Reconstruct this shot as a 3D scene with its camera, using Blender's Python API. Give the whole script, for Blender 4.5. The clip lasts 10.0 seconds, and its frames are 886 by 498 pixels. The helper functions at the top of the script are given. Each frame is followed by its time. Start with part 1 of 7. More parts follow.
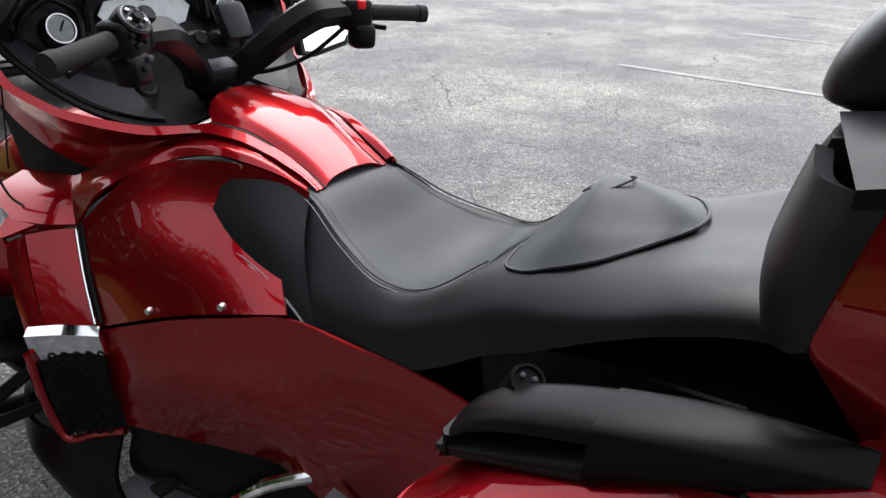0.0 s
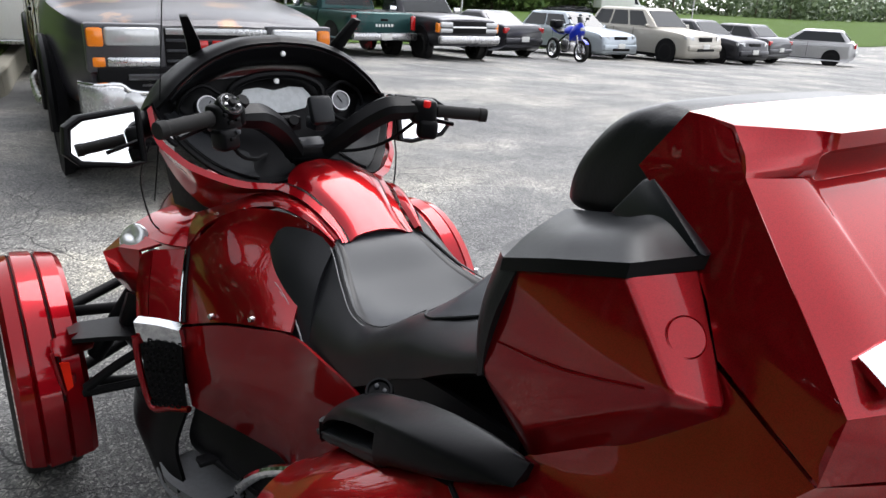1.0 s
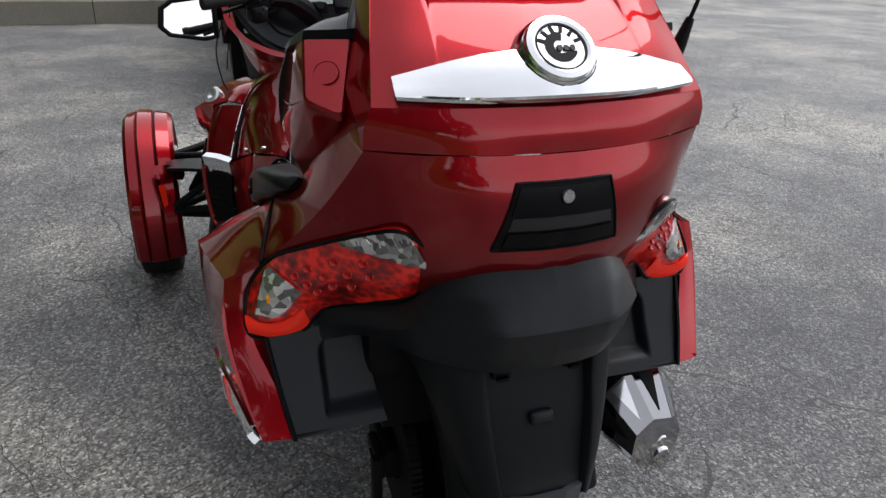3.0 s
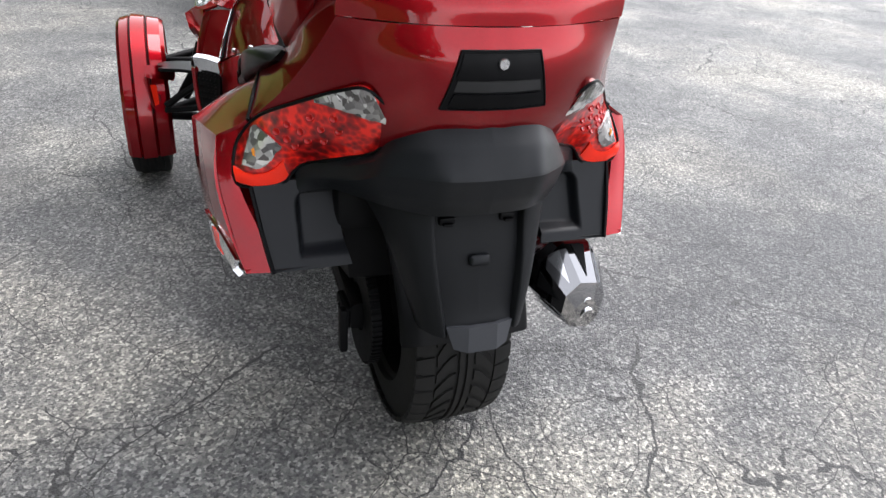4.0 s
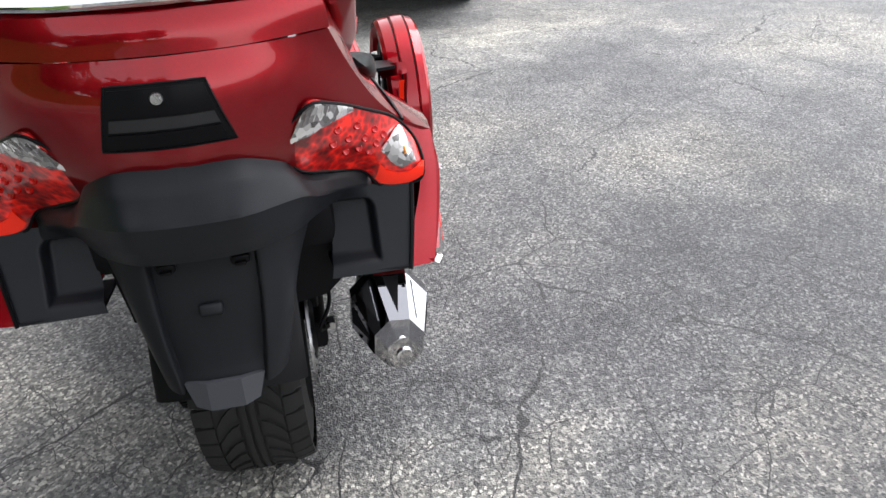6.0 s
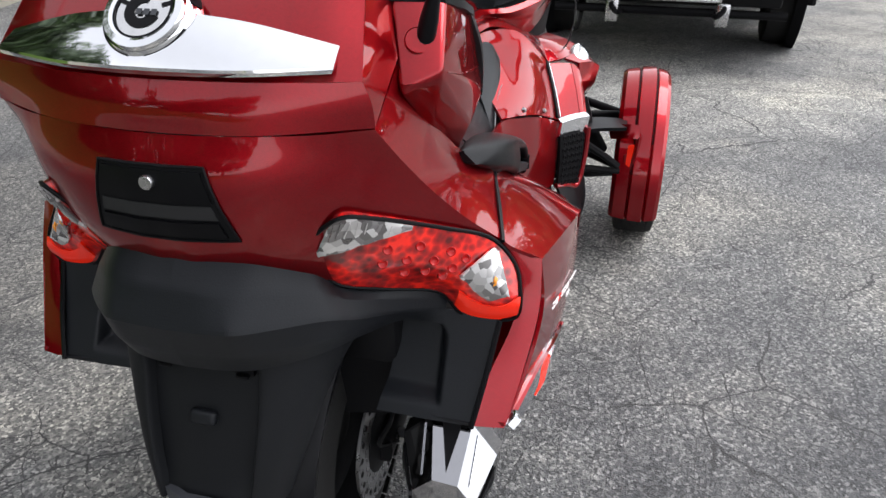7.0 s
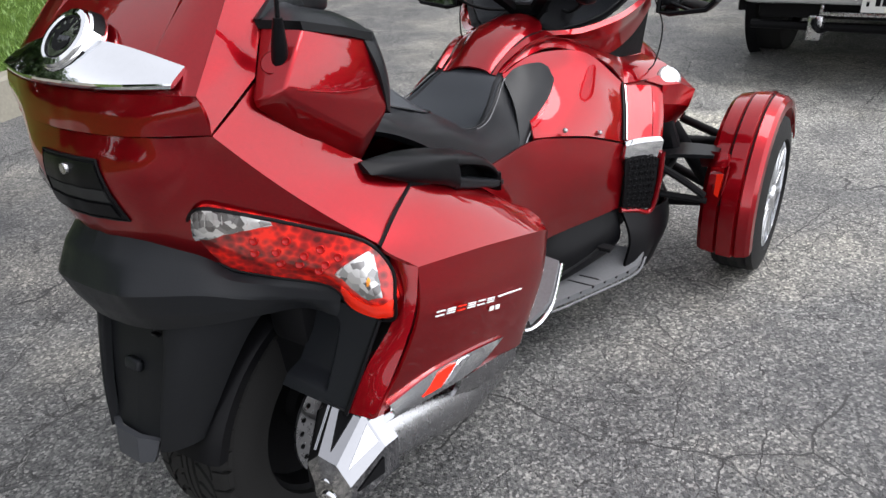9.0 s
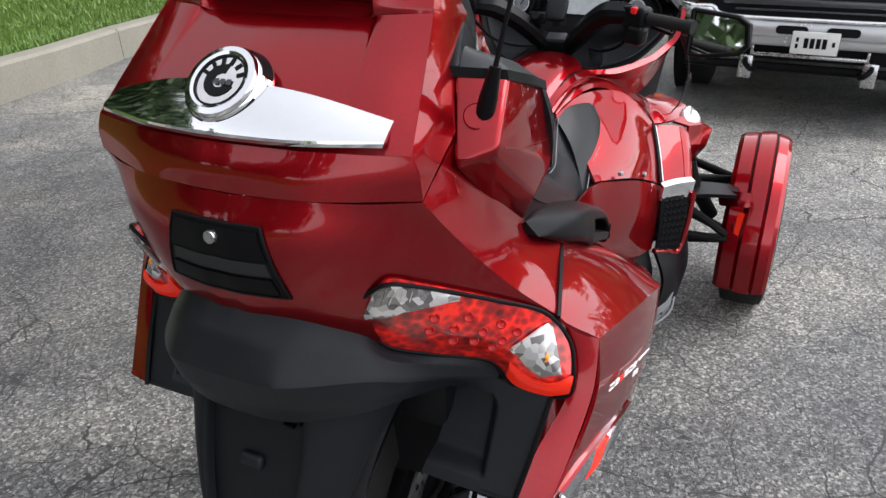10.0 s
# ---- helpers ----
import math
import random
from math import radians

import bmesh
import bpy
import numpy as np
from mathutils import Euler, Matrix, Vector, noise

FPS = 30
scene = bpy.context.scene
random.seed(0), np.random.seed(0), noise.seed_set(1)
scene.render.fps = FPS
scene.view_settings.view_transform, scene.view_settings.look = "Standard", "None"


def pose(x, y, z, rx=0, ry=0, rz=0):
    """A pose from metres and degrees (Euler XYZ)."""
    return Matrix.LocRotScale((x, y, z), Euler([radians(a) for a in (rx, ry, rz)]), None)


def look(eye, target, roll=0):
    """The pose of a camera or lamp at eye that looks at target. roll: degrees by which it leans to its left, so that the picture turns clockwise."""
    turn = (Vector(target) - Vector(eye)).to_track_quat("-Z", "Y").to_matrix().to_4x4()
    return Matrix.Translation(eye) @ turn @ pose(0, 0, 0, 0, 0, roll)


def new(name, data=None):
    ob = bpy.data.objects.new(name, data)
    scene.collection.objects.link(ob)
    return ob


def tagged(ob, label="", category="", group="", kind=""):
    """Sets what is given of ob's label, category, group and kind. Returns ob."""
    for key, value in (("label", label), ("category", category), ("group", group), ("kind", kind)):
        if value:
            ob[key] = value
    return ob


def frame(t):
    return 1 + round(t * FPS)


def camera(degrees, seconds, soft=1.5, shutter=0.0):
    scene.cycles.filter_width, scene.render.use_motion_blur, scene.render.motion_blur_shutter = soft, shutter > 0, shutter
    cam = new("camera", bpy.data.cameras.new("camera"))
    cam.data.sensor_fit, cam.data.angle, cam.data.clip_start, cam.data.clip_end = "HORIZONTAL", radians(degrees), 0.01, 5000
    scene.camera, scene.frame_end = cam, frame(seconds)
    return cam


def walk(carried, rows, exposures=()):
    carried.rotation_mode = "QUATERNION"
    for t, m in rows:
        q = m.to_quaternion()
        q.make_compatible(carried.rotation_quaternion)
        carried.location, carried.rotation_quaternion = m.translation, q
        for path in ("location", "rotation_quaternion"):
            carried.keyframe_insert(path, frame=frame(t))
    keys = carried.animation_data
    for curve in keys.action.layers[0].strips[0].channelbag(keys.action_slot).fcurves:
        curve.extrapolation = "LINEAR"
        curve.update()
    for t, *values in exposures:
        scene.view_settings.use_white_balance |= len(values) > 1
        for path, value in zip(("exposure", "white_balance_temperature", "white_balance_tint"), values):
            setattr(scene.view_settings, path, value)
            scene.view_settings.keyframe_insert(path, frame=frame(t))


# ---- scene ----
cam = camera(64.2, 10.0)
PATH = [
    (0, (-0.861, 0.111, 1.305), (0.583, 1.173, 0.419), 1.3),
    (0.5, (-0.838, -0.113, 1.352), (0.444, 1.223, 0.596), 0.6),
    (1, (-0.745, -0.348, 1.37), (0.347, 1.186, 0.695), 2.7),
    (1.5, (-0.727, -0.6, 1.372), (0.19, 1.065, 0.751), 2.0),
    (2, (-0.64, -0.777, 1.382), (0.199, 0.912, 0.715), 1.6),
    (2.5, (-0.505, -0.922, 1.356), (0.125, 0.83, 0.626), 3.5),
    (3, (-0.464, -1.032, 1.316), (0.153, 0.673, 0.474), 1.6),
    (3.2, (-0.483, -1.09, 1.303), (0.143, 0.58, 0.399), 2.6),
    (4.3, (-0.502, -1.345, 1.272), (0.143, 0.279, 0.300), 4.8),
    (4.5, (-0.470, -1.366, 1.274), (0.130, 0.277, 0.302), 3.6),
    (5, (-0.245, -1.465, 1.289), (0.093, 0.278, 0.367), 1.1),
    (5.5, (0.013, -1.482, 1.303), (0.382, 0.267, 0.406), 0.2),
    (5.7, (0.096, -1.428, 1.288), (0.502, 0.283, 0.335), -1.6),
    (6.8, (0.472, -0.976, 1.312), (0.238, 0.725, 0.286), -2.7),
    (7, (0.535, -0.913, 1.319), (0.107, 0.785, 0.354), -0.3),
    (7.5, (0.703, -0.895, 1.311), (-0.032, 0.748, 0.439), -3.2),
    (8, (0.903, -0.926, 1.334), (0.146, 0.654, 0.37), -1.6),
    (8.5, (1.068, -0.809, 1.344), (0.221, 0.731, 0.39), 0.2),
    (9, (1.078, -0.769, 1.33), (0.049, 0.687, 0.423), -4.1),
    (9.5, (0.865, -0.838, 1.356), (-0.087, 0.703, 0.508), -1.7),
    (10, (0.618, -0.863, 1.357), (-0.144, 0.771, 0.492), -0.5),
]
walk(cam, [(t, look(eye, target, roll)) for t, eye, target, roll in PATH],
     exposures=[(0, 1.6, 6340, 12), (1.0, 1.6, 6340, 12), (1.5, 1.55, 6340, 12), (2.0, 1.35, 6340, 12), (2.5, 1.15, 6340, 12), (3.0, 1.05, 6340, 12), (4.3, 2.05, 6340, 12), (5.0, 2.05, 6340, 12), (5.7, 1.95, 6340, 12), (6.8, 1.5, 6340, 12), (7.5, 1.5, 6340, 12), (8.5, 1.55, 6340, 12), (10.0, 1.45, 6340, 12)])

# ---- light ----
world = bpy.data.worlds.new("world")
scene.world = world
world.use_nodes = True
wn = world.node_tree
sky = wn.nodes.new("ShaderNodeTexSky")
sky.sky_type = "NISHITA"
sky.sun_disc = False
sky.sun_elevation = radians(58)
sky.sun_rotation = radians(60)
sky.dust_density = 0.7
sky.air_density = 1.0
haze = wn.nodes.new("ShaderNodeHueSaturation")
haze.inputs["Saturation"].default_value = 0.10
wn.links.new(sky.outputs["Color"], haze.inputs["Color"])
wn.links.new(haze.outputs["Color"], wn.nodes["Background"].inputs["Color"])
wn.nodes["Background"].inputs["Strength"].default_value = 0.15
sun = new("sun", bpy.data.lights.new("sun", "SUN"))
sun.data.energy = 1.0
sun.data.angle = radians(42)
sun.data.color = (1.0, 0.985, 0.96)
SUN_TO = Vector((math.sin(radians(60)) * math.cos(radians(58)), math.cos(radians(60)) * math.cos(radians(58)), math.sin(radians(58))))
sun.matrix_world = look(SUN_TO * 30, (0, 0, 0))


# ---- materials ----
def nodes_of(name):
    m = bpy.data.materials.new(name)
    m.use_nodes = True
    t = m.node_tree
    return m, t, t.nodes["Principled BSDF"], t.links


def ramp(t, src, stops):
    r = t.nodes.new("ShaderNodeValToRGB")
    e = r.color_ramp.elements
    while len(e) < len(stops):
        e.new(0.5)
    for k, (p, c) in zip(e, stops):
        k.position = p
        k.color = (*c, 1)
    t.links.new(src, r.inputs["Fac"])
    return r.outputs["Color"]


def noise_tex(t, scale, detail=4, rough=0.55, coord="Object"):
    n = t.nodes.new("ShaderNodeTexNoise")
    n.inputs["Scale"].default_value = scale
    n.inputs["Detail"].default_value = detail
    n.inputs["Roughness"].default_value = rough
    c = t.nodes.new("ShaderNodeTexCoord")
    t.links.new(c.outputs[coord], n.inputs["Vector"])
    return n.outputs["Fac"]


def bump(t, src, strength, dist):
    b = t.nodes.new("ShaderNodeBump")
    b.inputs["Strength"].default_value = strength
    b.inputs["Distance"].default_value = dist
    t.links.new(src, b.inputs["Height"])
    return b.outputs["Normal"]


def shade(c, k):
    return tuple(min(1.0, v * k) for v in c)


def surface(name, col, rough=0.5, metal=0.0, coat=0.0, grain=60.0, vary=0.12, relief=0.0, blotch=3.0, spread=0.08, spec=0.5):
    """A plain material with blotches, fine grain, uneven gloss and fine relief."""
    m, t, b, l = nodes_of(name)
    big = noise_tex(t, blotch, 3)
    fine = noise_tex(t, grain, 6)
    mix = t.nodes.new("ShaderNodeMath")
    mix.operation = "MULTIPLY_ADD"
    mix.inputs[1].default_value = 0.5
    l.new(fine, mix.inputs[0])
    half = t.nodes.new("ShaderNodeMath")
    half.operation = "MULTIPLY"
    half.inputs[1].default_value = 0.5
    l.new(big, half.inputs[0])
    l.new(half.outputs[0], mix.inputs[2])
    l.new(ramp(t, mix.outputs[0], [(0.25, shade(col, 1 - vary)), (0.75, shade(col, 1 + vary))]), b.inputs["Base Color"])
    r = t.nodes.new("ShaderNodeMapRange")
    r.inputs["From Min"].default_value, r.inputs["From Max"].default_value = 0.3, 0.7
    r.inputs["To Min"].default_value, r.inputs["To Max"].default_value = max(0.02, rough - spread), min(1, rough + spread)
    l.new(mix.outputs[0], r.inputs["Value"])
    l.new(r.outputs["Result"], b.inputs["Roughness"])
    b.inputs["Metallic"].default_value = metal
    b.inputs["Coat Weight"].default_value = coat
    b.inputs["Specular Tint"].default_value = (*[min(.75, v / max(col) + .06) for v in col], 1)
    b.inputs["Coat Roughness"].default_value = 0.03
    b.inputs["Specular IOR Level"].default_value = spec
    if relief:
        l.new(bump(t, fine, relief, 0.001), b.inputs["Normal"])
    return m


def candy_paint(name, col, rough=0.32, metal=0.55, coat=0.35):
    """Metallic car paint: fine flakes below a clear coat with a faint orange peel."""
    m, t, b, l = nodes_of(name)
    flake = t.nodes.new("ShaderNodeTexVoronoi")
    flake.inputs["Scale"].default_value = 900
    c = t.nodes.new("ShaderNodeTexCoord")
    l.new(c.outputs["Object"], flake.inputs["Vector"])
    l.new(ramp(t, flake.outputs["Distance"], [(0.0, shade(col, 1.25)), (0.7, shade(col, 0.8))]), b.inputs["Base Color"])
    dust = noise_tex(t, 7, 5)
    r = t.nodes.new("ShaderNodeMapRange")
    r.inputs["To Min"].default_value, r.inputs["To Max"].default_value = 0.004, 0.03
    r.inputs["From Min"].default_value, r.inputs["From Max"].default_value = 0.35, 0.75
    l.new(dust, r.inputs["Value"])
    l.new(r.outputs["Result"], b.inputs["Coat Roughness"])
    b.inputs["Metallic"].default_value = metal
    b.inputs["Roughness"].default_value = rough
    b.inputs["Coat Weight"].default_value = coat
    b.inputs["Coat IOR"].default_value = 1.43
    b.inputs["Specular Tint"].default_value = (*[min(1, .05 + .8 * v / max(col)) for v in col], 1)
    l.new(bump(t, noise_tex(t, 120, 2), 0.02, 0.001), b.inputs["Coat Normal"])
    return m


def glass_mat(name, col=(1, 1, 1), rough=0.0):
    """Thin pane: mostly clear, with a mirror-like sheen."""
    m, t, b, l = nodes_of(name)
    tr = t.nodes.new("ShaderNodeBsdfTransparent")
    tr.inputs["Color"].default_value = (*col, 1)
    gl = t.nodes.new("ShaderNodeBsdfGlossy")
    gl.inputs["Roughness"].default_value = rough
    mx = t.nodes.new("ShaderNodeMixShader")
    mx.inputs[0].default_value = 0.05
    l.new(tr.outputs[0], mx.inputs[1])
    l.new(gl.outputs[0], mx.inputs[2])
    l.new(mx.outputs[0], t.nodes["Material Output"].inputs["Surface"])
    return m


def asphalt_mat():
    m, t, b, l = nodes_of("asphalt")
    c = t.nodes.new("ShaderNodeTexCoord")
    big = noise_tex(t, 0.55, 6, 0.6)
    mid = noise_tex(t, 4.0, 5, 0.6)
    stone = t.nodes.new("ShaderNodeTexVoronoi")
    stone.inputs["Scale"].default_value = 210
    l.new(c.outputs["Object"], stone.inputs["Vector"])
    speck = t.nodes.new("ShaderNodeTexVoronoi")
    speck.inputs["Scale"].default_value = 135
    l.new(c.outputs["Object"], speck.inputs["Vector"])
    base = ramp(t, mid, [(0.3, (0.082, 0.082, 0.083)), (0.7, (0.160, 0.159, 0.155))])
    worn = ramp(t, big, [(0.36, (0.060, 0.061, 0.066)), (0.48, (0.136, 0.136, 0.133)), (0.62, (0.285, 0.271, 0.236))])
    mx = t.nodes.new("ShaderNodeMixRGB")
    mx.inputs["Fac"].default_value = 0.68
    l.new(base, mx.inputs["Color1"])
    l.new(worn, mx.inputs["Color2"])
    # two darker zones; the third is a bright pool painted over the truck's shade
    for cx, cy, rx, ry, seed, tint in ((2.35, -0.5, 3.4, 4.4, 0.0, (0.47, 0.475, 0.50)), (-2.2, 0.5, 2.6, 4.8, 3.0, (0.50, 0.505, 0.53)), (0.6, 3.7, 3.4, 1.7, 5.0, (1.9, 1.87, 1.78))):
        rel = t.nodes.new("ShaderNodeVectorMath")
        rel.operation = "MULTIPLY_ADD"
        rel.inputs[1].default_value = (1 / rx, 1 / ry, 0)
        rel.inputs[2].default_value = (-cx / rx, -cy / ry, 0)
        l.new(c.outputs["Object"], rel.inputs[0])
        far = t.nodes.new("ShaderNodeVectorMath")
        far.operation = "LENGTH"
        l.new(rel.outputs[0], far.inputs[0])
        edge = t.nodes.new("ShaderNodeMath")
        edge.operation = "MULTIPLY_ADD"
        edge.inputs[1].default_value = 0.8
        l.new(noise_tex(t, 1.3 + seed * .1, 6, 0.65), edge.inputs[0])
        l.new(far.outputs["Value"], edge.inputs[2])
        zone_mix = t.nodes.new("ShaderNodeMixRGB")
        zone_mix.blend_type = "MULTIPLY"
        zone_mix.inputs["Fac"].default_value = 1.0
        l.new(mx.outputs[0], zone_mix.inputs["Color1"])
        l.new(ramp(t, edge.outputs[0], [(0.70, tint), (1.0, (1.0, 1.0, 1.0))]), zone_mix.inputs["Color2"])
        mx = zone_mix
    tone = ramp(t, speck.outputs["Color"], [(0.12, (0.24, 0.24, 0.25)), (0.42, (0.70, 0.70, 0.71)), (0.68, (1.2, 1.19, 1.16)), (0.90, (2.6, 2.55, 2.45))])
    mul = t.nodes.new("ShaderNodeMixRGB")
    mul.blend_type = "MULTIPLY"
    mul.inputs["Fac"].default_value = 1.0
    dapple = t.nodes.new("ShaderNodeMixRGB")
    dapple.blend_type = "MULTIPLY"
    dapple.inputs["Fac"].default_value = 1.0
    l.new(mx.outputs[0], dapple.inputs["Color1"])
    l.new(ramp(t, noise_tex(t, 1.9, 7, 0.7), [(0.36, (0.76, 0.76, 0.765)), (0.50, (0.98, 0.98, 0.98)), (0.64, (1.26, 1.245, 1.21))]), dapple.inputs["Color2"])
    l.new(dapple.outputs[0], mul.inputs["Color1"])
    l.new(tone, mul.inputs["Color2"])
    # crack network, wandering and broken
    warp = t.nodes.new("ShaderNodeTexNoise")
    warp.inputs["Scale"].default_value = 3.5
    warp.inputs["Detail"].default_value = 6
    l.new(c.outputs["Object"], warp.inputs["Vector"])
    add = t.nodes.new("ShaderNodeVectorMath")
    add.operation = "MULTIPLY_ADD"
    add.inputs[1].default_value = (0.16, 0.16, 0.16)
    l.new(warp.outputs["Color"], add.inputs[0])
    l.new(c.outputs["Object"], add.inputs[2])
    crack = None
    for scale, width in ((0.9, 0.005), (2.3, 0.008), (4.6, 0.011), (8.0, 0.014)):
        v = t.nodes.new("ShaderNodeTexVoronoi")
        v.feature = "DISTANCE_TO_EDGE"
        v.inputs["Scale"].default_value = scale
        l.new(add.outputs[0], v.inputs["Vector"])
        g = t.nodes.new("ShaderNodeMath")
        g.operation = "LESS_THAN"
        g.inputs[1].default_value = width * 0.52
        l.new(v.outputs["Distance"], g.inputs[0])
        gate = t.nodes.new("ShaderNodeMath")
        gate.operation = "GREATER_THAN"
        gate.inputs[1].default_value = 0.45 if scale < 2 else 0.49
        l.new(noise_tex(t, 1.1 * min(scale, 2.6), 4), gate.inputs[0])
        both = t.nodes.new("ShaderNodeMath")
        both.operation = "MULTIPLY"
        l.new(g.outputs[0], both.inputs[0])
        l.new(gate.outputs[0], both.inputs[1])
        if crack is None:
            crack = both.outputs[0]
        else:
            mxm = t.nodes.new("ShaderNodeMath")
            mxm.operation = "MAXIMUM"
            l.new(crack, mxm.inputs[0])
            l.new(both.outputs[0], mxm.inputs[1])
            crack = mxm.outputs[0]
    dark = t.nodes.new("ShaderNodeMixRGB")
    dark.inputs["Color2"].default_value = (0.022, 0.021, 0.021, 1)
    l.new(crack, dark.inputs["Fac"])
    l.new(mul.outputs[0], dark.inputs["Color1"])
    l.new(dark.outputs[0], b.inputs["Base Color"])
    b.inputs["Roughness"].default_value = 0.64
    b.inputs["Specular IOR Level"].default_value = 0.6
    h = t.nodes.new("ShaderNodeMath")
    h.operation = "SUBTRACT"
    l.new(stone.outputs["Distance"], h.inputs[0])
    l.new(crack, h.inputs[1])
    l.new(bump(t, h.outputs[0], 0.8, 0.005), b.inputs["Normal"])
    return m


def grass_mat(name, a, b2, scale=3.0):
    m, t, b, l = nodes_of(name)
    l.new(ramp(t, noise_tex(t, scale, 8, 0.7), [(0.3, a), (0.7, b2)]), b.inputs["Base Color"])
    b.inputs["Roughness"].default_value = 0.85
    b.inputs["Specular IOR Level"].default_value = 0.08
    l.new(bump(t, noise_tex(t, 60, 5), 0.8, 0.03), b.inputs["Normal"])
    return m


def leaf_mat(name, a, b2):
    m, t, b, l = nodes_of(name)
    g = t.nodes.new("ShaderNodeNewGeometry")
    l.new(ramp(t, g.outputs["Random Per Island"], [(0.1, a), (0.9, b2)]), b.inputs["Base Color"])
    b.inputs["Roughness"].default_value = 0.6
    b.inputs["Transmission Weight"].default_value = 0.1
    return m


def deep_lens_mat():
    """Red lamp cover: dark and bright reflections of the bowls painted into glossy red plastic."""
    m, t, b, l = nodes_of("deep_red_lens")
    v = t.nodes.new("ShaderNodeTexVoronoi")
    v.inputs["Scale"].default_value = 75
    c = t.nodes.new("ShaderNodeTexCoord")
    l.new(c.outputs["Object"], v.inputs["Vector"])
    mix = t.nodes.new("ShaderNodeMath")
    mix.operation = "MULTIPLY_ADD"
    mix.inputs[1].default_value = 0.35
    l.new(v.outputs["Distance"], mix.inputs[0])
    l.new(noise_tex(t, 16, 3, 0.6), mix.inputs[2])
    l.new(ramp(t, mix.outputs[0], [(0.52, (0.10, 0.001, 0.001)), (0.68, (0.42, 0.003, 0.003)), (0.84, (1.0, 0.02, 0.006))]), b.inputs["Base Color"])
    b.inputs["Roughness"].default_value = 0.3
    b.inputs["Coat Weight"].default_value = 1.0
    b.inputs["Coat Roughness"].default_value = 0.01
    return m


def clear_lens_mat():
    """Clear cover over a faceted silver bowl: glints and dark facets painted as random cells."""
    m, t, b, l = nodes_of("clear_lens")
    v = t.nodes.new("ShaderNodeTexVoronoi")
    v.inputs["Scale"].default_value = 75
    c = t.nodes.new("ShaderNodeTexCoord")
    l.new(c.outputs["Object"], v.inputs["Vector"])
    sep = t.nodes.new("ShaderNodeSeparateColor")
    l.new(v.outputs["Color"], sep.inputs["Color"])
    l.new(ramp(t, sep.outputs["Red"], [(0.1, (0.13, 0.12, 0.12)), (0.45, (0.36, 0.35, 0.35)), (0.85, (0.85, 0.84, 0.83))]), b.inputs["Base Color"])
    l.new(bump(t, sep.outputs["Green"], 0.35, 0.003), b.inputs["Normal"])
    b.inputs["Metallic"].default_value = 0.55
    b.inputs["Roughness"].default_value = 0.22
    b.inputs["Coat Weight"].default_value = 1.0
    b.inputs["Coat Roughness"].default_value = 0.01
    return m


RED = candy_paint("candy_red_paint", (0.285, 0.0036, 0.0088), 0.34, 0.85, 1.0)
RED_TRIM = candy_paint("candy_red_trim", (0.25, 0.004, 0.008), 0.3, 0.7, 0.9)
BLACK = surface("satin_black_plastic", (0.0038, 0.0038, 0.0046), 0.36, relief=0.1, grain=220, spec=0.13)
GREY = surface("textured_grey_plastic", (0.0083, 0.0093, 0.0114), 0.40, relief=0.35, grain=420, spec=0.27)
DARK = surface("dark_moulded_plastic", (0.0085, 0.0091, 0.0104), 0.5, relief=0.3, grain=420, spec=0.17)
GREY2 = surface("pale_grey_plastic", (0.045, 0.047, 0.053), 0.55, relief=0.3, grain=420, spec=0.25)
CAP = surface("satin_grey_cap", (0.0058, 0.0066, 0.0085), 0.35, relief=0.1, grain=900, spec=0.2)
DIAL = surface("pale_dial", (0.15, 0.155, 0.165), 0.35, grain=90, vary=0.5)
VINYL = surface("black_vinyl", (0.0065, 0.007, 0.0085), 0.38, relief=0.25, grain=300, spec=0.29)
VINYL_TOP = surface("charcoal_vinyl", (0.024, 0.027, 0.032), 0.42, relief=0.3, grain=340, spec=0.33)
SEAM = surface("dark_seam", (0.012, 0.012, 0.013), 0.7)
FOOT = surface("worn_grey_rubber", (0.11, 0.112, 0.118), 0.6, relief=0.4, grain=120, vary=0.25)
THREAD = surface("pale_thread", (0.22, 0.22, 0.23), 0.8)
RUBBER = surface("tyre_rubber", (0.0145, 0.0143, 0.0142), 0.72, relief=0.3, grain=160, spec=0.2)
CHROME = surface("chrome", (0.82, 0.83, 0.85), 0.06, 1.0, vary=0.03, spread=0.03)
TIP_CHROME = surface("darkened_chrome", (0.36, 0.36, 0.375), 0.05, 1.0, vary=0.05, spread=0.03)
STEEL = surface("brushed_steel", (0.45, 0.45, 0.46), 0.28, 1.0)
ALLOY = surface("silver_alloy", (0.62, 0.63, 0.65), 0.3, 0.9)
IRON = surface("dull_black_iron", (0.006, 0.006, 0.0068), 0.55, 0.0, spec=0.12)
MIRROR = surface("mirror_silver", (0.93, 0.94, 0.95), 0.02, 1.0, vary=0.0, spread=0.0)
LENS_RED = surface("red_lens", (1.0, 0.028, 0.009), 0.12, 0.0, 0.5, grain=500, vary=0.12, relief=0.1)
LENS_DEEP = deep_lens_mat()
LENS_DARK = surface("dark_red_reflector", (0.34, 0.003, 0.003), 0.15, 0.0, 0.6, spec=0.3)
LENS_CLEAR = clear_lens_mat()
LAMP_DOME = surface("silvery_lamp_dome", (0.66, 0.67, 0.68), 0.14, 0.5, 1.0, grain=40, vary=0.2, blotch=14)
LENS_AMBER = surface("amber_lens", (0.85, 0.30, 0.03), 0.2, 0.0, 1.0)
REFLECT = surface("reflector_silver", (0.7, 0.7, 0.7), 0.15, 1.0)
GLASS = glass_mat("clear_glass")
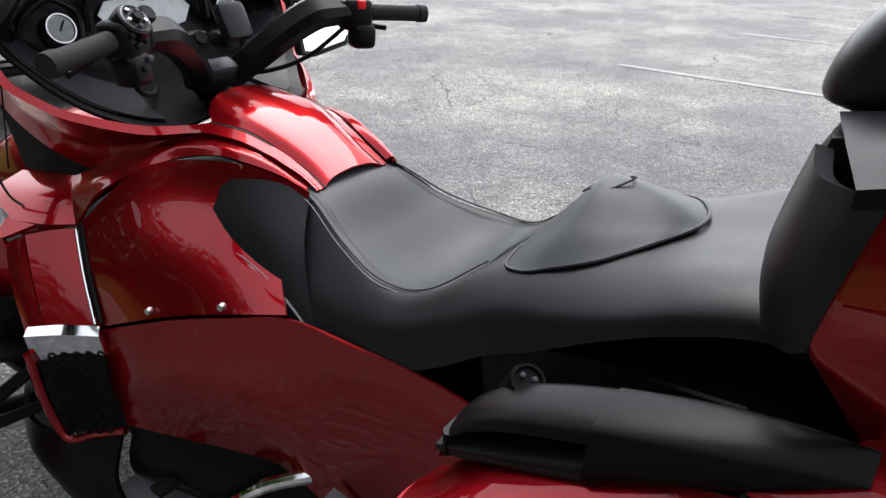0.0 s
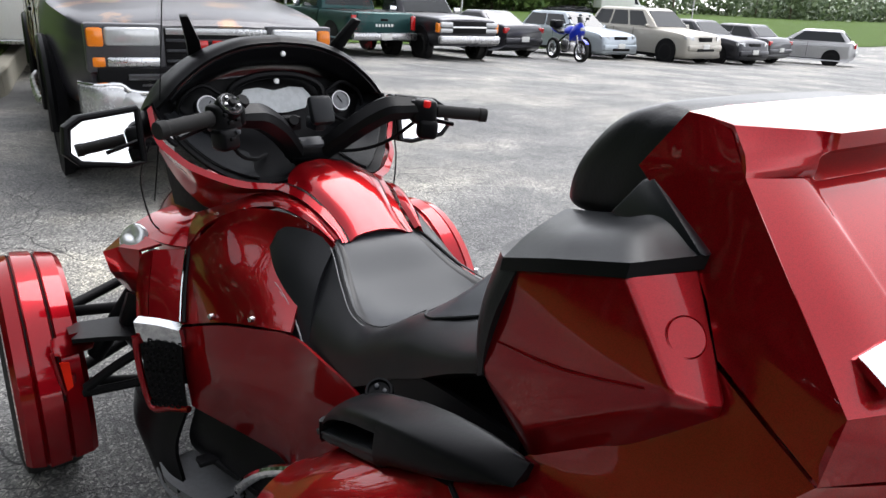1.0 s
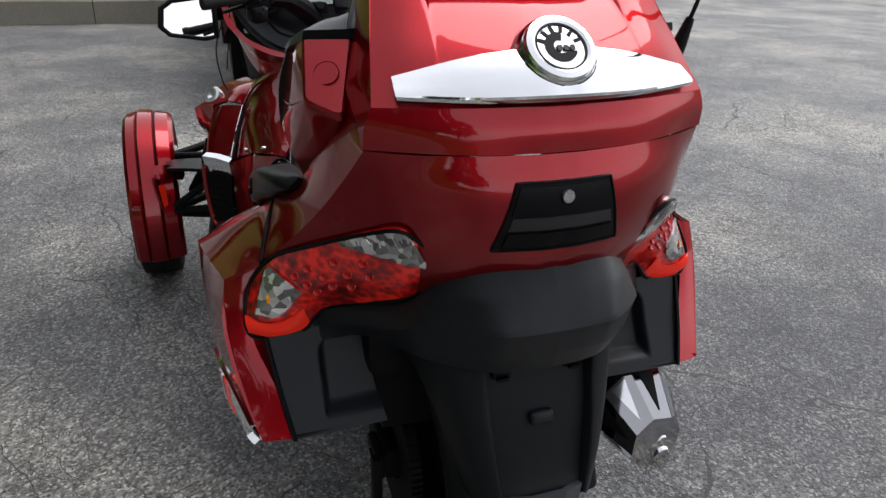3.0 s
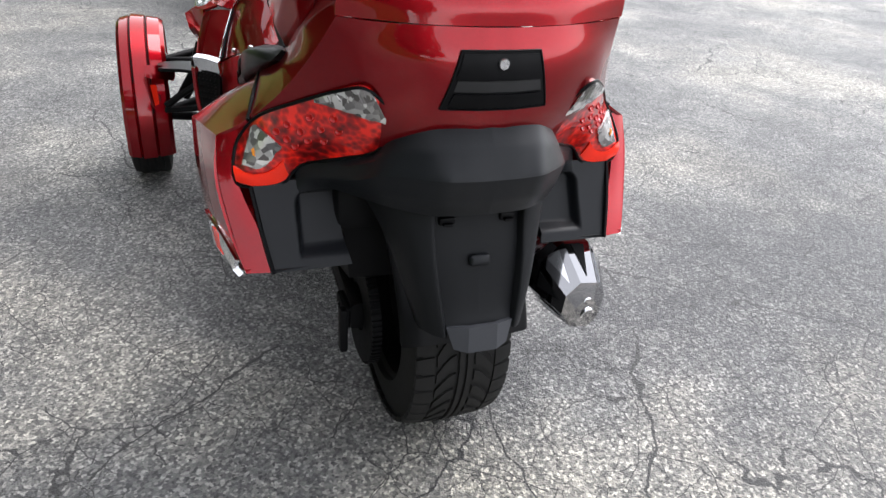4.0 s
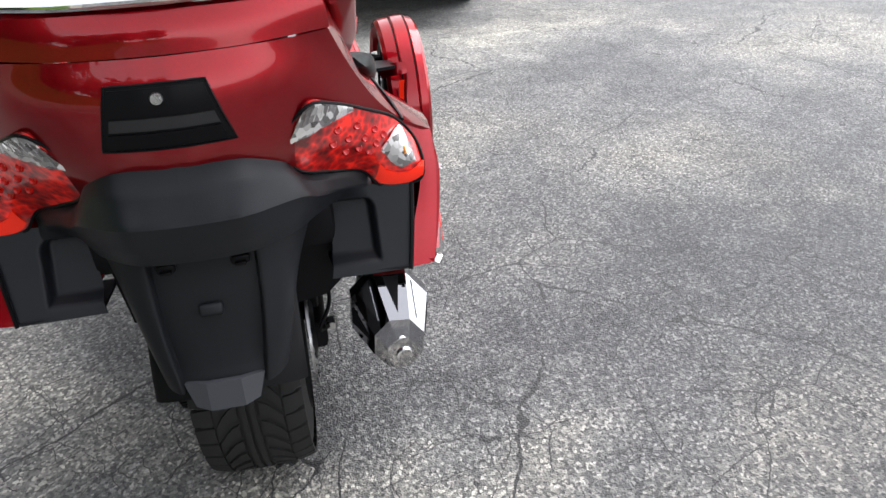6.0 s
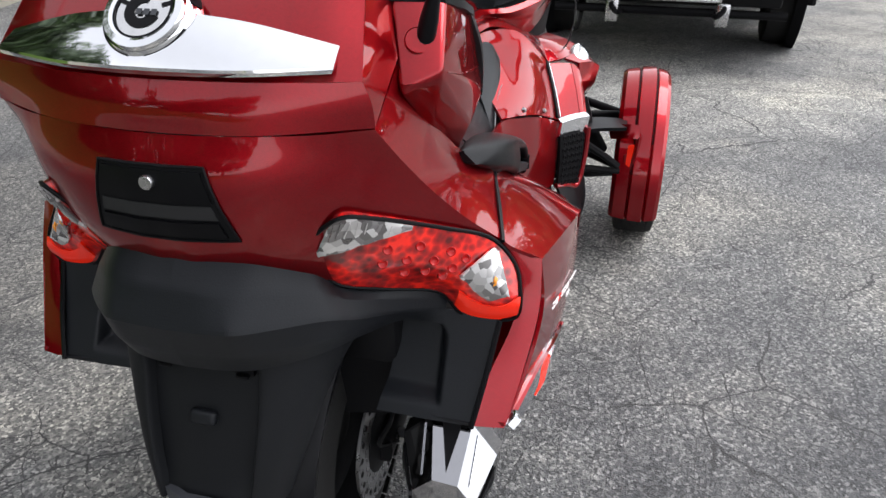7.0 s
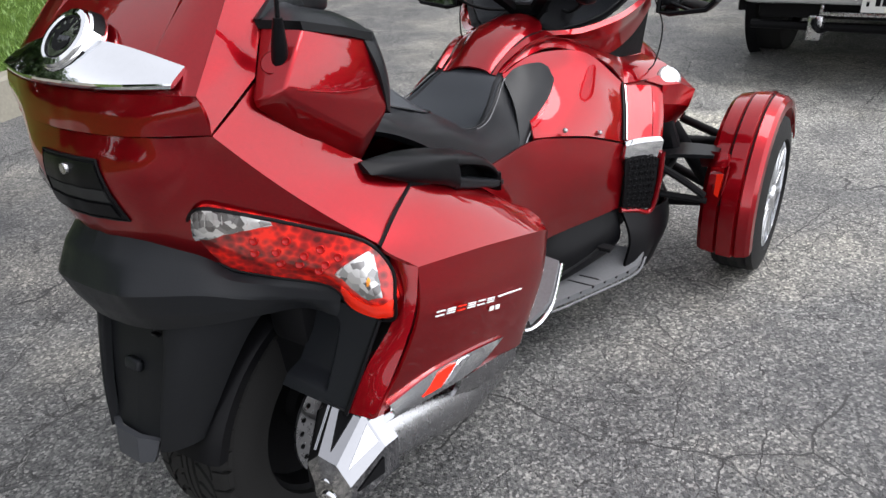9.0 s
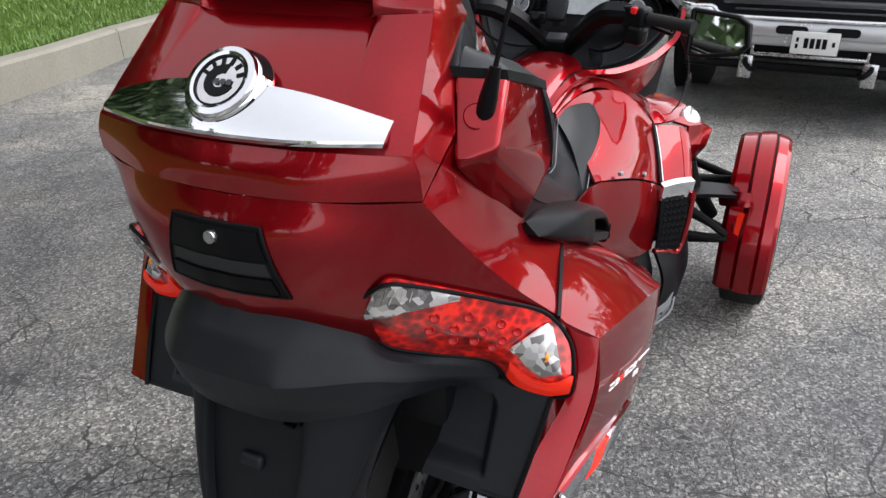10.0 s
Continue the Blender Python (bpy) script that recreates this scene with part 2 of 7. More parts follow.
CARGLASS = surface("dark_car_glass", (0.012, 0.015, 0.017), 0.05, 0.0, 0.0, vary=0.05, spread=0.01, spec=0.4)
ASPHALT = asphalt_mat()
CONCRETE = surface("kerb_concrete", (0.23, 0.215, 0.175), 0.85, relief=0.6, grain=45, vary=0.25, blotch=1.6)
LINE = surface("worn_road_paint", (0.27, 0.27, 0.26), 0.7, grain=25, vary=0.6)
GRASS = grass_mat("mown_grass", (0.042, 0.080, 0.012), (0.080, 0.130, 0.025))
BLADE = leaf_mat("grass_blades", (0.08, 0.15, 0.022), (0.16, 0.26, 0.055))
LEAF = leaf_mat("summer_leaves", (0.05, 0.10, 0.022), (0.16, 0.25, 0.06))
# shade put into the leaf colour, so that the side trees reflect dark
LEAF_SHADE = leaf_mat("shaded_leaves", (0.016, 0.036, 0.009), (0.05, 0.09, 0.02))
LEAF_FAR = leaf_mat("hazy_leaves", (0.05, 0.08, 0.035), (0.12, 0.17, 0.07))
BARK = surface("bark", (0.09, 0.07, 0.05), 0.9, relief=0.6)
WHITE = surface("white_print", (0.75, 0.75, 0.75), 0.5)
SCREEN = surface("dull_lcd", (0.50, 0.52, 0.54), 0.25)


# ---- mesh helpers ----
def cr(pts, n):
    """n + 1 points along a smooth curve through pts."""
    p = [Vector(q) for q in pts]
    if len(p) == 2:
        return [p[0].lerp(p[1], i / n) for i in range(n + 1)]
    e = [p[0] * 2 - p[1], *p, p[-1] * 2 - p[-2]]
    out = []
    m = len(p) - 1
    for i in range(n + 1):
        s = min(i / n * m, m - 1e-6)
        k = int(s)
        u = s - k
        a, b, c, d = e[k:k + 4]
        out.append(0.5 * (2 * b + (c - a) * u + (2 * a - 5 * b + 4 * c - d) * u * u + (3 * b - a - 3 * c + d) * u ** 3))
    return out


def lin(pts, n):
    """Points along the straight pieces of pts, every corner kept."""
    p = [Vector(q) for q in pts]
    k = max(1, round(n / (len(p) - 1)))
    out = [a.lerp(b, i / k) for a, b in zip(p, p[1:]) for i in range(k)]
    return [*out, p[-1]]


def grid_bm(g, close_u=False):
    bm = bmesh.new()
    vs = [[bm.verts.new(p) for p in row] for row in g]
    for r0, r1 in zip(vs, vs[1:]):
        n = len(r0)
        for i in range(n if close_u else n - 1):
            j = (i + 1) % n
            bm.faces.new((r0[i], r0[j], r1[j], r1[i]))
    return bm


def shell(bm, th, core=None):
    """Turn an open sheet outwards from the machine's middle line (or from core) and thicken it inwards."""
    bmesh.ops.recalc_face_normals(bm, faces=bm.faces)
    tot = 0.0
    for f in bm.faces:
        c = f.calc_center_median()
        ref = Vector(core) if core else Vector((0, min(1.6, max(0.1, c.y)), 0.72))
        tot += (c - ref).dot(f.normal) * f.calc_area()
    if tot < 0:
        bmesh.ops.reverse_faces(bm, faces=bm.faces)
    bm.normal_update()
    bm.verts.ensure_lookup_table()
    outer = bm.faces[:]
    rim = [(e.verts[0], e.verts[1], e.link_faces[0]) for e in bm.edges if len(e.link_faces) == 1]
    twin = {v: bm.verts.new(v.co - v.normal * th) for v in bm.verts[:]}
    for f in outer:
        bm.faces.new([twin[v] for v in reversed(f.verts)])
    for p, q, f in rim:
        vs = list(f.verts)
        if vs[(vs.index(p) + 1) % len(vs)] is not q:
            p, q = q, p
        bm.faces.new((q, p, twin[p], twin[q]))
    return bm


def patch(rows, nu=12, nv=12, th=0.006, lu=False, lv=False, core=None, relax=0):
    """A smooth sheet through a net of points, with thickness."""
    fu, fv = (lin if lu else cr), (lin if lv else cr)
    g = [fu(r, nu) for r in rows]
    cols = [fv([r[i] for r in g], nv) for i in range(len(g[0]))]
    bm = grid_bm([[c[j] for c in cols] for j in range(len(cols[0]))])
    inner = [v for v in bm.verts if not v.is_boundary]
    for _ in range(relax):
        bmesh.ops.smooth_vert(bm, verts=inner, factor=0.5, use_axis_x=True, use_axis_y=True, use_axis_z=True)
    if th:
        shell(bm, th, core)
    return bm


def loft(sections, nu=16, nv=16, lu=False, lv=False, caps=True, closed=True):
    """A closed body through rings of points."""
    fu, fv = (lin if lu else cr), (lin if lv else cr)
    g = []
    for s in sections:
        ring = fu([*s, s[0]] if closed else s, nu)
        g.append(ring[:-1] if closed else ring)
    cols = [fv([r[i] for r in g], nv) for i in range(len(g[0]))]
    bm = grid_bm([[c[j] for c in cols] for j in range(len(cols[0]))], closed)
    bm.verts.ensure_lookup_table()
    if caps and closed:
        n = len(g[0])
        bm.faces.new([bm.verts[i] for i in range(n)])
        bm.faces.new([bm.verts[len(bm.verts) - n + i] for i in range(n)])
    bmesh.ops.recalc_face_normals(bm, faces=bm.faces)
    return bm


def tube(pts, r, n=10, seg=24, smooth=True):
    """A round bar along a curve; r may be one radius or one for each point."""
    line = cr(pts, seg) if smooth else [Vector(p) for p in pts]
    rs = [r] * len(line) if isinstance(r, (int, float)) else [np.interp(i / (len(line) - 1), np.linspace(0, 1, len(r)), r) for i in range(len(line))]
    g = []
    side = None
    for i, p in enumerate(line):
        d = (line[min(i + 1, len(line) - 1)] - line[max(i - 1, 0)]).normalized()
        if side is None:
            side = d.orthogonal().normalized()
        side = (side - d * side.dot(d)).normalized()
        up = d.cross(side)
        g.append([p + (side * math.cos(a) + up * math.sin(a)) * rs[i] for a in (2 * math.pi * k / n for k in range(n))])
    bm = grid_bm(g, True)
    bm.verts.ensure_lookup_table()
    bm.faces.new([bm.verts[i] for i in range(n)])
    bm.faces.new([bm.verts[len(bm.verts) - n + i] for i in range(n)])
    bmesh.ops.recalc_face_normals(bm, faces=bm.faces)
    return bm


def box(cx, cy, cz, sx, sy, sz, bev=0.004, m=None, seg=2):
    bm = bmesh.new()
    bmesh.ops.create_cube(bm, size=1, matrix=Matrix.Translation((cx, cy, cz)) @ Matrix.Diagonal((sx, sy, sz, 1)))
    if bev:
        bmesh.ops.bevel(bm, geom=bm.edges[:], offset=min(bev, 0.45 * min(sx, sy, sz)), segments=seg, affect="EDGES", profile=0.5)
    if m is not None:
        bmesh.ops.transform(bm, matrix=m, verts=bm.verts)
    return bm


def prism(outline, axis, depth, bev=0.0):
    """A flat outline of 3D points, pushed out along axis by depth."""
    bm = bmesh.new()
    a = [bm.verts.new(p) for p in outline]
    f = bm.faces.new(a)
    r = bmesh.ops.extrude_face_region(bm, geom=[f])
    bmesh.ops.translate(bm, vec=Vector(axis) * depth, verts=[v for v in r["geom"] if isinstance(v, bmesh.types.BMVert)])
    bmesh.ops.recalc_face_normals(bm, faces=bm.faces)
    if bev:
        bmesh.ops.bevel(bm, geom=bm.edges[:], offset=bev, segments=2, affect="EDGES", profile=0.5)
    return bm


def lathe(profile, n=40, m=None, close=False):
    """profile: (radius, height) pairs turned about z."""
    g = [[Vector((r * math.cos(a), r * math.sin(a), h)) for a in (2 * math.pi * k / n for k in range(n))] for r, h in ([*profile, profile[0]] if close else profile)]
    bm = grid_bm(g, True)
    bmesh.ops.remove_doubles(bm, verts=bm.verts, dist=1e-6)
    bmesh.ops.recalc_face_normals(bm, faces=bm.faces)
    if m is not None:
        bmesh.ops.transform(bm, matrix=m, verts=bm.verts)
    return bm


def joined(*bms):
    out = bmesh.new()
    for b in bms:
        me = bpy.data.meshes.new("tmp")
        b.to_mesh(me)
        b.free()
        out.from_mesh(me)
        bpy.data.meshes.remove(me)
    return out


def flipped(bm):
    """A mirrored copy across the machine's middle plane."""
    out = bm.copy()
    bmesh.ops.scale(out, vec=(-1, 1, 1), verts=out.verts)
    bmesh.ops.reverse_faces(out, faces=out.faces)
    return out


def welded(bm, dist=0.0006):
    """Close the seam of two mirrored halves and take out the walls inside it."""
    bmesh.ops.remove_doubles(bm, verts=bm.verts, dist=dist)
    inside = [f for f in bm.faces if all(abs(v.co.x) < 0.0003 for v in f.verts)]
    bmesh.ops.delete(bm, geom=inside, context="FACES_ONLY")
    return bm


def part(name, bm, mat, parent, label="", sharp=32):
    me = bpy.data.meshes.new(name)
    bm.to_mesh(me)
    bm.free()
    me.materials.append(mat)
    me.polygons.foreach_set("use_smooth", [True] * len(me.polygons))
    me.set_sharp_from_angle(angle=radians(sharp))
    ob = new(name, me)
    ob.parent = parent
    if label:
        tagged(ob, label)
    return ob


def pair(name, bm, mat, parent, label="", sharp=32):
    """The same part on both sides of the machine."""
    other = flipped(bm)
    return part(name, bm, mat, parent, label, sharp), part(name, other, mat, parent, label, sharp)


def thing(name, label, category, group="", kind="", m=None):
    e = new(name)
    if m is not None:
        e.matrix_world = m
    return tagged(e, label, category, group, kind)


# ---- ground ----
def lot_z(x, y):
    """The lot falls away gently towards the far parked cars."""
    return -0.032 * min(24.0, max(0.0, .75 * x + .5 * y - 9.5))


def ground_sheet():
    xs = [-400, -60, -20, -8, -4, -2, *range(0, 60, 2), 80, 120, 400]
    bm = grid_bm([[Vector((x, y, lot_z(x, y))) for x in xs] for y in xs])
    bmesh.ops.recalc_face_normals(bm, faces=bm.faces)
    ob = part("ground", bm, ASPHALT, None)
    return tagged(ob, "worn grey asphalt of a car park with fine cracks", "ground", kind="structure")


ground_sheet()

KERB = [(0.6, -15.0), (-1.45, -8.4), (-3.2, -2.6), (-4.2, 0.6), (-4.95, 3.0), (-5.75, 5.4), (-6.3, 7.6), (-6.0, 8.9), (-5.0, 9.35), (-2.4, 9.38), (-0.55, 9.38), (-0.15, 9.7), (0.1, 11.2), (0.55, 14.0), (1.2, 18.0)]


def kerb():
    line = cr([(x, y, 0) for x, y in KERB], 70)
    prof = [(0.0, 0.0), (0.012, 0.275), (0.035, 0.3), (0.17, 0.31), (0.19, 0.30), (0.19, 0.0)]
    owner = tagged(new("kerb"), "weathered concrete kerb in cast lengths beside the grass", "kerb", kind="structure")
    length, start = 0.0, 0
    runs = []
    for i in range(1, len(line)):
        length += (line[i] - line[i - 1]).length
        if length > 1.55 or i == len(line) - 1:
            runs.append((start, i))
            start, length = i, 0.0
    for a, b in runs:
        g = []
        for i in range(a, b + 1):
            d = (line[min(i + 1, len(line) - 1)] - line[max(i - 1, 0)]).normalized()
            out = Vector((-d.y, d.x, 0))
            p = line[i].copy()
            if i == a:
                p += d * 0.005
            if i == b:
                p -= d * 0.005
            g.append([p + out * o + Vector((0, 0, h + 0.004 * math.sin(i * 1.7))) for o, h in prof])
        bm = grid_bm(g)
        for end in (0, -1):
            n = len(prof)
            bm.verts.ensure_lookup_table()
            base = 0 if end == 0 else len(bm.verts) - n
            bm.faces.new([bm.verts[base + k] for k in range(n)])
        bmesh.ops.recalc_face_normals(bm, faces=bm.faces)
        part("kerbstone", bm, CONCRETE, owner)


kerb()


def grass_bank():
    line = cr([(x, y, 0) for x, y in KERB], 70)
    g = []
    for i, p in enumerate(line):
        d = (line[min(i + 1, 70)] - line[max(i - 1, 0)]).normalized()
        out = Vector((-d.y, d.x, 0))
        row = []
        for k, (o, h) in enumerate([(0.185, 0.28), (0.6, 0.3), (1.5, 0.36), (3.5, 0.55), (7, 1.1), (14, 2.5), (24, 4.6)]):
            if i > 54:
                o, h = min(o, 1.5 + 0.08 * k), min(h, 0.34)
            far = p + out * o
            row.append(far + Vector((0, 0, h)))
        g.append(row)
    bm = grid_bm(g)
    bmesh.ops.recalc_face_normals(bm, faces=bm.faces)
    tagged(part("grass_bank", bm, GRASS, None), "mown green grass bank rising behind the kerb", "grass", kind="structure")


grass_bank()


def stall_line(x, y0, y1, w=0.1, turn=0.0):
    bm = bmesh.new()
    n = 24
    g = []
    for i in range(n + 1):
        y = y0 + (y1 - y0) * i / n
        k = w / 2 + 0.012 * noise.noise((x, y * 2.0, 0))
        xm = x + turn * (y - y0)
        g.append([Vector((xm - k, y, lot_z(xm - k, y) + 0.004 + (0.012 if y > 5 else 0))), Vector((xm + k, y, lot_z(xm + k, y) + 0.004 + (0.012 if y > 5 else 0)))])
    bm = grid_bm(g)
    bmesh.ops.recalc_face_normals(bm, faces=bm.faces)
    return tagged(part("stall_line", bm, LINE, None), "worn white painted parking line on the asphalt", "road marking", "parking lines", "structure")


for lx, ly in ((5.28, 2.7), (7.88, 2.4), (9.95, 3.1), (12.6, 3.0)):
    stall_line(lx, 0.6, ly, 0.085)
for lx in (8.2, 10.6, 13.2, 15.8, 18.4):
    stall_line(lx, 11.6, 16.6, turn=-0.25)

# ---- the three-wheeled motorcycle ----
bike = thing("three_wheel_motorcycle", "candy red three-wheeled touring motorcycle standing parked on asphalt", "motorcycle")


def flat_mid(rows):
    """Rows that start on the middle plane, led off square to it so that both halves meet without a crease."""
    return [[r[0], (r[1][0] * .3, r[0][1] + (r[1][1] - r[0][1]) * .06, r[0][2] + (r[1][2] - r[0][2]) * .09), *r[1:]] for r in rows]


def trunk():
    body = part("rear_body", bmesh.new(), RED, bike)
    crease = [(0.262, -0.157, 1.040), (0.284, -0.117, 0.985), (0.312, -0.070, 0.925), (0.346, -0.022, 0.868), (0.388, 0.024, 0.816)]
    rear = patch(flat_mid([
        [(0, -0.219, 1.036), (0.12, -0.208, 1.037), (0.20, -0.186, 1.038), crease[0]],
        [(0, -0.236, 0.985), (0.13, -0.219, 0.985), (0.215, -0.178, 0.985), crease[1]],
        [(0, -0.236, 0.930), (0.13, -0.214, 0.930), (0.230, -0.158, 0.928), crease[2]],
        [(0, -0.222, 0.868), (0.13, -0.194, 0.865), (0.250, -0.118, 0.860), crease[3]],
        [(0, -0.190, 0.800), (0.13, -0.160, 0.800), (0.260, -0.062, 0.790), crease[4]]]), 28, 24, 0.008, relax=4)
    flank = patch([
        [crease[0], (0.262, -0.110, 1.066), (0.263, -0.064, 1.094)],
        [crease[1], (0.290, -0.045, 0.995), (0.292, 0.030, 1.000)],
        [crease[2], (0.318, 0.020, 0.920), (0.312, 0.112, 0.912)],
        [crease[3], (0.353, 0.065, 0.866), (0.352, 0.165, 0.862)],
        [crease[4], (0.390, 0.030, 0.816), (0.391, 0.036, 0.816)]], 14, 24, 0.008)
    half_body = joined(rear, flank)
    bmesh.ops.remove_doubles(half_body, verts=half_body.verts, dist=0.0004)
    both = joined(half_body.copy(), flipped(half_body))
    half_body.free()
    welded(both)
    both.to_mesh(body.data)
    both.free()
    body.data.materials.append(RED)
    body.data.polygons.foreach_set("use_smooth", [True] * len(body.data.polygons))
    body.data.set_sharp_from_angle(angle=radians(22))

    # lid: a band, the sloping face, the cheeks and the spoiler lip
    lid = part("trunk_lid", bmesh.new(), RED, bike, "glossy red lid with a spoiler lip")
    band = patch(flat_mid([
        [(0, -0.2215, 1.0385), (0.14, -0.2075, 1.0395), (0.264, -0.159, 1.0425)],
        [(0, -0.219, 1.07), (0.14, -0.203, 1.071), (0.262, -0.162, 1.072)],
        [(0, -0.206, 1.098), (0.14, -0.194, 1.098), (0.252, -0.162, 1.098)]]), 20, 8, 0.006)
    face = patch(flat_mid([
        [(0, -0.206, 1.098), (0.08, -0.200, 1.098), (0.135, -0.193, 1.098), (0.158, -0.189, 1.098), (0.168, -0.187, 1.098), (0.21, -0.176, 1.098), (0.252, -0.162, 1.098)],
        [(0, -0.1535, 1.1525), (0.08, -0.149, 1.152), (0.132, -0.143, 1.1515), (0.153, -0.1405, 1.151), (0.163, -0.1395, 1.151), (0.20, -0.131, 1.151), (0.240, -0.115, 1.149)],
        [(0, -0.099, 1.196), (0.08, -0.095, 1.195), (0.128, -0.0905, 1.1955), (0.147, -0.0885, 1.196), (0.157, -0.0885, 1.1965), (0.19, -0.083, 1.1965), (0.229, -0.070, 1.196)],
        [(0, -0.045, 1.232), (0.08, -0.043, 1.232), (0.124, -0.041, 1.232), (0.140, -0.040, 1.233), (0.150, -0.044, 1.237), (0.180, -0.040, 1.239), (0.219, -0.029, 1.241)]]), 42, 18, 0.006)
    cheek = patch([
        [(0.264, -0.159, 1.045), (0.263, -0.110, 1.073), (0.2635, -0.062, 1.102)],
        [(0.252, -0.162, 1.098), (0.252, -0.095, 1.125), (0.250, -0.035, 1.140)],
        [(0.236, -0.095, 1.170), (0.236, -0.045, 1.180), (0.235, 0.010, 1.186)],
        [(0.219, -0.029, 1.241), (0.220, 0.020, 1.238), (0.217, 0.082, 1.228)],
        [(0.204, 0.004, 1.279), (0.204, 0.024, 1.282), (0.204, 0.046, 1.283)]], 10, 20, 0.006, lv=True)
    lip = patch([
        [(0, -0.045, 1.232), (0.130, -0.041, 1.232), (0.142, -0.044, 1.236), (0.219, -0.029, 1.241)],
        [(0, -0.026, 1.249), (0.130, -0.024, 1.249), (0.142, -0.046, 1.246), (0.218, -0.028, 1.246)],
        [(0, -0.056, 1.263), (0.130, -0.053, 1.262), (0.142, -0.046, 1.258), (0.214, -0.022, 1.258)],
        [(0, -0.056, 1.276), (0.130, -0.053, 1.276), (0.142, -0.042, 1.277), (0.206, -0.002, 1.279)],
        [(0, 0.004, 1.280), (0.12, 0.006, 1.280), (0.142, 0.010, 1.280), (0.204, 0.024, 1.282)],
        [(0, 0.066, 1.282), (0.12, 0.064, 1.282), (0.142, 0.060, 1.282), (0.204, 0.046, 1.283)]], 24, 20, 0.006, lu=True, lv=True)
    half = joined(band, face, cheek, lip)
    both = joined(half.copy(), flipped(half))
    half.free()
    welded(both)
    both.to_mesh(lid.data)
    both.free()
    lid.data.materials.append(RED)
    lid.data.polygons.foreach_set("use_smooth", [True] * len(lid.data.polygons))
    lid.data.set_sharp_from_angle(angle=radians(28))

    # chrome badge across the lid
    rows = [
        [(0, -0.2175, 1.106), (0.12, -0.205, 1.106), (0.222, -0.178, 1.109)],
        [(0, -0.222, 1.118), (0.12, -0.207, 1.116), (0.224, -0.175, 1.117)],
        [(0, -0.196, 1.15), (0.12, -0.182, 1.142), (0.222, -0.156, 1.128)],
        [(0, -0.168, 1.168), (0.12, -0.159, 1.157), (0.221, -0.146, 1.133)]]
    h = patch(flat_mid(rows), 16, 10, 0.008)
    trim = joined(h.copy(), flipped(h))
    h.free()
    welded(trim)
    badge = part("chrome_trim", trim, CHROME, lid, "wide polished chrome trim", 24)
    n = Vector((0, -0.70, 0.714))
    at = Vector((0, -0.176, 1.162))
    m = Matrix.Translation(at) @ n.to_track_quat("Z", "Y").to_matrix().to_4x4() @ Matrix.Scale(0.86, 4)
    part("emblem_rim", lathe([(0.060, -0.012), (0.0595, 0.010), (0.057, 0.015), (0.048, 0.017), (0.0435, 0.015), (0.0435, -0.012)], 48, m), CHROME, lid, "chrome emblem ring")
    part("emblem_disc", lathe([(0.0, 0.013), (0.0435, 0.013), (0.0435, 0.0), (0.0, 0.0)], 48, m), REFLECT, lid)
    arc = [radians(75 + 265 * k / 28) for k in range(29)]
    bm = grid_bm([[m @ Vector((r * math.cos(a), r * math.sin(a), 0.0142)) for r in (0.012, 0.027)] for a in arc])
    part("emblem_mark", shell(bm, 0.001, tuple(at)), BLACK, lid, "black open ring")
    for k in range(6):
        part("emblem_tooth", box(0.033, 0, 0.0138, 0.012, 0.006, 0.001, 0, m @ Matrix.Rotation(radians(20 + k * 28), 4, "Z")), BLACK, lid)
    part("emblem_bars", joined(*[box(x, -0.003, 0.0154, 0.008, 0.009, 0.001, 0, m) for x in (-0.004, 0.007, 0.018)]), GREY2, lid)
    bm = grid_bm([[m @ Vector((r * math.cos(a), r * math.sin(a), 0.0150)) for r in (0.0400, 0.0432)] for a in (radians(9 * k) for k in range(41))])
    part("emblem_border", shell(bm, 0.001, tuple(at)), BLACK, lid, "black border inside the ring")
    part("emblem_collar", lathe([(0.0600, 0.009), (0.0625, 0.006), (0.0695, -0.014), (0.0690, -0.020)], 48, m), CHROME, lid, "flared chrome collar")
    for a0, a1 in ((198, 262), (284, 344), (20, 70)):
        cone = [[m @ Vector((r * math.cos(a), r * math.sin(a), z)) for r, z in ((0.0640, 0.005), (0.0707, -0.0135))] for a in (radians(a0 + (a1 - a0) * k / 14) for k in range(15))]
        part("collar_inlay", shell(grid_bm(cone), 0.001, tuple(at)), BLACK, lid, "glossy black inlay")

    # latch panel sunk into the rear face
    rear_net = [
        [(0, -0.219, 1.036), (0.12, -0.208, 1.037), (0.20, -0.186, 1.038), crease[0]],
        [(0, -0.236, 0.985), (0.13, -0.219, 0.985), (0.215, -0.178, 0.985), crease[1]],
        [(0, -0.236, 0.930), (0.13, -0.214, 0.930), (0.230, -0.158, 0.928), crease[2]],
        [(0, -0.222, 0.868), (0.13, -0.194, 0.865), (0.250, -0.118, 0.860), crease[3]]]
    lines = [cr(r, 50) for r in flat_mid(rear_net)]

    def skin(x, z, lift):
        """A point over the rear face."""
        col = sorted((float(np.interp(abs(x), [p.x for p in ln], [p.z for p in ln])), float(np.interp(abs(x), [p.x for p in ln], [p.y for p in ln]))) for ln in lines)
        a = np.polyfit([k[0] for k in col], [k[1] for k in col], 3)
        return Vector((x, float(np.polyval(a, z)) - lift, z))

    def half_width(z):
        return float(np.interp(z, [.902, .950, 1.002], [.099, .085, .071]))

    def field(z0, z1, inset, lift, th=.004, nv=8):
        rows = []
        for j in range(nv + 1):
            z = z0 + (z1 - z0) * j / nv
            w = half_width(z) - inset
            rows.append([skin(w * (i / 8 - 1), z, lift) for i in range(17)])
        bm = grid_bm(rows)
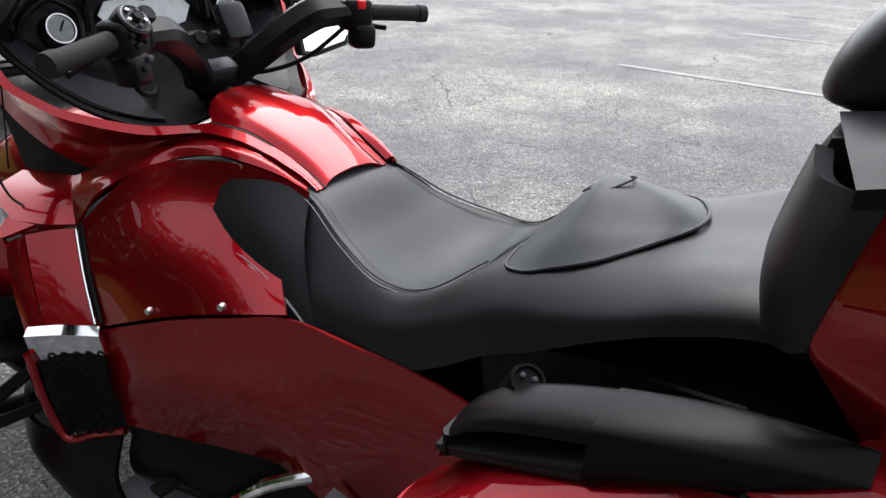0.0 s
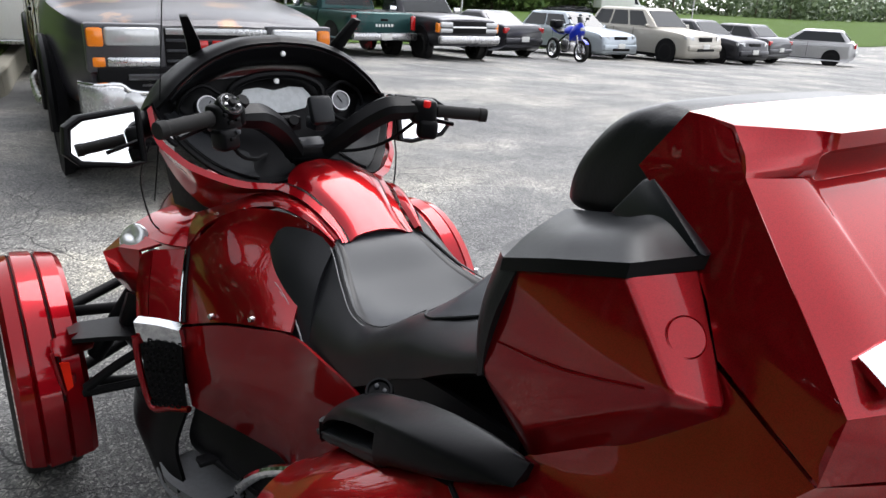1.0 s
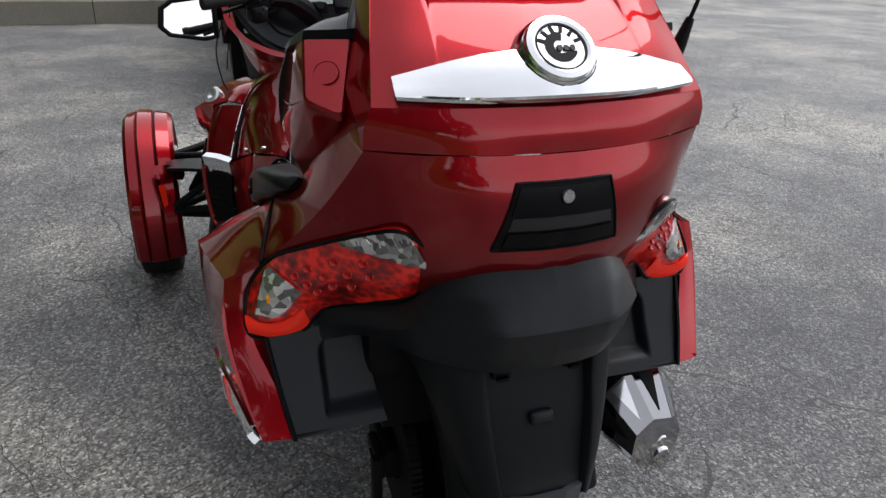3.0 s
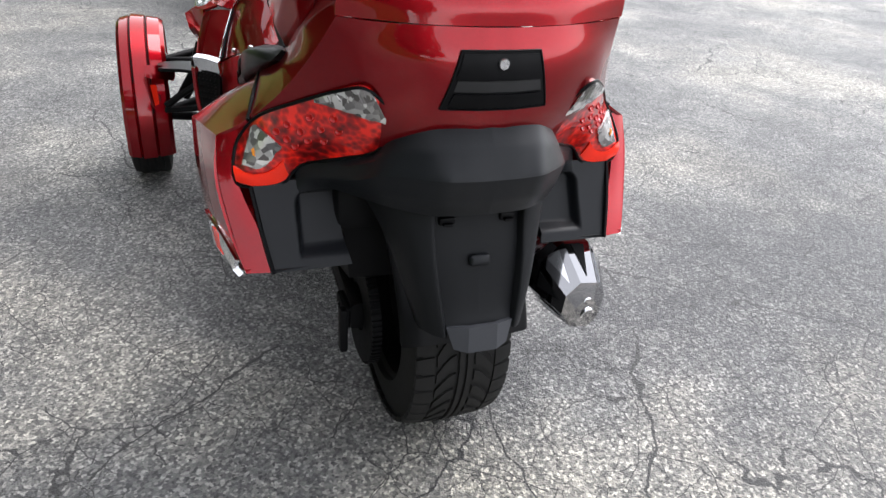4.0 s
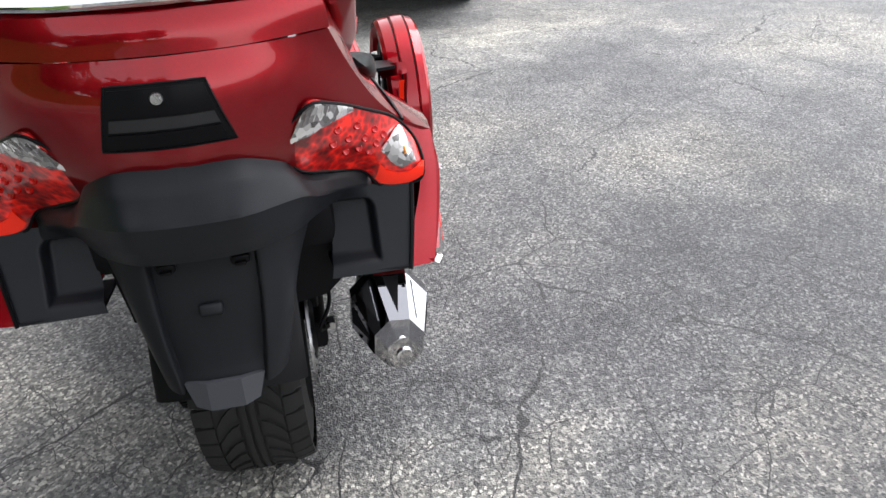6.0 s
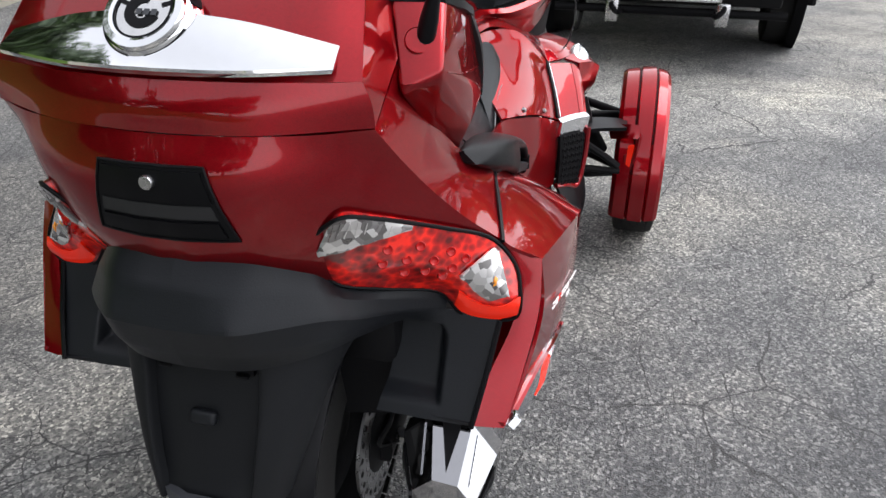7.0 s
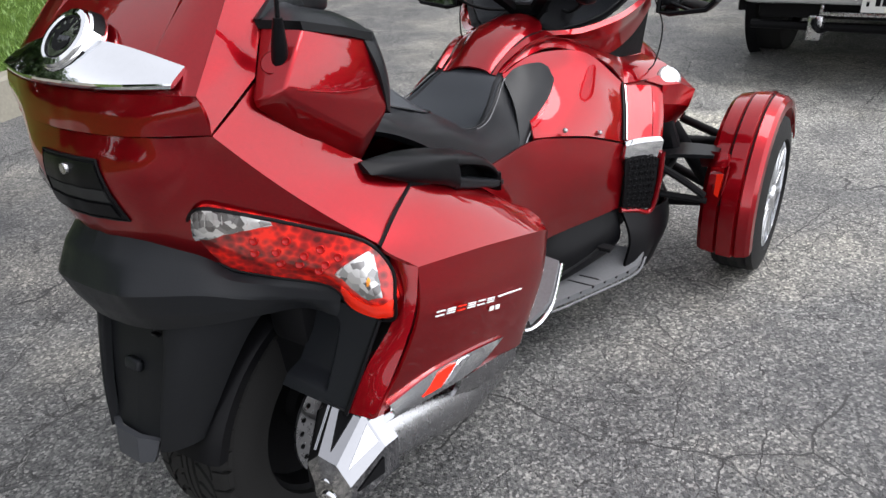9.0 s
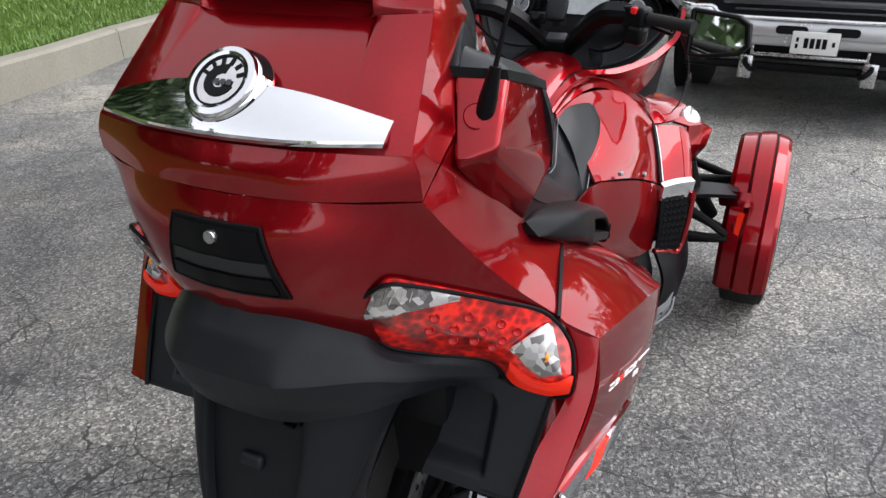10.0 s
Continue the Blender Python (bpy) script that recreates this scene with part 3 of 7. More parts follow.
        return shell(bm, th, (0, 0, .95))
    rec = part("latch_panel", field(.902, 1.002, 0, .0015, .012), IRON, bike, "black plastic latch panel sunk into the red tail")
    part("lock_plate", field(.957, .997, .005, .0042), BLACK, rec, "satin black plate around the lock", 40)
    part("latch_pull", field(.908, .930, .010, .0055, .005, 3), BLACK, rec, "", 40)
    part("latch_slot", field(.934, .953, .009, .0030, .002, 2), SEAM, rec)
    edge = [skin(half_width(.902) * (i / 6 - 1), .902, .002) for i in range(13)] + [skin(half_width(z), z, .002) for z in (.92, .95, .98)] + [skin(half_width(1.002) * (1 - i / 5), 1.002, .002) for i in range(11)] + [skin(-half_width(z), z, .002) for z in (.98, .95, .92)]
    part("panel_rim", tube([*edge, edge[0]], .0022, 6, 1, False), BLACK, rec)
    part("key_lock", lathe([(0, 0.004), (0.0085, 0.004), (0.0095, 0.002), (0.0095, -0.004)], 20, Matrix.Translation(skin(0, .982, .006)) @ Vector((0, -1, 0.05)).to_track_quat("Z", "Y").to_matrix().to_4x4()), STEEL, rec, "round steel key lock")


trunk()


def speaker_pods():
    pts = dict(capr=(0.243, -0.018, 1.166), capm=(0.309, 0.006, 1.163), capf=(0.314, 0.145, 1.120), e=(0.322, -0.064, 1.090), rear=(0.274, -0.088, 1.066),
               front=(0.331, 0.160, 1.005), lowf=(0.327, 0.088, 0.972), lowe=(0.318, -0.060, 1.074), bot=(0.300, 0.098, 0.912), low=(0.286, 0.0, 0.985),
               ir=(0.236, -0.02, 1.08), il=(0.25, 0.09, 0.9), ifr=(0.225, 0.165, 1.0), ict=(0.225, 0.15, 1.12), icr=(0.225, 0.05, 1.17))
    bm = bmesh.new()
    v = {k: bm.verts.new(p) for k, p in pts.items()}
    for q in (("capr", "capm", "e", "rear"), ("capm", "capf", "front", "e"), ("e", "front", "lowf", "lowe"), ("rear", "e", "lowe"), ("front", "bot", "lowf"),
              ("lowf", "bot", "low", "lowe"), ("rear", "lowe", "low"), ("capr", "icr", "ict", "capf", "capm"), ("capf", "ict", "ifr", "front"), ("front", "ifr", "il", "bot"),
              ("rear", "low", "bot", "il", "ir"), ("rear", "ir", "icr", "capr"), ("ir", "il", "ifr", "ict", "icr")):
        bm.faces.new([v[k] for k in q])
    bmesh.ops.recalc_face_normals(bm, faces=bm.faces)
    bmesh.ops.bevel(bm, geom=bm.edges[:], offset=0.006, segments=3, affect="EDGES", profile=0.5)
    pods = pair("speaker_pod", bm, RED, bike, "faceted red pod beside the backrest", 24)
    pad = patch([
        [(.314, .130, 1.128), (.328, .142, 1.078), (.332, .150, 1.035), (.331, .154, 1.000)],
        [(.310, .158, 1.126), (.324, .166, 1.078), (.327, .170, 1.035), (.324, .170, .990)],
        [(.285, .186, 1.126), (.292, .196, 1.075), (.294, .202, 1.030), (.288, .194, .982)],
        [(.22, .200, 1.130), (.22, .212, 1.075), (.22, .218, 1.025), (.22, .210, .968)]], 16, 12, .015)
    pair("pod_front_pad", pad, VINYL, bike, "padded black front edge of the pod", 50)
    rim = [(.236, -.023, 1.176), (.307, .003, 1.172), (.315, .085, 1.150), (.314, .154, 1.128)]
    skirt = patch([rim, [(x + .003, y, z - .013) for x, y, z in rim]], 12, 3, .006, lu=True)
    pair("cap_lip", skirt, BLACK, bike, "black lip below the cap", 30)
    cap = patch([
        rim,
        [(.234, .010, 1.190), (.264, .045, 1.182), (.276, .105, 1.164), (.264, .172, 1.142)],
        [(.228, .045, 1.204), (.215, .085, 1.180), (.210, .130, 1.168), (.195, .192, 1.153)]], 14, 10, 0.012, lu=True)
    pair("pod_cap", cap, CAP, bike, "matt dark grey cap", 30)
    fin = prism([(.252, -.026, 1.176), (.222, .060, 1.222), (.219, .074, 1.217), (.226, .104, 1.176)], (-1, 0, 0), .016, .004)
    pair("cap_fin", fin, CAP, bike, "short fin beside the backrest", 30)
    top, down = Vector(pts["capr"]).lerp(Vector(pts["capm"]), .46), Vector(pts["rear"]).lerp(Vector(pts["e"]), .46)
    n = (Vector(pts["capm"]) - Vector(pts["capr"])).cross(Vector(pts["rear"]) - Vector(pts["capr"])).normalized()
    n = n if n.y < 0 else -n
    at = top.lerp(down, .52)
    for s in (1, -1):
        m = Matrix.Translation((at.x * s, at.y, at.z)) @ Vector((n.x * s, n.y, n.z)).to_track_quat("Z", "Y").to_matrix().to_4x4()
        owner = pods[0] if s > 0 else pods[1]
        part("pod_plug", lathe([(0, 0.0036), (0.0165, 0.0036), (0.0172, 0.0022), (0.018, 0.0036), (0.018, -0.006)], 28, m), RED, owner)
        part("pod_crease", tube([(0.3215 * s, -0.040, 1.082), (0.3265 * s, 0.05, 1.057), (0.3245 * s, 0.140, 1.044)], 0.0016, 5, 8), RED_TRIM, owner)


speaker_pods()


def backrest():
    secs = []
    for z, w, y0, y1 in ((1.148, 0.165, 0.09, 0.200), (1.160, 0.184, 0.082, 0.212), (1.20, 0.188, 0.068, 0.202), (1.240, 0.186, 0.054, 0.174), (1.266, 0.180, 0.048, 0.144), (1.280, 0.162, 0.058, 0.112)):
        secs.append([(-w, y0, z), (-w * 1.02, (y0 + y1) / 2, z), (-w * 0.9, y1, z), (0, y1 + 0.01, z), (w * 0.9, y1, z), (w * 1.02, (y0 + y1) / 2, z), (w, y0, z), (0, y0 - 0.005, z)])
    part("backrest", loft(secs, 40, 24), VINYL, bike, "padded black vinyl backrest", 50)
    part("backrest_base", box(0, 0.15, 1.06, 0.42, 0.10, 0.16, 0.02), BLACK, bike)


backrest()


def seat():
    prof = [
        (1.00, [(0, .868), (.06, .866), (.098, .858), (.14, .81), (.17, .76)]),
        (0.93, [(0, .846), (.07, .846), (.110, .845), (.165, .785), (.205, .725)]),
        (0.84, [(0, .792), (.09, .796), (.135, .805), (.195, .755), (.232, .70)]),
        (0.74, [(0, .752), (.10, .762), (.165, .786), (.215, .748), (.242, .69)]),
        (0.66, [(0, .768), (.10, .778), (.17, .795), (.218, .765), (.242, .70)]),
        (0.58, [(0, .845), (.09, .848), (.16, .845), (.212, .806), (.236, .74)]),
        (0.51, [(0, .900), (.08, .895), (.15, .882), (.205, .846), (.228, .785)]),
        (0.44, [(0, .930), (.08, .922), (.15, .902), (.205, .868), (.224, .82)]),
        (0.36, [(0, .933), (.08, .934), (.15, .926), (.206, .900), (.224, .868)]),
        (0.28, [(0, .950), (.09, .953), (.16, .954), (.210, .936), (.225, .908)]),
        (0.20, [(0, .966), (.09, .971), (.17, .972), (.212, .958), (.226, .935)]),
        (0.10, [(0, .966), (.09, .971), (.17, .972), (.212, .96), (.226, .94)]),
    ]
    rows = []
    for y, p in prof:
        rows.append([(-x, y, z) for x, z in reversed(p[1:])] + [(x, y, z) for x, z in p])
    base = part("seat", patch(rows, 48, 60, 0.02), VINYL, bike, "stitched black vinyl saddle with raised passenger seat", 50)
    # charcoal insert of the rider's place
    ins = []
    for y, p in prof[:6]:
        k = {1.00: 0.098, 0.93: 0.110, 0.84: 0.135, 0.74: 0.160, 0.66: 0.150, 0.58: 0.110}[y]
        z = lambda x: np.interp(x, [q[0] for q in p], [q[1] for q in p]) + 0.006
        ins.append([(-k, y, z(k) - 0.004), (-k * .6, y, z(k * .6)), (0, y, z(0)), (k * .6, y, z(k * .6)), (k, y, z(k) - 0.004)])
    part("seat_insert", patch(ins, 30, 36, 0.006), VINYL_TOP, base, "smooth charcoal seat insert")
    for s in (1, -1):
        part("stitching", tube([(s * (r[-1][0] + 0.004), r[-1][1], r[-1][2] + 0.004) for r in ins], 0.0014, 5, 40), SEAM, base)
        part("stitching", tube([(s * (r[-1][0] + 0.012), r[-1][1], r[-1][2] + 0.001) for r in ins], 0.0010, 5, 40), THREAD, base)
    # raised nose pad of the passenger seat
    pad = []
    def saddle_z(x, y):
        col = [np.interp(x, [q[0] for q in p], [q[1] for q in p]) for _, p in reversed(prof)]
        return float(np.interp(y, [r[0] for r in reversed(prof)], col))
    for y, w, z, e in ((.552, .085, .882, .878), (.534, .145, .902, .887), (.50, .160, .942, .896), (.472, .156, .972, .904), (.44, .150, .974, .910), (.41, .138, .968, .916), (.386, .118, .962, .922), (.36, .085, .953, .928), (.335, .03, .941, .936)):
        e = saddle_z(w, y) + .003
        pad.append([(-w, y, e), (-w * .62, y, e + (z - e) * .5), (0, y, z), (w * .62, y, e + (z - e) * .5), (w, y, e)])
    part("seat_pad", patch(pad, 30, 30, 0.008), VINYL_TOP, base, "raised charcoal pad on the passenger seat")
    loop = [r[0] for r in pad] + [r[-1] for r in reversed(pad)]
    part("piping", tube([(x, y, z + 0.001) for x, y, z in [*loop, loop[0]]], 0.0026, 6, 90), VINYL, base)
    tag = [(0, .503, .940), (.028, .480, .957), (.032, .455, .963), (0, .430, .977), (-.032, .455, .963), (-.028, .480, .957), (0, .503, .940)]
    part("seat_tag", tube([(x, y, z + .003) for x, y, z in tag], .0016, 5, 30), SEAM, base)
    # knee wings beside the tank
    wing_net = [
        [(0.108, 0.945, 0.858), (0.138, 1.000, 0.876), (0.166, 1.06, 0.874), (0.182, 1.085, 0.858)],
        [(0.168, 0.90, 0.80), (0.186, 0.98, 0.818), (0.200, 1.04, 0.818), (0.208, 1.085, 0.806)],
        [(0.210, 0.85, 0.738), (0.216, 0.93, 0.755), (0.223, 1.0, 0.765), (0.226, 1.05, 0.765)],
        [(0.238, 0.80, 0.69), (0.237, 0.86, 0.70), (0.236, 0.92, 0.715), (0.234, 0.975, 0.73)]]
    wing = patch(wing_net, 18, 16, 0.02)
    for w in pair("knee_wing", wing, VINYL, bike, "black padded knee panel", 45):
        s = 1 if w.data.vertices[0].co.x > 0 else -1
        for shift in (0, .035):
            line = []
            for u, v in ((.97, .66), (.80, .62), (.60, .63), (.40, .70), (.22, .82), (.08, .97)):
                q = cr([cr(r, 40)[round(u * 40)] for r in wing_net], 60)[round(min(1, v + shift) * 60)]
                line.append((s * (q.x + .0035), q.y - .0006, q.z + .002))
            part("stitching", tube(line, 0.0009, 5, 40), THREAD, w)
    side = patch([
        [(0.221, 0.52, 0.80), (0.220, 0.40, 0.83), (0.222, 0.2, 0.85)],
        [(0.235, 0.50, 0.74), (0.235, 0.38, 0.76), (0.236, 0.2, 0.78)],
        [(0.245, 0.48, 0.66), (0.25, 0.36, 0.68), (0.26, 0.2, 0.70)]], 10, 8, 0.012)
    pair("seat_skirt", side, BLACK, bike, "black skirt below the passenger seat")


seat()


def tank_and_sides():
    top = [
        [(0, 1.250, .972), (.055, 1.243, .966), (.092, 1.218, .952), (.113, 1.185, .938)],
        [(0, 1.150, .962), (.045, 1.143, .958), (.075, 1.130, .949), (.096, 1.118, .934)],
        [(0, 1.070, .936), (.040, 1.066, .933), (.066, 1.062, .926), (.083, 1.062, .915)],
        [(0, 1.000, .902), (.036, .998, .900), (.058, .992, .892), (.0715, .987, .881)],
        [(0, .950, .876), (.036, .949, .873), (.058, .947, .868), (.0715, .944, .861)]]
    h = patch(top, 18, 24, 0.006)
    both = joined(h.copy(), flipped(h))
    h.free()
    welded(both)
    part("fuel_cover", both, RED, bike, "glossy red centre cover before the saddle", 40)
    pair("cover_gap", tube([(.115, 1.187, .935), (.0985, 1.12, .930), (.0855, 1.064, .911), (.074, .987, .877), (.0735, .945, .858)], 0.0035, 6, 24), BLACK, bike)
    # arched shoulder panel from the cover out to the side lamp
    crest = [(.262, 1.44, .814), (.233, 1.385, .840), (.190, 1.32, .874), (.165, 1.24, .905), (.145, 1.155, .916), (.125, 1.085, .913), (.110, 1.035, .897), (.099, .955, .862)]
    brow = [(.312, 1.356, .754), (.280, 1.322, .813), (.240, 1.265, .855), (.190, 1.200, .885), (.165, 1.115, .904), (.145, 1.050, .898), (.125, .990, .884), (.112, .943, .864)]
    ridge = [((a[0] + b[0]) / 2 + .003, (a[1] + b[1]) / 2, (a[2] + b[2]) / 2 + .005) for a, b in zip(crest, brow)]
    shoulder = patch([crest, ridge, brow], 42, 10, 0.006)
    pair("shoulder_panel", shoulder, RED, bike, "", 40)
    side = patch([
        [(.311, 1.354, .752), (.242, 1.266, .852), (.191, 1.200, .882), (.146, 1.050, .895), (.112, .943, .862)],
        [(.316, 1.336, .732), (.258, 1.250, .812), (.212, 1.170, .830), (.170, 1.040, .835), (.138, .935, .805)],
        [(.337, 1.295, .685), (.312, 1.215, .735), (.280, 1.120, .758), (.240, 1.02, .768), (.200, .92, .762)],
        [(.366, 1.240, .605), (.346, 1.160, .638), (.318, 1.060, .675), (.285, .955, .703), (.250, .860, .722)]], 24, 18, 0.006, relax=14)
    sides = pair("side_panel", side, RED, bike, "glossy red bulged side panel", 45)
    lower = patch([
        [(.368, 1.238, .599), (.348, 1.158, .632), (.320, 1.058, .669), (.287, .953, .697), (.252, .858, .716), (.243, .72, .716), (.246, .58, .722), (.27, .44, .73)],
        [(.373, 1.222, .51), (.357, 1.13, .53), (.328, 1.03, .55), (.288, .92, .565), (.258, .82, .575), (.254, .71, .56), (.262, .575, .56), (.29, .44, .60)],
        [(.370, 1.20, .405), (.328, 1.10, .400), (.290, 1.0, .400), (.262, .90, .400), (.258, .80, .375), (.262, .70, .345), (.275, .565, .345), (.29, .44, .42)]], 30, 14, 0.006, relax=14)
    pair("lower_side_panel", lower, RED, bike, "", 45)
    for s, sp in ((1, sides[0]), (-1, sides[1])):
        for q in ((.333, 1.112, .672), (.293, .962, .718)):
            part("rivet", lathe([(0, .005), (.005, .004), (.007, 0), (.007, -.006)], 14, Matrix.Translation((s * (q[0] + .002), q[1], q[2])) @ Vector((s, -.4, .2)).to_track_quat("Z", "Y").to_matrix().to_4x4()), STEEL, sp)
    # side lamp strip, chrome clip and black honeycomb grille
    strip = patch([
        [(.314, 1.358, .748), (.344, 1.390, .745), (.377, 1.420, .738)],
        [(.347, 1.295, .680), (.374, 1.328, .679), (.405, 1.362, .672)],
        [(.372, 1.235, .615), (.398, 1.272, .613), (.426, 1.308, .608)]], 8, 12, 0.01)
    strips = pair("side_lamp", strip, RED_TRIM, bike, "red side reflector strip with bright edge")
    border = patch([
        [(.379, 1.420, .738), (.392, 1.436, .730), (.404, 1.447, .720)],
        [(.407, 1.362, .672), (.420, 1.380, .668), (.430, 1.395, .655)],
        [(.428, 1.308, .608), (.440, 1.326, .604), (.448, 1.340, .590)]], 6, 10, 0.008)
    pair("lamp_border", border, RED, bike)
    for s, sp in ((1, strips[0]), (-1, strips[1])):
        # thin chrome bar put in for the highlight on the lamp's inner edge
        part("edge_highlight", tube([(s * .3725, 1.234, .617), (s * .347, 1.293, .682), (s * .314, 1.356, .751)], 0.0022, 6, 30), CHROME, sp)
        part("lamp_gap", tube([(s * .365, 1.227, .617), (s * .339, 1.287, .685), (s * .306, 1.350, .758)], 0.0045, 6, 20), BLACK, sp)
    clip = patch([
        [(.368, 1.228, .613), (.406, 1.280, .614), (.444, 1.334, .607)],
        [(.382, 1.209, .606), (.419, 1.263, .606), (.459, 1.321, .599)],
        [(.377, 1.211, .562), (.413, 1.266, .556), (.452, 1.326, .538)],
        [(.370, 1.220, .553), (.405, 1.275, .547), (.444, 1.336, .528)]], 10, 9, 0.012, lv=True)
    pair("chrome_clip", clip, CHROME, bike, "chrome clip below the side lamp", 25)
    grille = patch([
        [(.379, 1.214, .565), (.412, 1.262, .564), (.446, 1.318, .556)],
        [(.384, 1.206, .48), (.416, 1.255, .475), (.448, 1.310, .465)],
        [(.384, 1.200, .402), (.412, 1.250, .392), (.438, 1.304, .375)]], 6, 10, 0.006)
    gs = pair("side_grille", grille, IRON, bike, "black honeycomb grille")
    for s, gp in ((1, gs[0]), (-1, gs[1])):
        cells = bmesh.new()
        for i in range(5):
            for j in range(8):
                u, v = (i + .5 + .25 * (j % 2)) / 5.4, (j + .5) / 8
                a = Vector((.379, 1.214, .565)).lerp(Vector((.446, 1.318, .556)), u)
                b = Vector((.384, 1.200, .402)).lerp(Vector((.438, 1.304, .375)), u)
                c = a.lerp(b, v) + Vector((.006, -.004, 0))
                d = Vector((.067, .104, 0)).normalized()
                ring = [c + d * .0085 * math.cos(k * math.pi / 3) + Vector((0, 0, .0085)) * math.sin(k * math.pi / 3) for k in range(6)]
                inner = [c + (q - c) * .68 for q in ring]
                vo = [cells.verts.new((q.x * s, q.y, q.z)) for q in ring]
                vi = [cells.verts.new((q.x * s, q.y, q.z)) for q in inner]
                for k in range(6):
                    cells.faces.new((vo[k], vo[(k + 1) % 6], vi[(k + 1) % 6], vi[k]))
        bmesh.ops.recalc_face_normals(cells, faces=cells.faces)
        bmesh.ops.solidify(cells, geom=cells.faces[:], thickness=0.004)
        part("honeycomb", cells, IRON, gp)
    frame_bar = tube([(.378, 1.196, .40), (.41, 1.245, .388), (.440, 1.30, .370), (.455, 1.318, .46), (.458, 1.325, .56)], 0.009, 8, 24)
    pair("grille_surround", frame_bar, RED, bike)
    # lower black belly and front apron
    belly = patch([
        [(.362, 1.20, .40), (.316, 1.10, .395), (.272, 1.0, .395), (.240, .90, .40), (.228, .77, .40), (.22, .67, .40), (.22, .52, .415)],
        [(.38, 1.20, .30), (.34, 1.08, .30), (.30, .98, .29), (.25, .88, .28), (.21, .76, .27), (.20, .66, .27), (.21, .50, .30)],
        [(.30, 1.20, .19), (.27, 1.08, .18), (.24, .98, .17), (.2, .88, .17), (.17, .76, .17), (.16, .66, .17), (.17, .5, .2)]], 24, 10, 0.008)
    pair("belly_panel", belly, BLACK, bike, "black lower belly panel", 45)
    apron = patch([
        [(.384, 1.20, .398), (.44, 1.31, .37), (.45, 1.45, .36), (.36, 1.62, .38)],
        [(.42, 1.19, .31), (.462, 1.30, .29), (.46, 1.45, .28), (.37, 1.62, .30)],
        [(.415, 1.16, .22), (.455, 1.24, .20), (.43, 1.45, .20), (.34, 1.62, .22)]], 16, 10, 0.01)
    pair("front_apron", apron, BLACK, bike, "black air deflector", 40)
    # dark filler added inside the body, so gaps between the panels stay dark
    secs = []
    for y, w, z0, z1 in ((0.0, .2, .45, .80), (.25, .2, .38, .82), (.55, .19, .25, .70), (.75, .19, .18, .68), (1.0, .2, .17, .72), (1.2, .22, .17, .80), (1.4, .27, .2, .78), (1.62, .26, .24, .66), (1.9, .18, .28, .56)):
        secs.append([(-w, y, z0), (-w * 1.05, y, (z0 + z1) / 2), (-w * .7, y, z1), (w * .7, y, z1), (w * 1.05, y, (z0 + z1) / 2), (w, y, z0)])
    part("inner_filler", loft(secs, 24, 20), IRON, bike, "dark filler block inside the body", 50)


tank_and_sides()


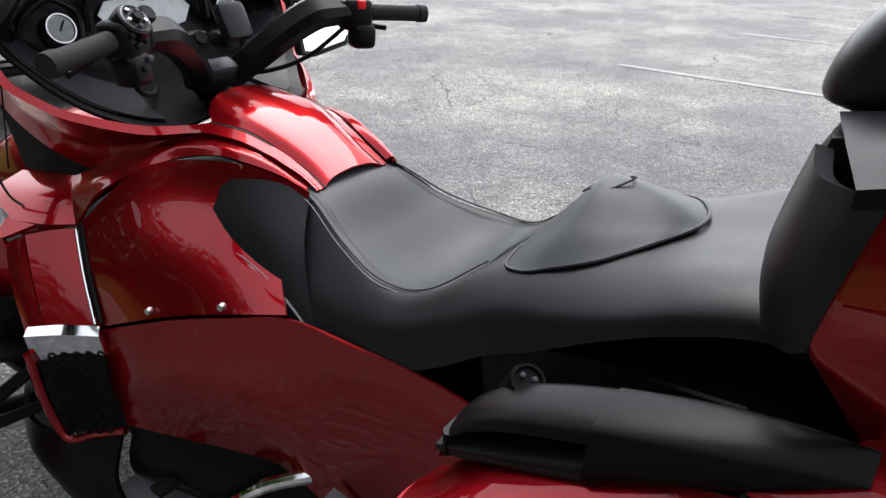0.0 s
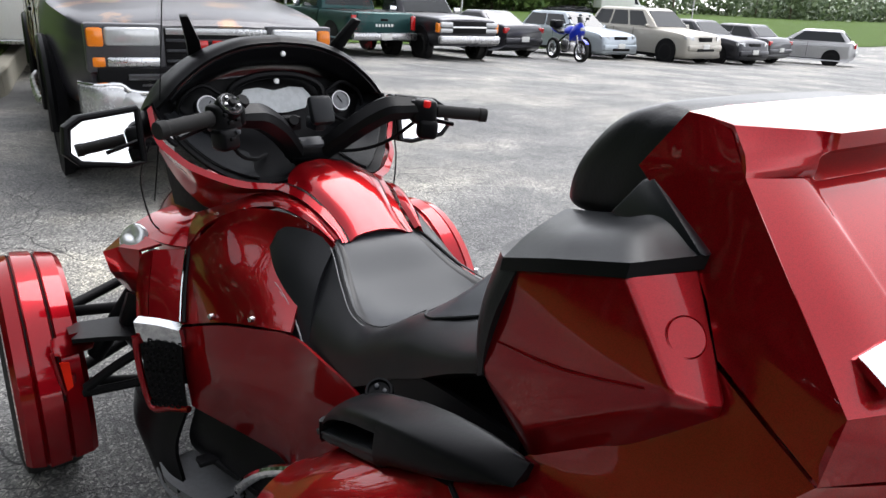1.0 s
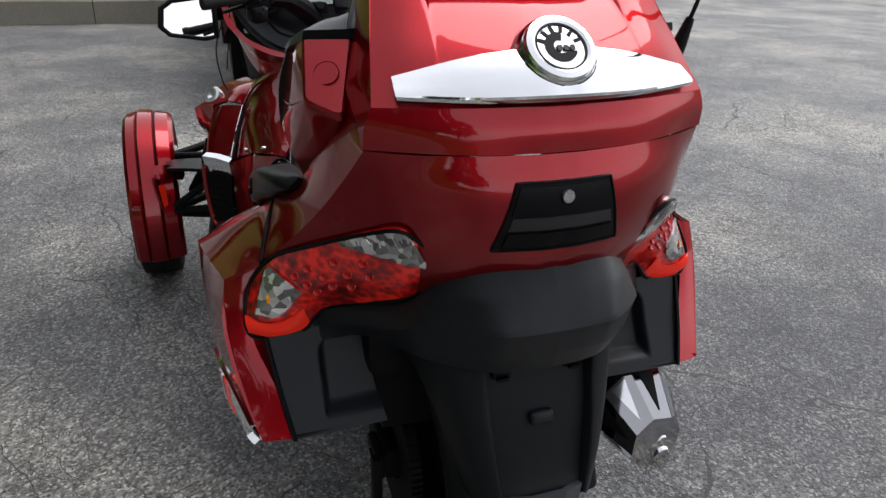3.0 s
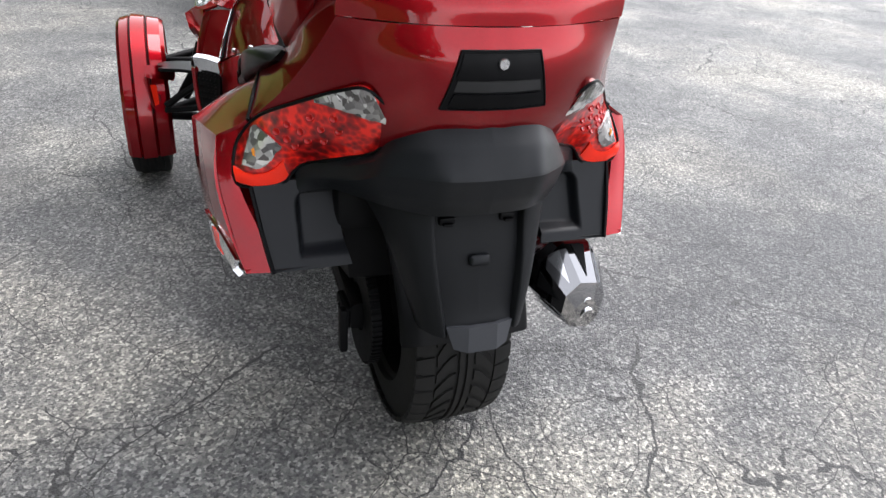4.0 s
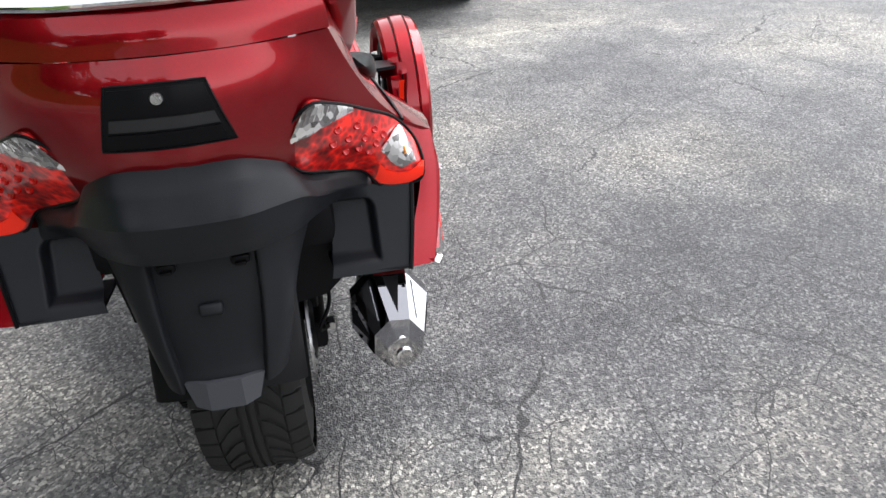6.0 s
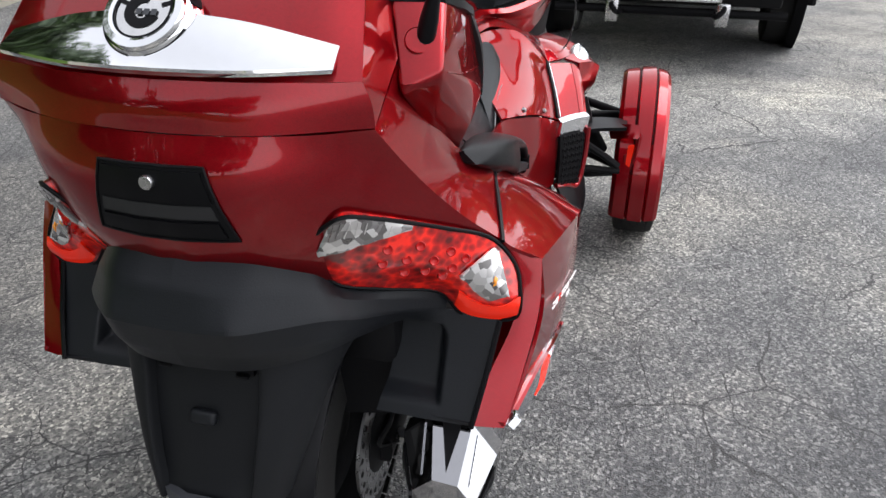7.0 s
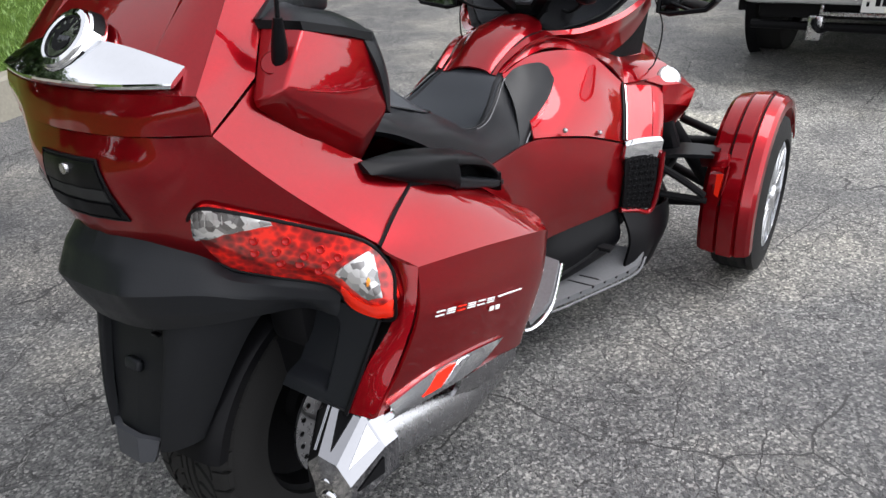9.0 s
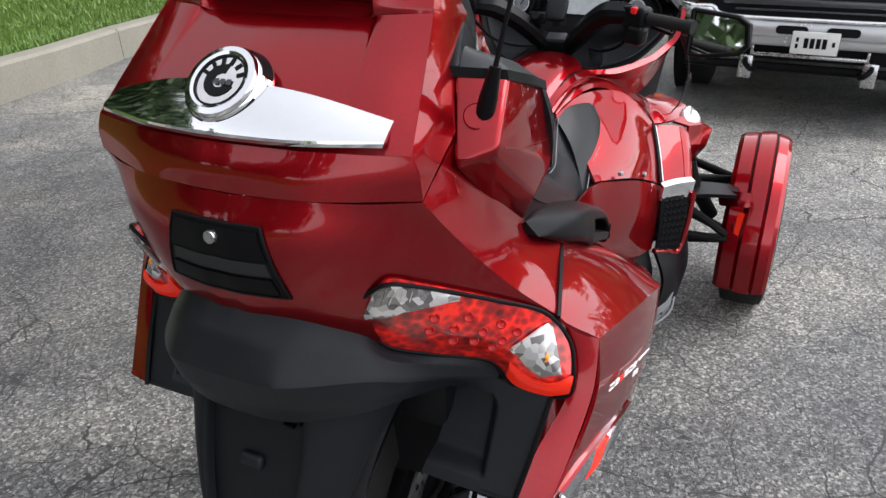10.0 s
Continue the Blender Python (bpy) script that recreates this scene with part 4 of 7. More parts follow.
def nose_and_dash():
    # outer red cowl from the dashboard rim down to the nose
    lip = [(.333, 1.49, 1.085), (.325, 1.465, 1.013), (.300, 1.43, .979), (.270, 1.362, .955), (.200, 1.271, .934), (.140, 1.207, .934), (.115, 1.180, .937), (.0985, 1.12, .9325), (.086, 1.064, .914), (.079, 1.03, .901), (.0745, .986, .880), (.0745, .945, .860)]
    edge = [(.345, 1.49, 1.075), (.338, 1.463, 1.003), (.312, 1.425, .968), (.282, 1.358, .944), (.212, 1.262, .922), (.158, 1.200, .924), (.138, 1.170, .926), (.117, 1.105, .920), (.103, 1.050, .904), (.097, 1.018, .892), (.090, .980, .876), (.089, .946, .858)]
    foot = [(.300, 1.60, .950), (.280, 1.56, .895), (.258, 1.49, .852), (.232, 1.395, .832), (.190, 1.300, .866), (.162, 1.225, .894), (.148, 1.165, .902), (.127, 1.095, .898), (.112, 1.040, .882), (.105, 1.010, .872), (.098, .975, .857), (.097, .946, .846)]
    deep = [((a[0] + b[0]) / 2 - .012, (a[1] + b[1]) / 2 + .006, (a[2] + b[2]) / 2 + .002) for a, b in zip(edge, foot)]
    cowl = patch([lip, edge, deep, foot], 60, 15, 0.004, lv=True)
    pair("dash_cowl", cowl, RED, bike, "red rim around the dashboard", 40)
    flank = patch([
        [(.255, 1.44, .815), (.262, 1.50, .805), (.275, 1.62, .790)],
        [(.285, 1.40, .790), (.315, 1.46, .790), (.345, 1.60, .775)],
        [(.312, 1.358, .755), (.358, 1.41, .758), (.40, 1.60, .744)]], 16, 10, 0.006)
    # black sheet that gives the hollow under the rim its deep shade
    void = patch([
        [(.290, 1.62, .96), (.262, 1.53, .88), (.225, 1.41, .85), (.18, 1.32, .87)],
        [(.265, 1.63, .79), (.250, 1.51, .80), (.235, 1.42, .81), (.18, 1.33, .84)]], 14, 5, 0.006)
    pair("hollow_sheet", void, IRON, bike, "black sheet standing for the dark hollow below the dashboard rim")
    pair("front_flank", flank, RED, bike, "", 40)
    nose = patch([
        [(.36, 1.41, .756), (.385, 1.50, .757), (.40, 1.60, .742), (.38, 1.74, .70)],
        [(.405, 1.447, .735), (.44, 1.52, .725), (.466, 1.60, .690), (.44, 1.72, .64)],
        [(.41, 1.43, .68), (.44, 1.51, .66), (.455, 1.585, .635), (.42, 1.70, .58)],
        [(.40, 1.42, .62), (.42, 1.50, .60), (.42, 1.57, .58), (.38, 1.68, .52)]], 15, 15, 0.008, lu=True, lv=True)
    pair("headlamp_housing", nose, RED, bike, "pointed red headlamp housing", 14)
    dome = [(math.cos(radians(d)), math.sin(radians(d))) for d in range(0, 360, 30)]
    lamp = loft([[(.398 + .030 * k * a + .016 * k * b, 1.525 + .058 * k * b - .016 * k * a, .735 + h * .65 - .016 * a) for a, b in dome] for k, h in ((1.0, -.012), (1.0, .008), (.92, .020), (.74, .032), (.45, .040), (.12, .043))], 28, 14)
    pair("headlamp", lamp, LAMP_DOME, bike, "clear domed headlamp lens", 60)
    shroud = loft([[(.30, 1.40, .56), (.43, 1.44, .62), (.42, 1.50, .60), (.30, 1.48, .56)], [(.30, 1.44, .42), (.45, 1.46, .50), (.44, 1.54, .48), (.30, 1.52, .42)], [(.28, 1.44, .32), (.38, 1.46, .36), (.38, 1.54, .36), (.28, 1.52, .32)]], 16, 8)
    pair("radiator_shroud", shroud, BLACK, bike)
    # dashboard bowl
    bowl_rows = [
        [(0, 1.248, .962), (.09, 1.218, .940), (.165, 1.250, .926), (.23, 1.33, .945), (.28, 1.40, .990), (.318, 1.468, 1.052), (.328, 1.50, 1.09)],
        [(0, 1.29, .945), (.09, 1.30, .93), (.15, 1.34, .935), (.205, 1.40, .96), (.25, 1.45, 1.0), (.285, 1.50, 1.05), (.30, 1.53, 1.09)],
        [(0, 1.40, .955), (.08, 1.41, .955), (.13, 1.43, .965), (.18, 1.46, .985), (.225, 1.50, 1.015), (.262, 1.54, 1.06), (.285, 1.56, 1.11)],
        [(0, 1.50, 1.01), (.08, 1.505, 1.01), (.13, 1.51, 1.012), (.17, 1.52, 1.02), (.21, 1.53, 1.03), (.25, 1.555, 1.07), (.28, 1.57, 1.12)],
        [(0, 1.56, 1.14), (.08, 1.56, 1.14), (.13, 1.56, 1.135), (.17, 1.56, 1.13), (.21, 1.56, 1.12), (.25, 1.565, 1.11), (.28, 1.575, 1.125)]]
    bowl = patch(bowl_rows, 30, 24, 0.006)

    def bowl_at(s, u, v):
        p = cr([cr(r, 60)[round(u * 60)] for r in bowl_rows], 60)[round(v * 60)]
        return (s * p.x, p.y - .002, p.z + .003)
    h = joined(bowl.copy(), flipped(bowl))
    bowl.free()
    welded(h)
    dash = part("dashboard", h, BLACK, bike, "matt black dashboard bowl", 50)
    hood = patch([
        [(0, 1.468, 1.238), (.10, 1.470, 1.228), (.19, 1.472, 1.195), (.26, 1.474, 1.145), (.298, 1.476, 1.105), (.325, 1.490, 1.075)],
        [(0, 1.50, 1.252), (.10, 1.502, 1.242), (.195, 1.507, 1.208), (.268, 1.512, 1.155), (.308, 1.52, 1.112), (.335, 1.53, 1.078)],
        [(0, 1.60, 1.235), (.10, 1.60, 1.225), (.20, 1.60, 1.19), (.28, 1.605, 1.135), (.322, 1.61, 1.08), (.345, 1.61, 1.03)],
        [(0, 1.74, 1.13), (.10, 1.735, 1.12), (.19, 1.72, 1.08), (.27, 1.70, 1.03), (.31, 1.69, .98), (.34, 1.68, .93)]], 30, 14, 0.008)
    h = joined(hood.copy(), flipped(hood))
    hood.free()
    welded(h)
    part("instrument_hood", h, BLACK, bike, "arched black instrument hood", 50)
    inner = patch([
        [(0, 1.470, 1.228), (.10, 1.472, 1.218), (.187, 1.474, 1.186), (.255, 1.476, 1.137), (.292, 1.478, 1.100)],
        [(0, 1.50, 1.185), (.09, 1.50, 1.18), (.165, 1.505, 1.158), (.235, 1.51, 1.125), (.28, 1.515, 1.095)],
        [(0, 1.56, 1.165), (.08, 1.56, 1.16), (.14, 1.56, 1.145), (.21, 1.562, 1.115), (.27, 1.565, 1.08)]], 20, 8, 0.004)
    h = joined(inner.copy(), flipped(inner))
    inner.free()
    part("hood_lining", h, BLACK, bike, "", 50)
    # instruments
    scr = prism([(-.105, 1.531, 1.085), (-.085, 1.524, 1.055), (-.03, 1.52, 1.045), (.03, 1.52, 1.045), (.085, 1.524, 1.055), (.105, 1.531, 1.085), (.085, 1.538, 1.108), (.045, 1.54, 1.112), (0, 1.538, 1.103), (-.045, 1.54, 1.112), (-.085, 1.538, 1.108)], (0, -1, .3), 0.006)
    part("display", scr, SCREEN, dash, "dull grey instrument display")
    pod = tube([(-.135, 1.515, 1.06), (-.125, 1.515, 1.115), (-.07, 1.515, 1.142), (0, 1.515, 1.15), (.07, 1.515, 1.142), (.125, 1.515, 1.115), (.135, 1.515, 1.06)], 0.011, 8, 40)
    part("display_frame", pod, BLACK, dash)
    part("indicator_lamp", lathe([(0, .006), (.007, .005), (.008, 0)], 14, Matrix.Translation((0, 1.515, 1.132)) @ Vector((0, -1, .4)).to_track_quat("Z", "Y").to_matrix().to_4x4()), WHITE, dash)
    part("hood_screw", lathe([(0, .005), (.006, .004), (.008, 0)], 12, Matrix.Translation((0, 1.462, 1.208)) @ Vector((0, -1, .1)).to_track_quat("Z", "Y").to_matrix().to_4x4()), STEEL, dash)
    for s in (1, -1):
        m = Matrix.Translation((.190 * s, 1.512, 1.072)) @ Vector((0, -1, .35)).to_track_quat("Z", "Y").to_matrix().to_4x4()
        g = part("gauge", lathe([(0, .002), (.024, .002), (.0255, .006), (.028, .006), (.030, 0), (.030, -.03)], 36, m), STEEL, dash, "small round gauge with chrome ring")
        part("gauge_face", lathe([(0, .0035), (.0235, .0035), (.0235, .001)], 30, m), DIAL, g, "pale dial")
        part("gauge_needle", box(0, .006, .0055, .003, .022, .001, 0, m @ Matrix.Rotation(.6 * s, 4, "Z")), IRON, g)
        part("gauge_binnacle", tube([(.15 * s, 1.52, 1.10), (.20 * s, 1.52, 1.125), (.255 * s, 1.52, 1.09), (.262 * s, 1.52, 1.04), (.22 * s, 1.50, 1.015), (.17 * s, 1.50, 1.03), (.15 * s, 1.51, 1.07), (.15 * s, 1.52, 1.10)], .006, 8, 40), BLACK, dash)
        lid = grid_bm([[bowl_at(s, .30 + .55 * a / 12, .10 + .38 * b / 6) for a in range(13)] for b in range(7)])
        shell(lid, .004, (0, 1.4, 1.4))
        part("glove_lid", lid, GREY, dash, "dark storage lid in the dashboard")
        seam = [bowl_at(s, .30 + .55 * a, .10 + .38 * b) for a, b in ((0, 0), (.35, 0), (.7, 0), (1, .05), (1, .5), (.95, 1), (.6, 1), (.3, 1), (0, .95), (0, .5), (0, 0))]
        part("lid_seam", tube(seam, .0016, 5, 48), SEAM, dash)
    for s in (1, -1):
        bar = prism([(.168 * s, 1.60, 1.19), (.205 * s, 1.60, 1.175), (.222 * s, 1.555, 1.235), (.246 * s, 1.512, 1.30), (.226 * s, 1.508, 1.302), (.19 * s, 1.55, 1.24)], (.15 * s, -.9, -.3), .022, .003)
        b = part("screen_bracket", bar, BLACK, bike, "black windscreen bracket")
    # clear windscreen
    ws = patch([
        [(-.335, 1.60, 1.00), (-.20, 1.67, 1.03), (0, 1.70, 1.04), (.20, 1.67, 1.03), (.335, 1.60, 1.00)],
        [(-.31, 1.545, 1.18), (-.19, 1.60, 1.21), (0, 1.63, 1.22), (.19, 1.60, 1.21), (.31, 1.545, 1.18)],
        [(-.285, 1.50, 1.36), (-.17, 1.55, 1.40), (0, 1.57, 1.41), (.17, 1.55, 1.40), (.285, 1.50, 1.36)],
        [(-.20, 1.46, 1.52), (-.12, 1.48, 1.55), (0, 1.49, 1.56), (.12, 1.48, 1.55), (.20, 1.46, 1.52)]], 24, 16, .004)
    w = part("windscreen", ws, GLASS, bike, "clear curved windscreen", 60)
    w.visible_shadow = False
    for s in (1, -1):
        wing = patch([[(.372 * s, 1.50, .905), (.385 * s, 1.54, .86), (.36 * s, 1.50, .80)], [(.355 * s, 1.58, .93), (.372 * s, 1.60, .86), (.35 * s, 1.55, .79)]], 8, 6, .004)
        d = part("wind_deflector", wing, GLASS, bike, "clear smoked side deflector", 60)
        d.visible_shadow = False
        part("deflector_edge", tube([(.345 * s, 1.48, 1.0), (.374 * s, 1.498, .905), (.362 * s, 1.49, .80), (.34 * s, 1.47, .765)], .0025, 5, 16), GREY, d)


nose_and_dash()


def front_cowl():
    """Luggage nose between the front wheels, unseen; added to shade the ground there."""
    secs = []
    for y, w, z0, zm, z1 in ((1.66, .20, .40, .60, .84), (1.82, .24, .34, .58, .84), (2.02, .24, .33, .55, .78), (2.22, .19, .36, .51, .68), (2.36, .10, .42, .50, .58)):
        secs.append([(-w * .7, y, z0), (-w, y, zm), (-w * .75, y, z1 - .06), (0, y, z1), (w * .75, y, z1 - .06), (w, y, zm), (w * .7, y, z0)])
    part("front_cowl", loft(secs, 36, 24), RED, bike, "red luggage nose between the front wheels", 50)


front_cowl()


def bar_arm(path, sizes):
    """A boxy arm with chamfered edges along path."""
    pts = [Vector(p) for p in path]
    secs = []
    for k, (w, h) in enumerate(sizes):
        t = (pts[min(k + 1, len(pts) - 1)] - pts[max(k - 1, 0)]).normalized()
        side = t.cross(Vector((0, -.6, .8))).normalized()
        up = side.cross(t)
        secs.append([tuple(pts[k] + side * a * w / 2 + up * b * h / 2) for a, b in ((-1, -.5), (-.55, -1), (.55, -1), (1, -.5), (1, .5), (.55, 1), (-.55, 1), (-1, .5))])
    return loft(secs, 16, 20, lu=True)


def handlebar():
    bar = part("handlebar", joined(
        bar_arm([(-.03, 1.318, .972), (-.065, 1.285, 1.012), (-.110, 1.247, 1.056), (-.165, 1.208, 1.092), (-.200, 1.194, 1.098), (-.245, 1.18, 1.099)], [(.050, .046), (.052, .050), (.054, .054), (.058, .052), (.052, .046), (.038, .038)]),
        bar_arm([(.03, 1.318, .972), (.070, 1.280, 1.012), (.120, 1.236, 1.062), (.168, 1.206, 1.094), (.210, 1.192, 1.097), (.255, 1.176, 1.096)], [(.050, .046), (.054, .050), (.058, .054), (.062, .052), (.058, .048), (.046, .044)]),
        box(0, 1.315, .985, .12, .06, .05, .012), tube([(0, 1.34, .93), (0, 1.315, .99)], .03, 14, 4, False)), BLACK, bike, "black handlebar with thick risers", 40)
    part("clamp_plate", box(0, 1.296, 1.005, .06, .034, .014, .004, pose(0, 0, 0) @ Matrix.Translation((0, 1.296, 1.005)) @ Matrix.Rotation(.5, 4, "X") @ Matrix.Translation((0, -1.296, -1.005))), GREY2, bar, "grey clamp plate")
    part("phone_mount", joined(box(.008, 1.252, 1.092, .062, .03, .072, .012, Matrix.Translation((0, 1.252, 1.09)) @ Matrix.Rotation(-.45, 4, "X") @ Matrix.Translation((0, -1.252, -1.09))), box(.008, 1.285, 1.055, .03, .06, .03, .006)), GREY, bar, "grey device cover on the handlebar")
    part("ignition_box", joined(box(-.06, 1.285, 1.06, .05, .03, .035, .006), lathe([(0, .01), (.012, .01), (.014, 0)], 16, Matrix.Translation((-.06, 1.268, 1.066)) @ Vector((0, -1, .6)).to_track_quat("Z", "Y").to_matrix().to_4x4())), IRON, bar)
    for s, dz in ((1, -.008), (-1, .005)):
        tip, mid = Vector((.412 * s, 1.112, 1.088 + dz)), Vector((.29 * s, 1.162, 1.098 + dz))
        d = (tip - mid).normalized()
        pts = [mid + d * k for k in (0, .012, .014, .05, .09, .112, .114, .132)]
        part("grip", tube(pts, [.017, .017, .0165, .0165, .0165, .0165, .019, .018], 14, 40), RUBBER, bar, "black rubber grip")
        hm = Matrix.Translation(mid - d * .035) @ d.to_track_quat("X", "Z").to_matrix().to_4x4()
        part("switch_housing", joined(box(0, 0, -.004, .066, .056, .064, .014, hm, 3), box(.012, -.012 * s, -.046, .052, .046, .05, .012, hm, 3), box(-.030, .004, .0, .02, .05, .05, .008, hm)), BLACK, bar, "black switch housing", 40)
        for k, (a, b) in enumerate(((-.016, .012), (.002, .016), (.018, .008), (-.012, -.006), (.008, -.010), (-.004, -.032), (.012, -.044))):
            if s < 0:
                part("switch_button", box(a, .029 + (.006 if b < -.02 else 0), b, .013, .010, .010, .003, hm), GREY2 if k in (0, 1, 5) else IRON, bar)
        if s < 0:
            pm = hm @ Matrix.Translation((-.004, .022, .026)) @ Matrix.Rotation(radians(-48), 4, "X")
            pod = part("switch_pod", lathe([(0, .004), (.020, .004), (.027, .002), (.029, -.004), (.029, -.02)], 28, pm), BLACK, bar, "round cluster of thumb switches", 35)
            part("pod_ring", lathe([(.021, .004), (.0225, .0062), (.024, .004)], 28, pm), STEEL, pod)
            part("joystick", lathe([(0, .012), (.006, .012), (.0085, .008), (.0085, .003)], 18, pm), IRON, pod)
            for a in range(5):
                part("thumb_button", box(.0155 * math.cos(a * 1.2566), .0155 * math.sin(a * 1.2566), .006, .008, .006, .006, .002, pm), GREY2 if a % 2 else STEEL, pod)
            part("switch_dial", lathe([(0, .008), (.012, .008), (.015, .004), (.015, -.004)], 20, hm @ Matrix.Translation((-.040, .018, .026)) @ Matrix.Rotation(radians(-50), 4, "X")), IRON, bar)
        else:
            part("stop_switch", box(.002, -.024, .018, .018, .018, .018, .004, hm), surface("red_switch", (.7, .02, .02), .4), bar, "red stop switch")
        part("brake_lever" if s > 0 else "hand_lever", tube([mid - d * .02 + Vector((0, .03, -.02)), mid + d * .03 + Vector((0, .045, -.03)), mid + d * .07 + Vector((0, .04, -.035))], .006, 8, 16), BLACK, bar)
        cable = tube([mid - d * .04 + Vector((0, .02, -.03)), Vector((.2 * s, 1.26, 1.0)), Vector((.14 * s, 1.32, .97)), Vector((.08 * s, 1.40, .96))], .005, 6, 24)
        part("cable", cable, IRON, bar)


handlebar()


def mirrors():
    for s in (1, -1):
        rim = [(.362, 1.500, 1.082), (.50, 1.486, 1.066), (.532, 1.477, 1.045), (.540, 1.462, .985), (.515, 1.458, .962), (.40, 1.464, .945), (.362, 1.468, .95)]
        back = [(x + (-.03 if x > .45 else .0), y + .075, z * .6 + 1.015 * .4) for x, y, z in rim]
        mid = [(x + (.004 if x > .45 else 0), y + .03, z) for x, y, z in rim]
        sh = loft([[(s * x, y, z) for x, y, z in q] for q in (rim, mid, back)], 42, 8, lu=True)
        ob = part("wing_mirror", sh, BLACK, bike, "black door-style wing mirror", 35)
        c = Vector((.452, 1.476, 1.012))
        g = [c + (Vector(p) - c) * .84 + Vector((0, -.004, 0)) for p in rim]
        gb = prism([(s * p.x, p.y - .002, p.z) for p in g], (0, -1, 0), .002)
        part("mirror_glass", gb, MIRROR, ob, "bright mirror glass", 20)
        loop = [c + (Vector(p) - c) * .95 + Vector((0, -.003, 0)) for p in rim]
        part("mirror_rim", tube([(s * p.x, p.y, p.z) for p in [*loop, loop[0]]], .008, 8, 1, False), BLACK, ob)
        part("mirror_arm", tube([(s * .33, 1.56, 1.03), (s * .37, 1.54, 1.02), (s * .42, 1.52, 1.01)], [.035, .03, .03], 12, 10), BLACK, ob)


mirrors()


def saddlebags():
    top = patch([
        [(.354, .165, .860), (.353, .28, .822), (.351, .42, .760), (.345, .49, .70)],
        [(.373, .092, .840), (.395, .24, .805), (.415, .40, .748), (.40, .495, .70)],
        [(.392, .022, .816), (.42, .17, .790), (.455, .36, .732), (.450, .48, .690)],
        [(.452, .043, .779), (.474, .22, .742), (.490, .42, .690), (.475, .480, .660)]], 18, 12, .006, relax=6)
    side = patch([
        [(.452, .043, .779), (.474, .22, .742), (.490, .42, .690), (.475, .480, .660)],
        [(.462, .020, .70), (.482, .20, .66), (.492, .41, .60), (.470, .47, .58)],
        [(.447, -.030, .61), (.476, .16, .58), (.484, .37, .52), (.460, .44, .50)],
        [(.423, -.083, .54), (.462, .12, .50), (.468, .345, .44), (.440, .41, .43)]], 20, 18, .006, relax=6)
    strip = patch([
        [(.452, .043, .779), (.455, .015, .70), (.440, -.036, .61), (.423, -.083, .54)],
        [(.432, .036, .785), (.434, .010, .70), (.415, -.044, .61), (.400, -.087, .54)],
        [(.400, .034, .798), (.420, .010, .70), (.390, -.050, .61), (.376, -.090, .54)]], 18, 6, .006)
    nose = patch([
        [(.475, .480, .660), (.470, .47, .58), (.460, .44, .50), (.440, .41, .43)],
        [(.41, .505, .685), (.40, .49, .58), (.39, .46, .50), (.37, .43, .43)],
        [(.345, .49, .70), (.31, .48, .58), (.30, .46, .50), (.29, .43, .44)]], 14, 10, .006)
    floor = patch([[(.423, -.083, .542), (.462, .12, .502), (.468, .345, .442), (.44, .41, .432)], [(.25, -.06, .54), (.27, .12, .50), (.28, .345, .45), (.28, .42, .44)]], 14, 6, .006)
    half = joined(top, side, strip, nose, floor)
    bmesh.ops.remove_doubles(half, verts=half.verts, dist=.0006)
    bags = pair("saddlebag", half, RED, bike, "glossy red hard saddlebag with sharp shoulder", 30)
    for s, bag in ((1, bags[0]), (-1, bags[1])):
        part("bag_seam", tube([(s * .352, .168, .861), (s * .374, .090, .841), (s * .393, .020, .814)], .004, 6, 16), BLACK, bag)
        part("bag_liner", tube([(s * .398, -.008, .688), (s * .386, -.055, .61), (s * .372, -.094, .538)], .0045, 6, 16), BLACK, bag)
        chrome = patch([
            [(.440, -.055, .556), (.462, .05, .566), (.478, .16, .548), (.484, .26, .520)],
            [(.446, -.052, .535), (.466, .05, .540), (.478, .15, .526), (.482, .22, .512)],
            [(.436, -.066, .524), (.456, .03, .515), (.470, .12, .504), (.475, .18, .498)]], 18, 8, .012)
        c = part("bag_trim", chrome if s > 0 else flipped(chrome), CHROME, bag, "chrome lower trim with red reflector", 30)
        refl = patch([[(.4655, .055, .560), (.4715, .085, .559), (.4745, .105, .554)], [(.4605, .012, .534), (.4655, .035, .532), (.4695, .056, .530)]], 8, 4, .008)
        part("side_reflector", refl if s > 0 else flipped(refl), LENS_RED, c, "red reflector")
        slash = patch([[(.4755, .112, .553), (.4775, .130, .551), (.4785, .140, .549)], [(.4705, .062, .529), (.4725, .076, .527), (.4735, .084, .526)]], 6, 4, .008)
        part("trim_slash", slash if s > 0 else flipped(slash), ALLOY, c, "pale slash")
        guard = patch([[(.466, .13, .496), (.474, .24, .478), (.470, .34, .442)], [(.452, .12, .46), (.462, .24, .42), (.455, .35, .39)], [(.42, .14, .43), (.43, .24, .385), (.42, .34, .36)]], 12, 8, .008)
        part("bag_guard", guard if s > 0 else flipped(guard), STEEL, bag, "brushed metal guard below the bag", 40)
        # marking on the outer face, as slanted bars
        if s > 0:
            zl = lambda y: .687 - .335 * (y - .05)
            xl = lambda y: .4665 + .083 * (y - .05) + .006
            for k in range(6):
                y = .052 + k * .0295
                h = .0034
                for z0, z1 in ((-h, -h + .0022), (.0008, .0028), (h + .001, h + .0032)) if k % 2 else ((-h, -h + .0022), (h + .001, h + .0032)):
                    q = [(y + z0 * .5, z0), (y + .022 + z0 * .5, z0), (y + .022 + z1 * .5, z1), (y + z1 * .5, z1)]
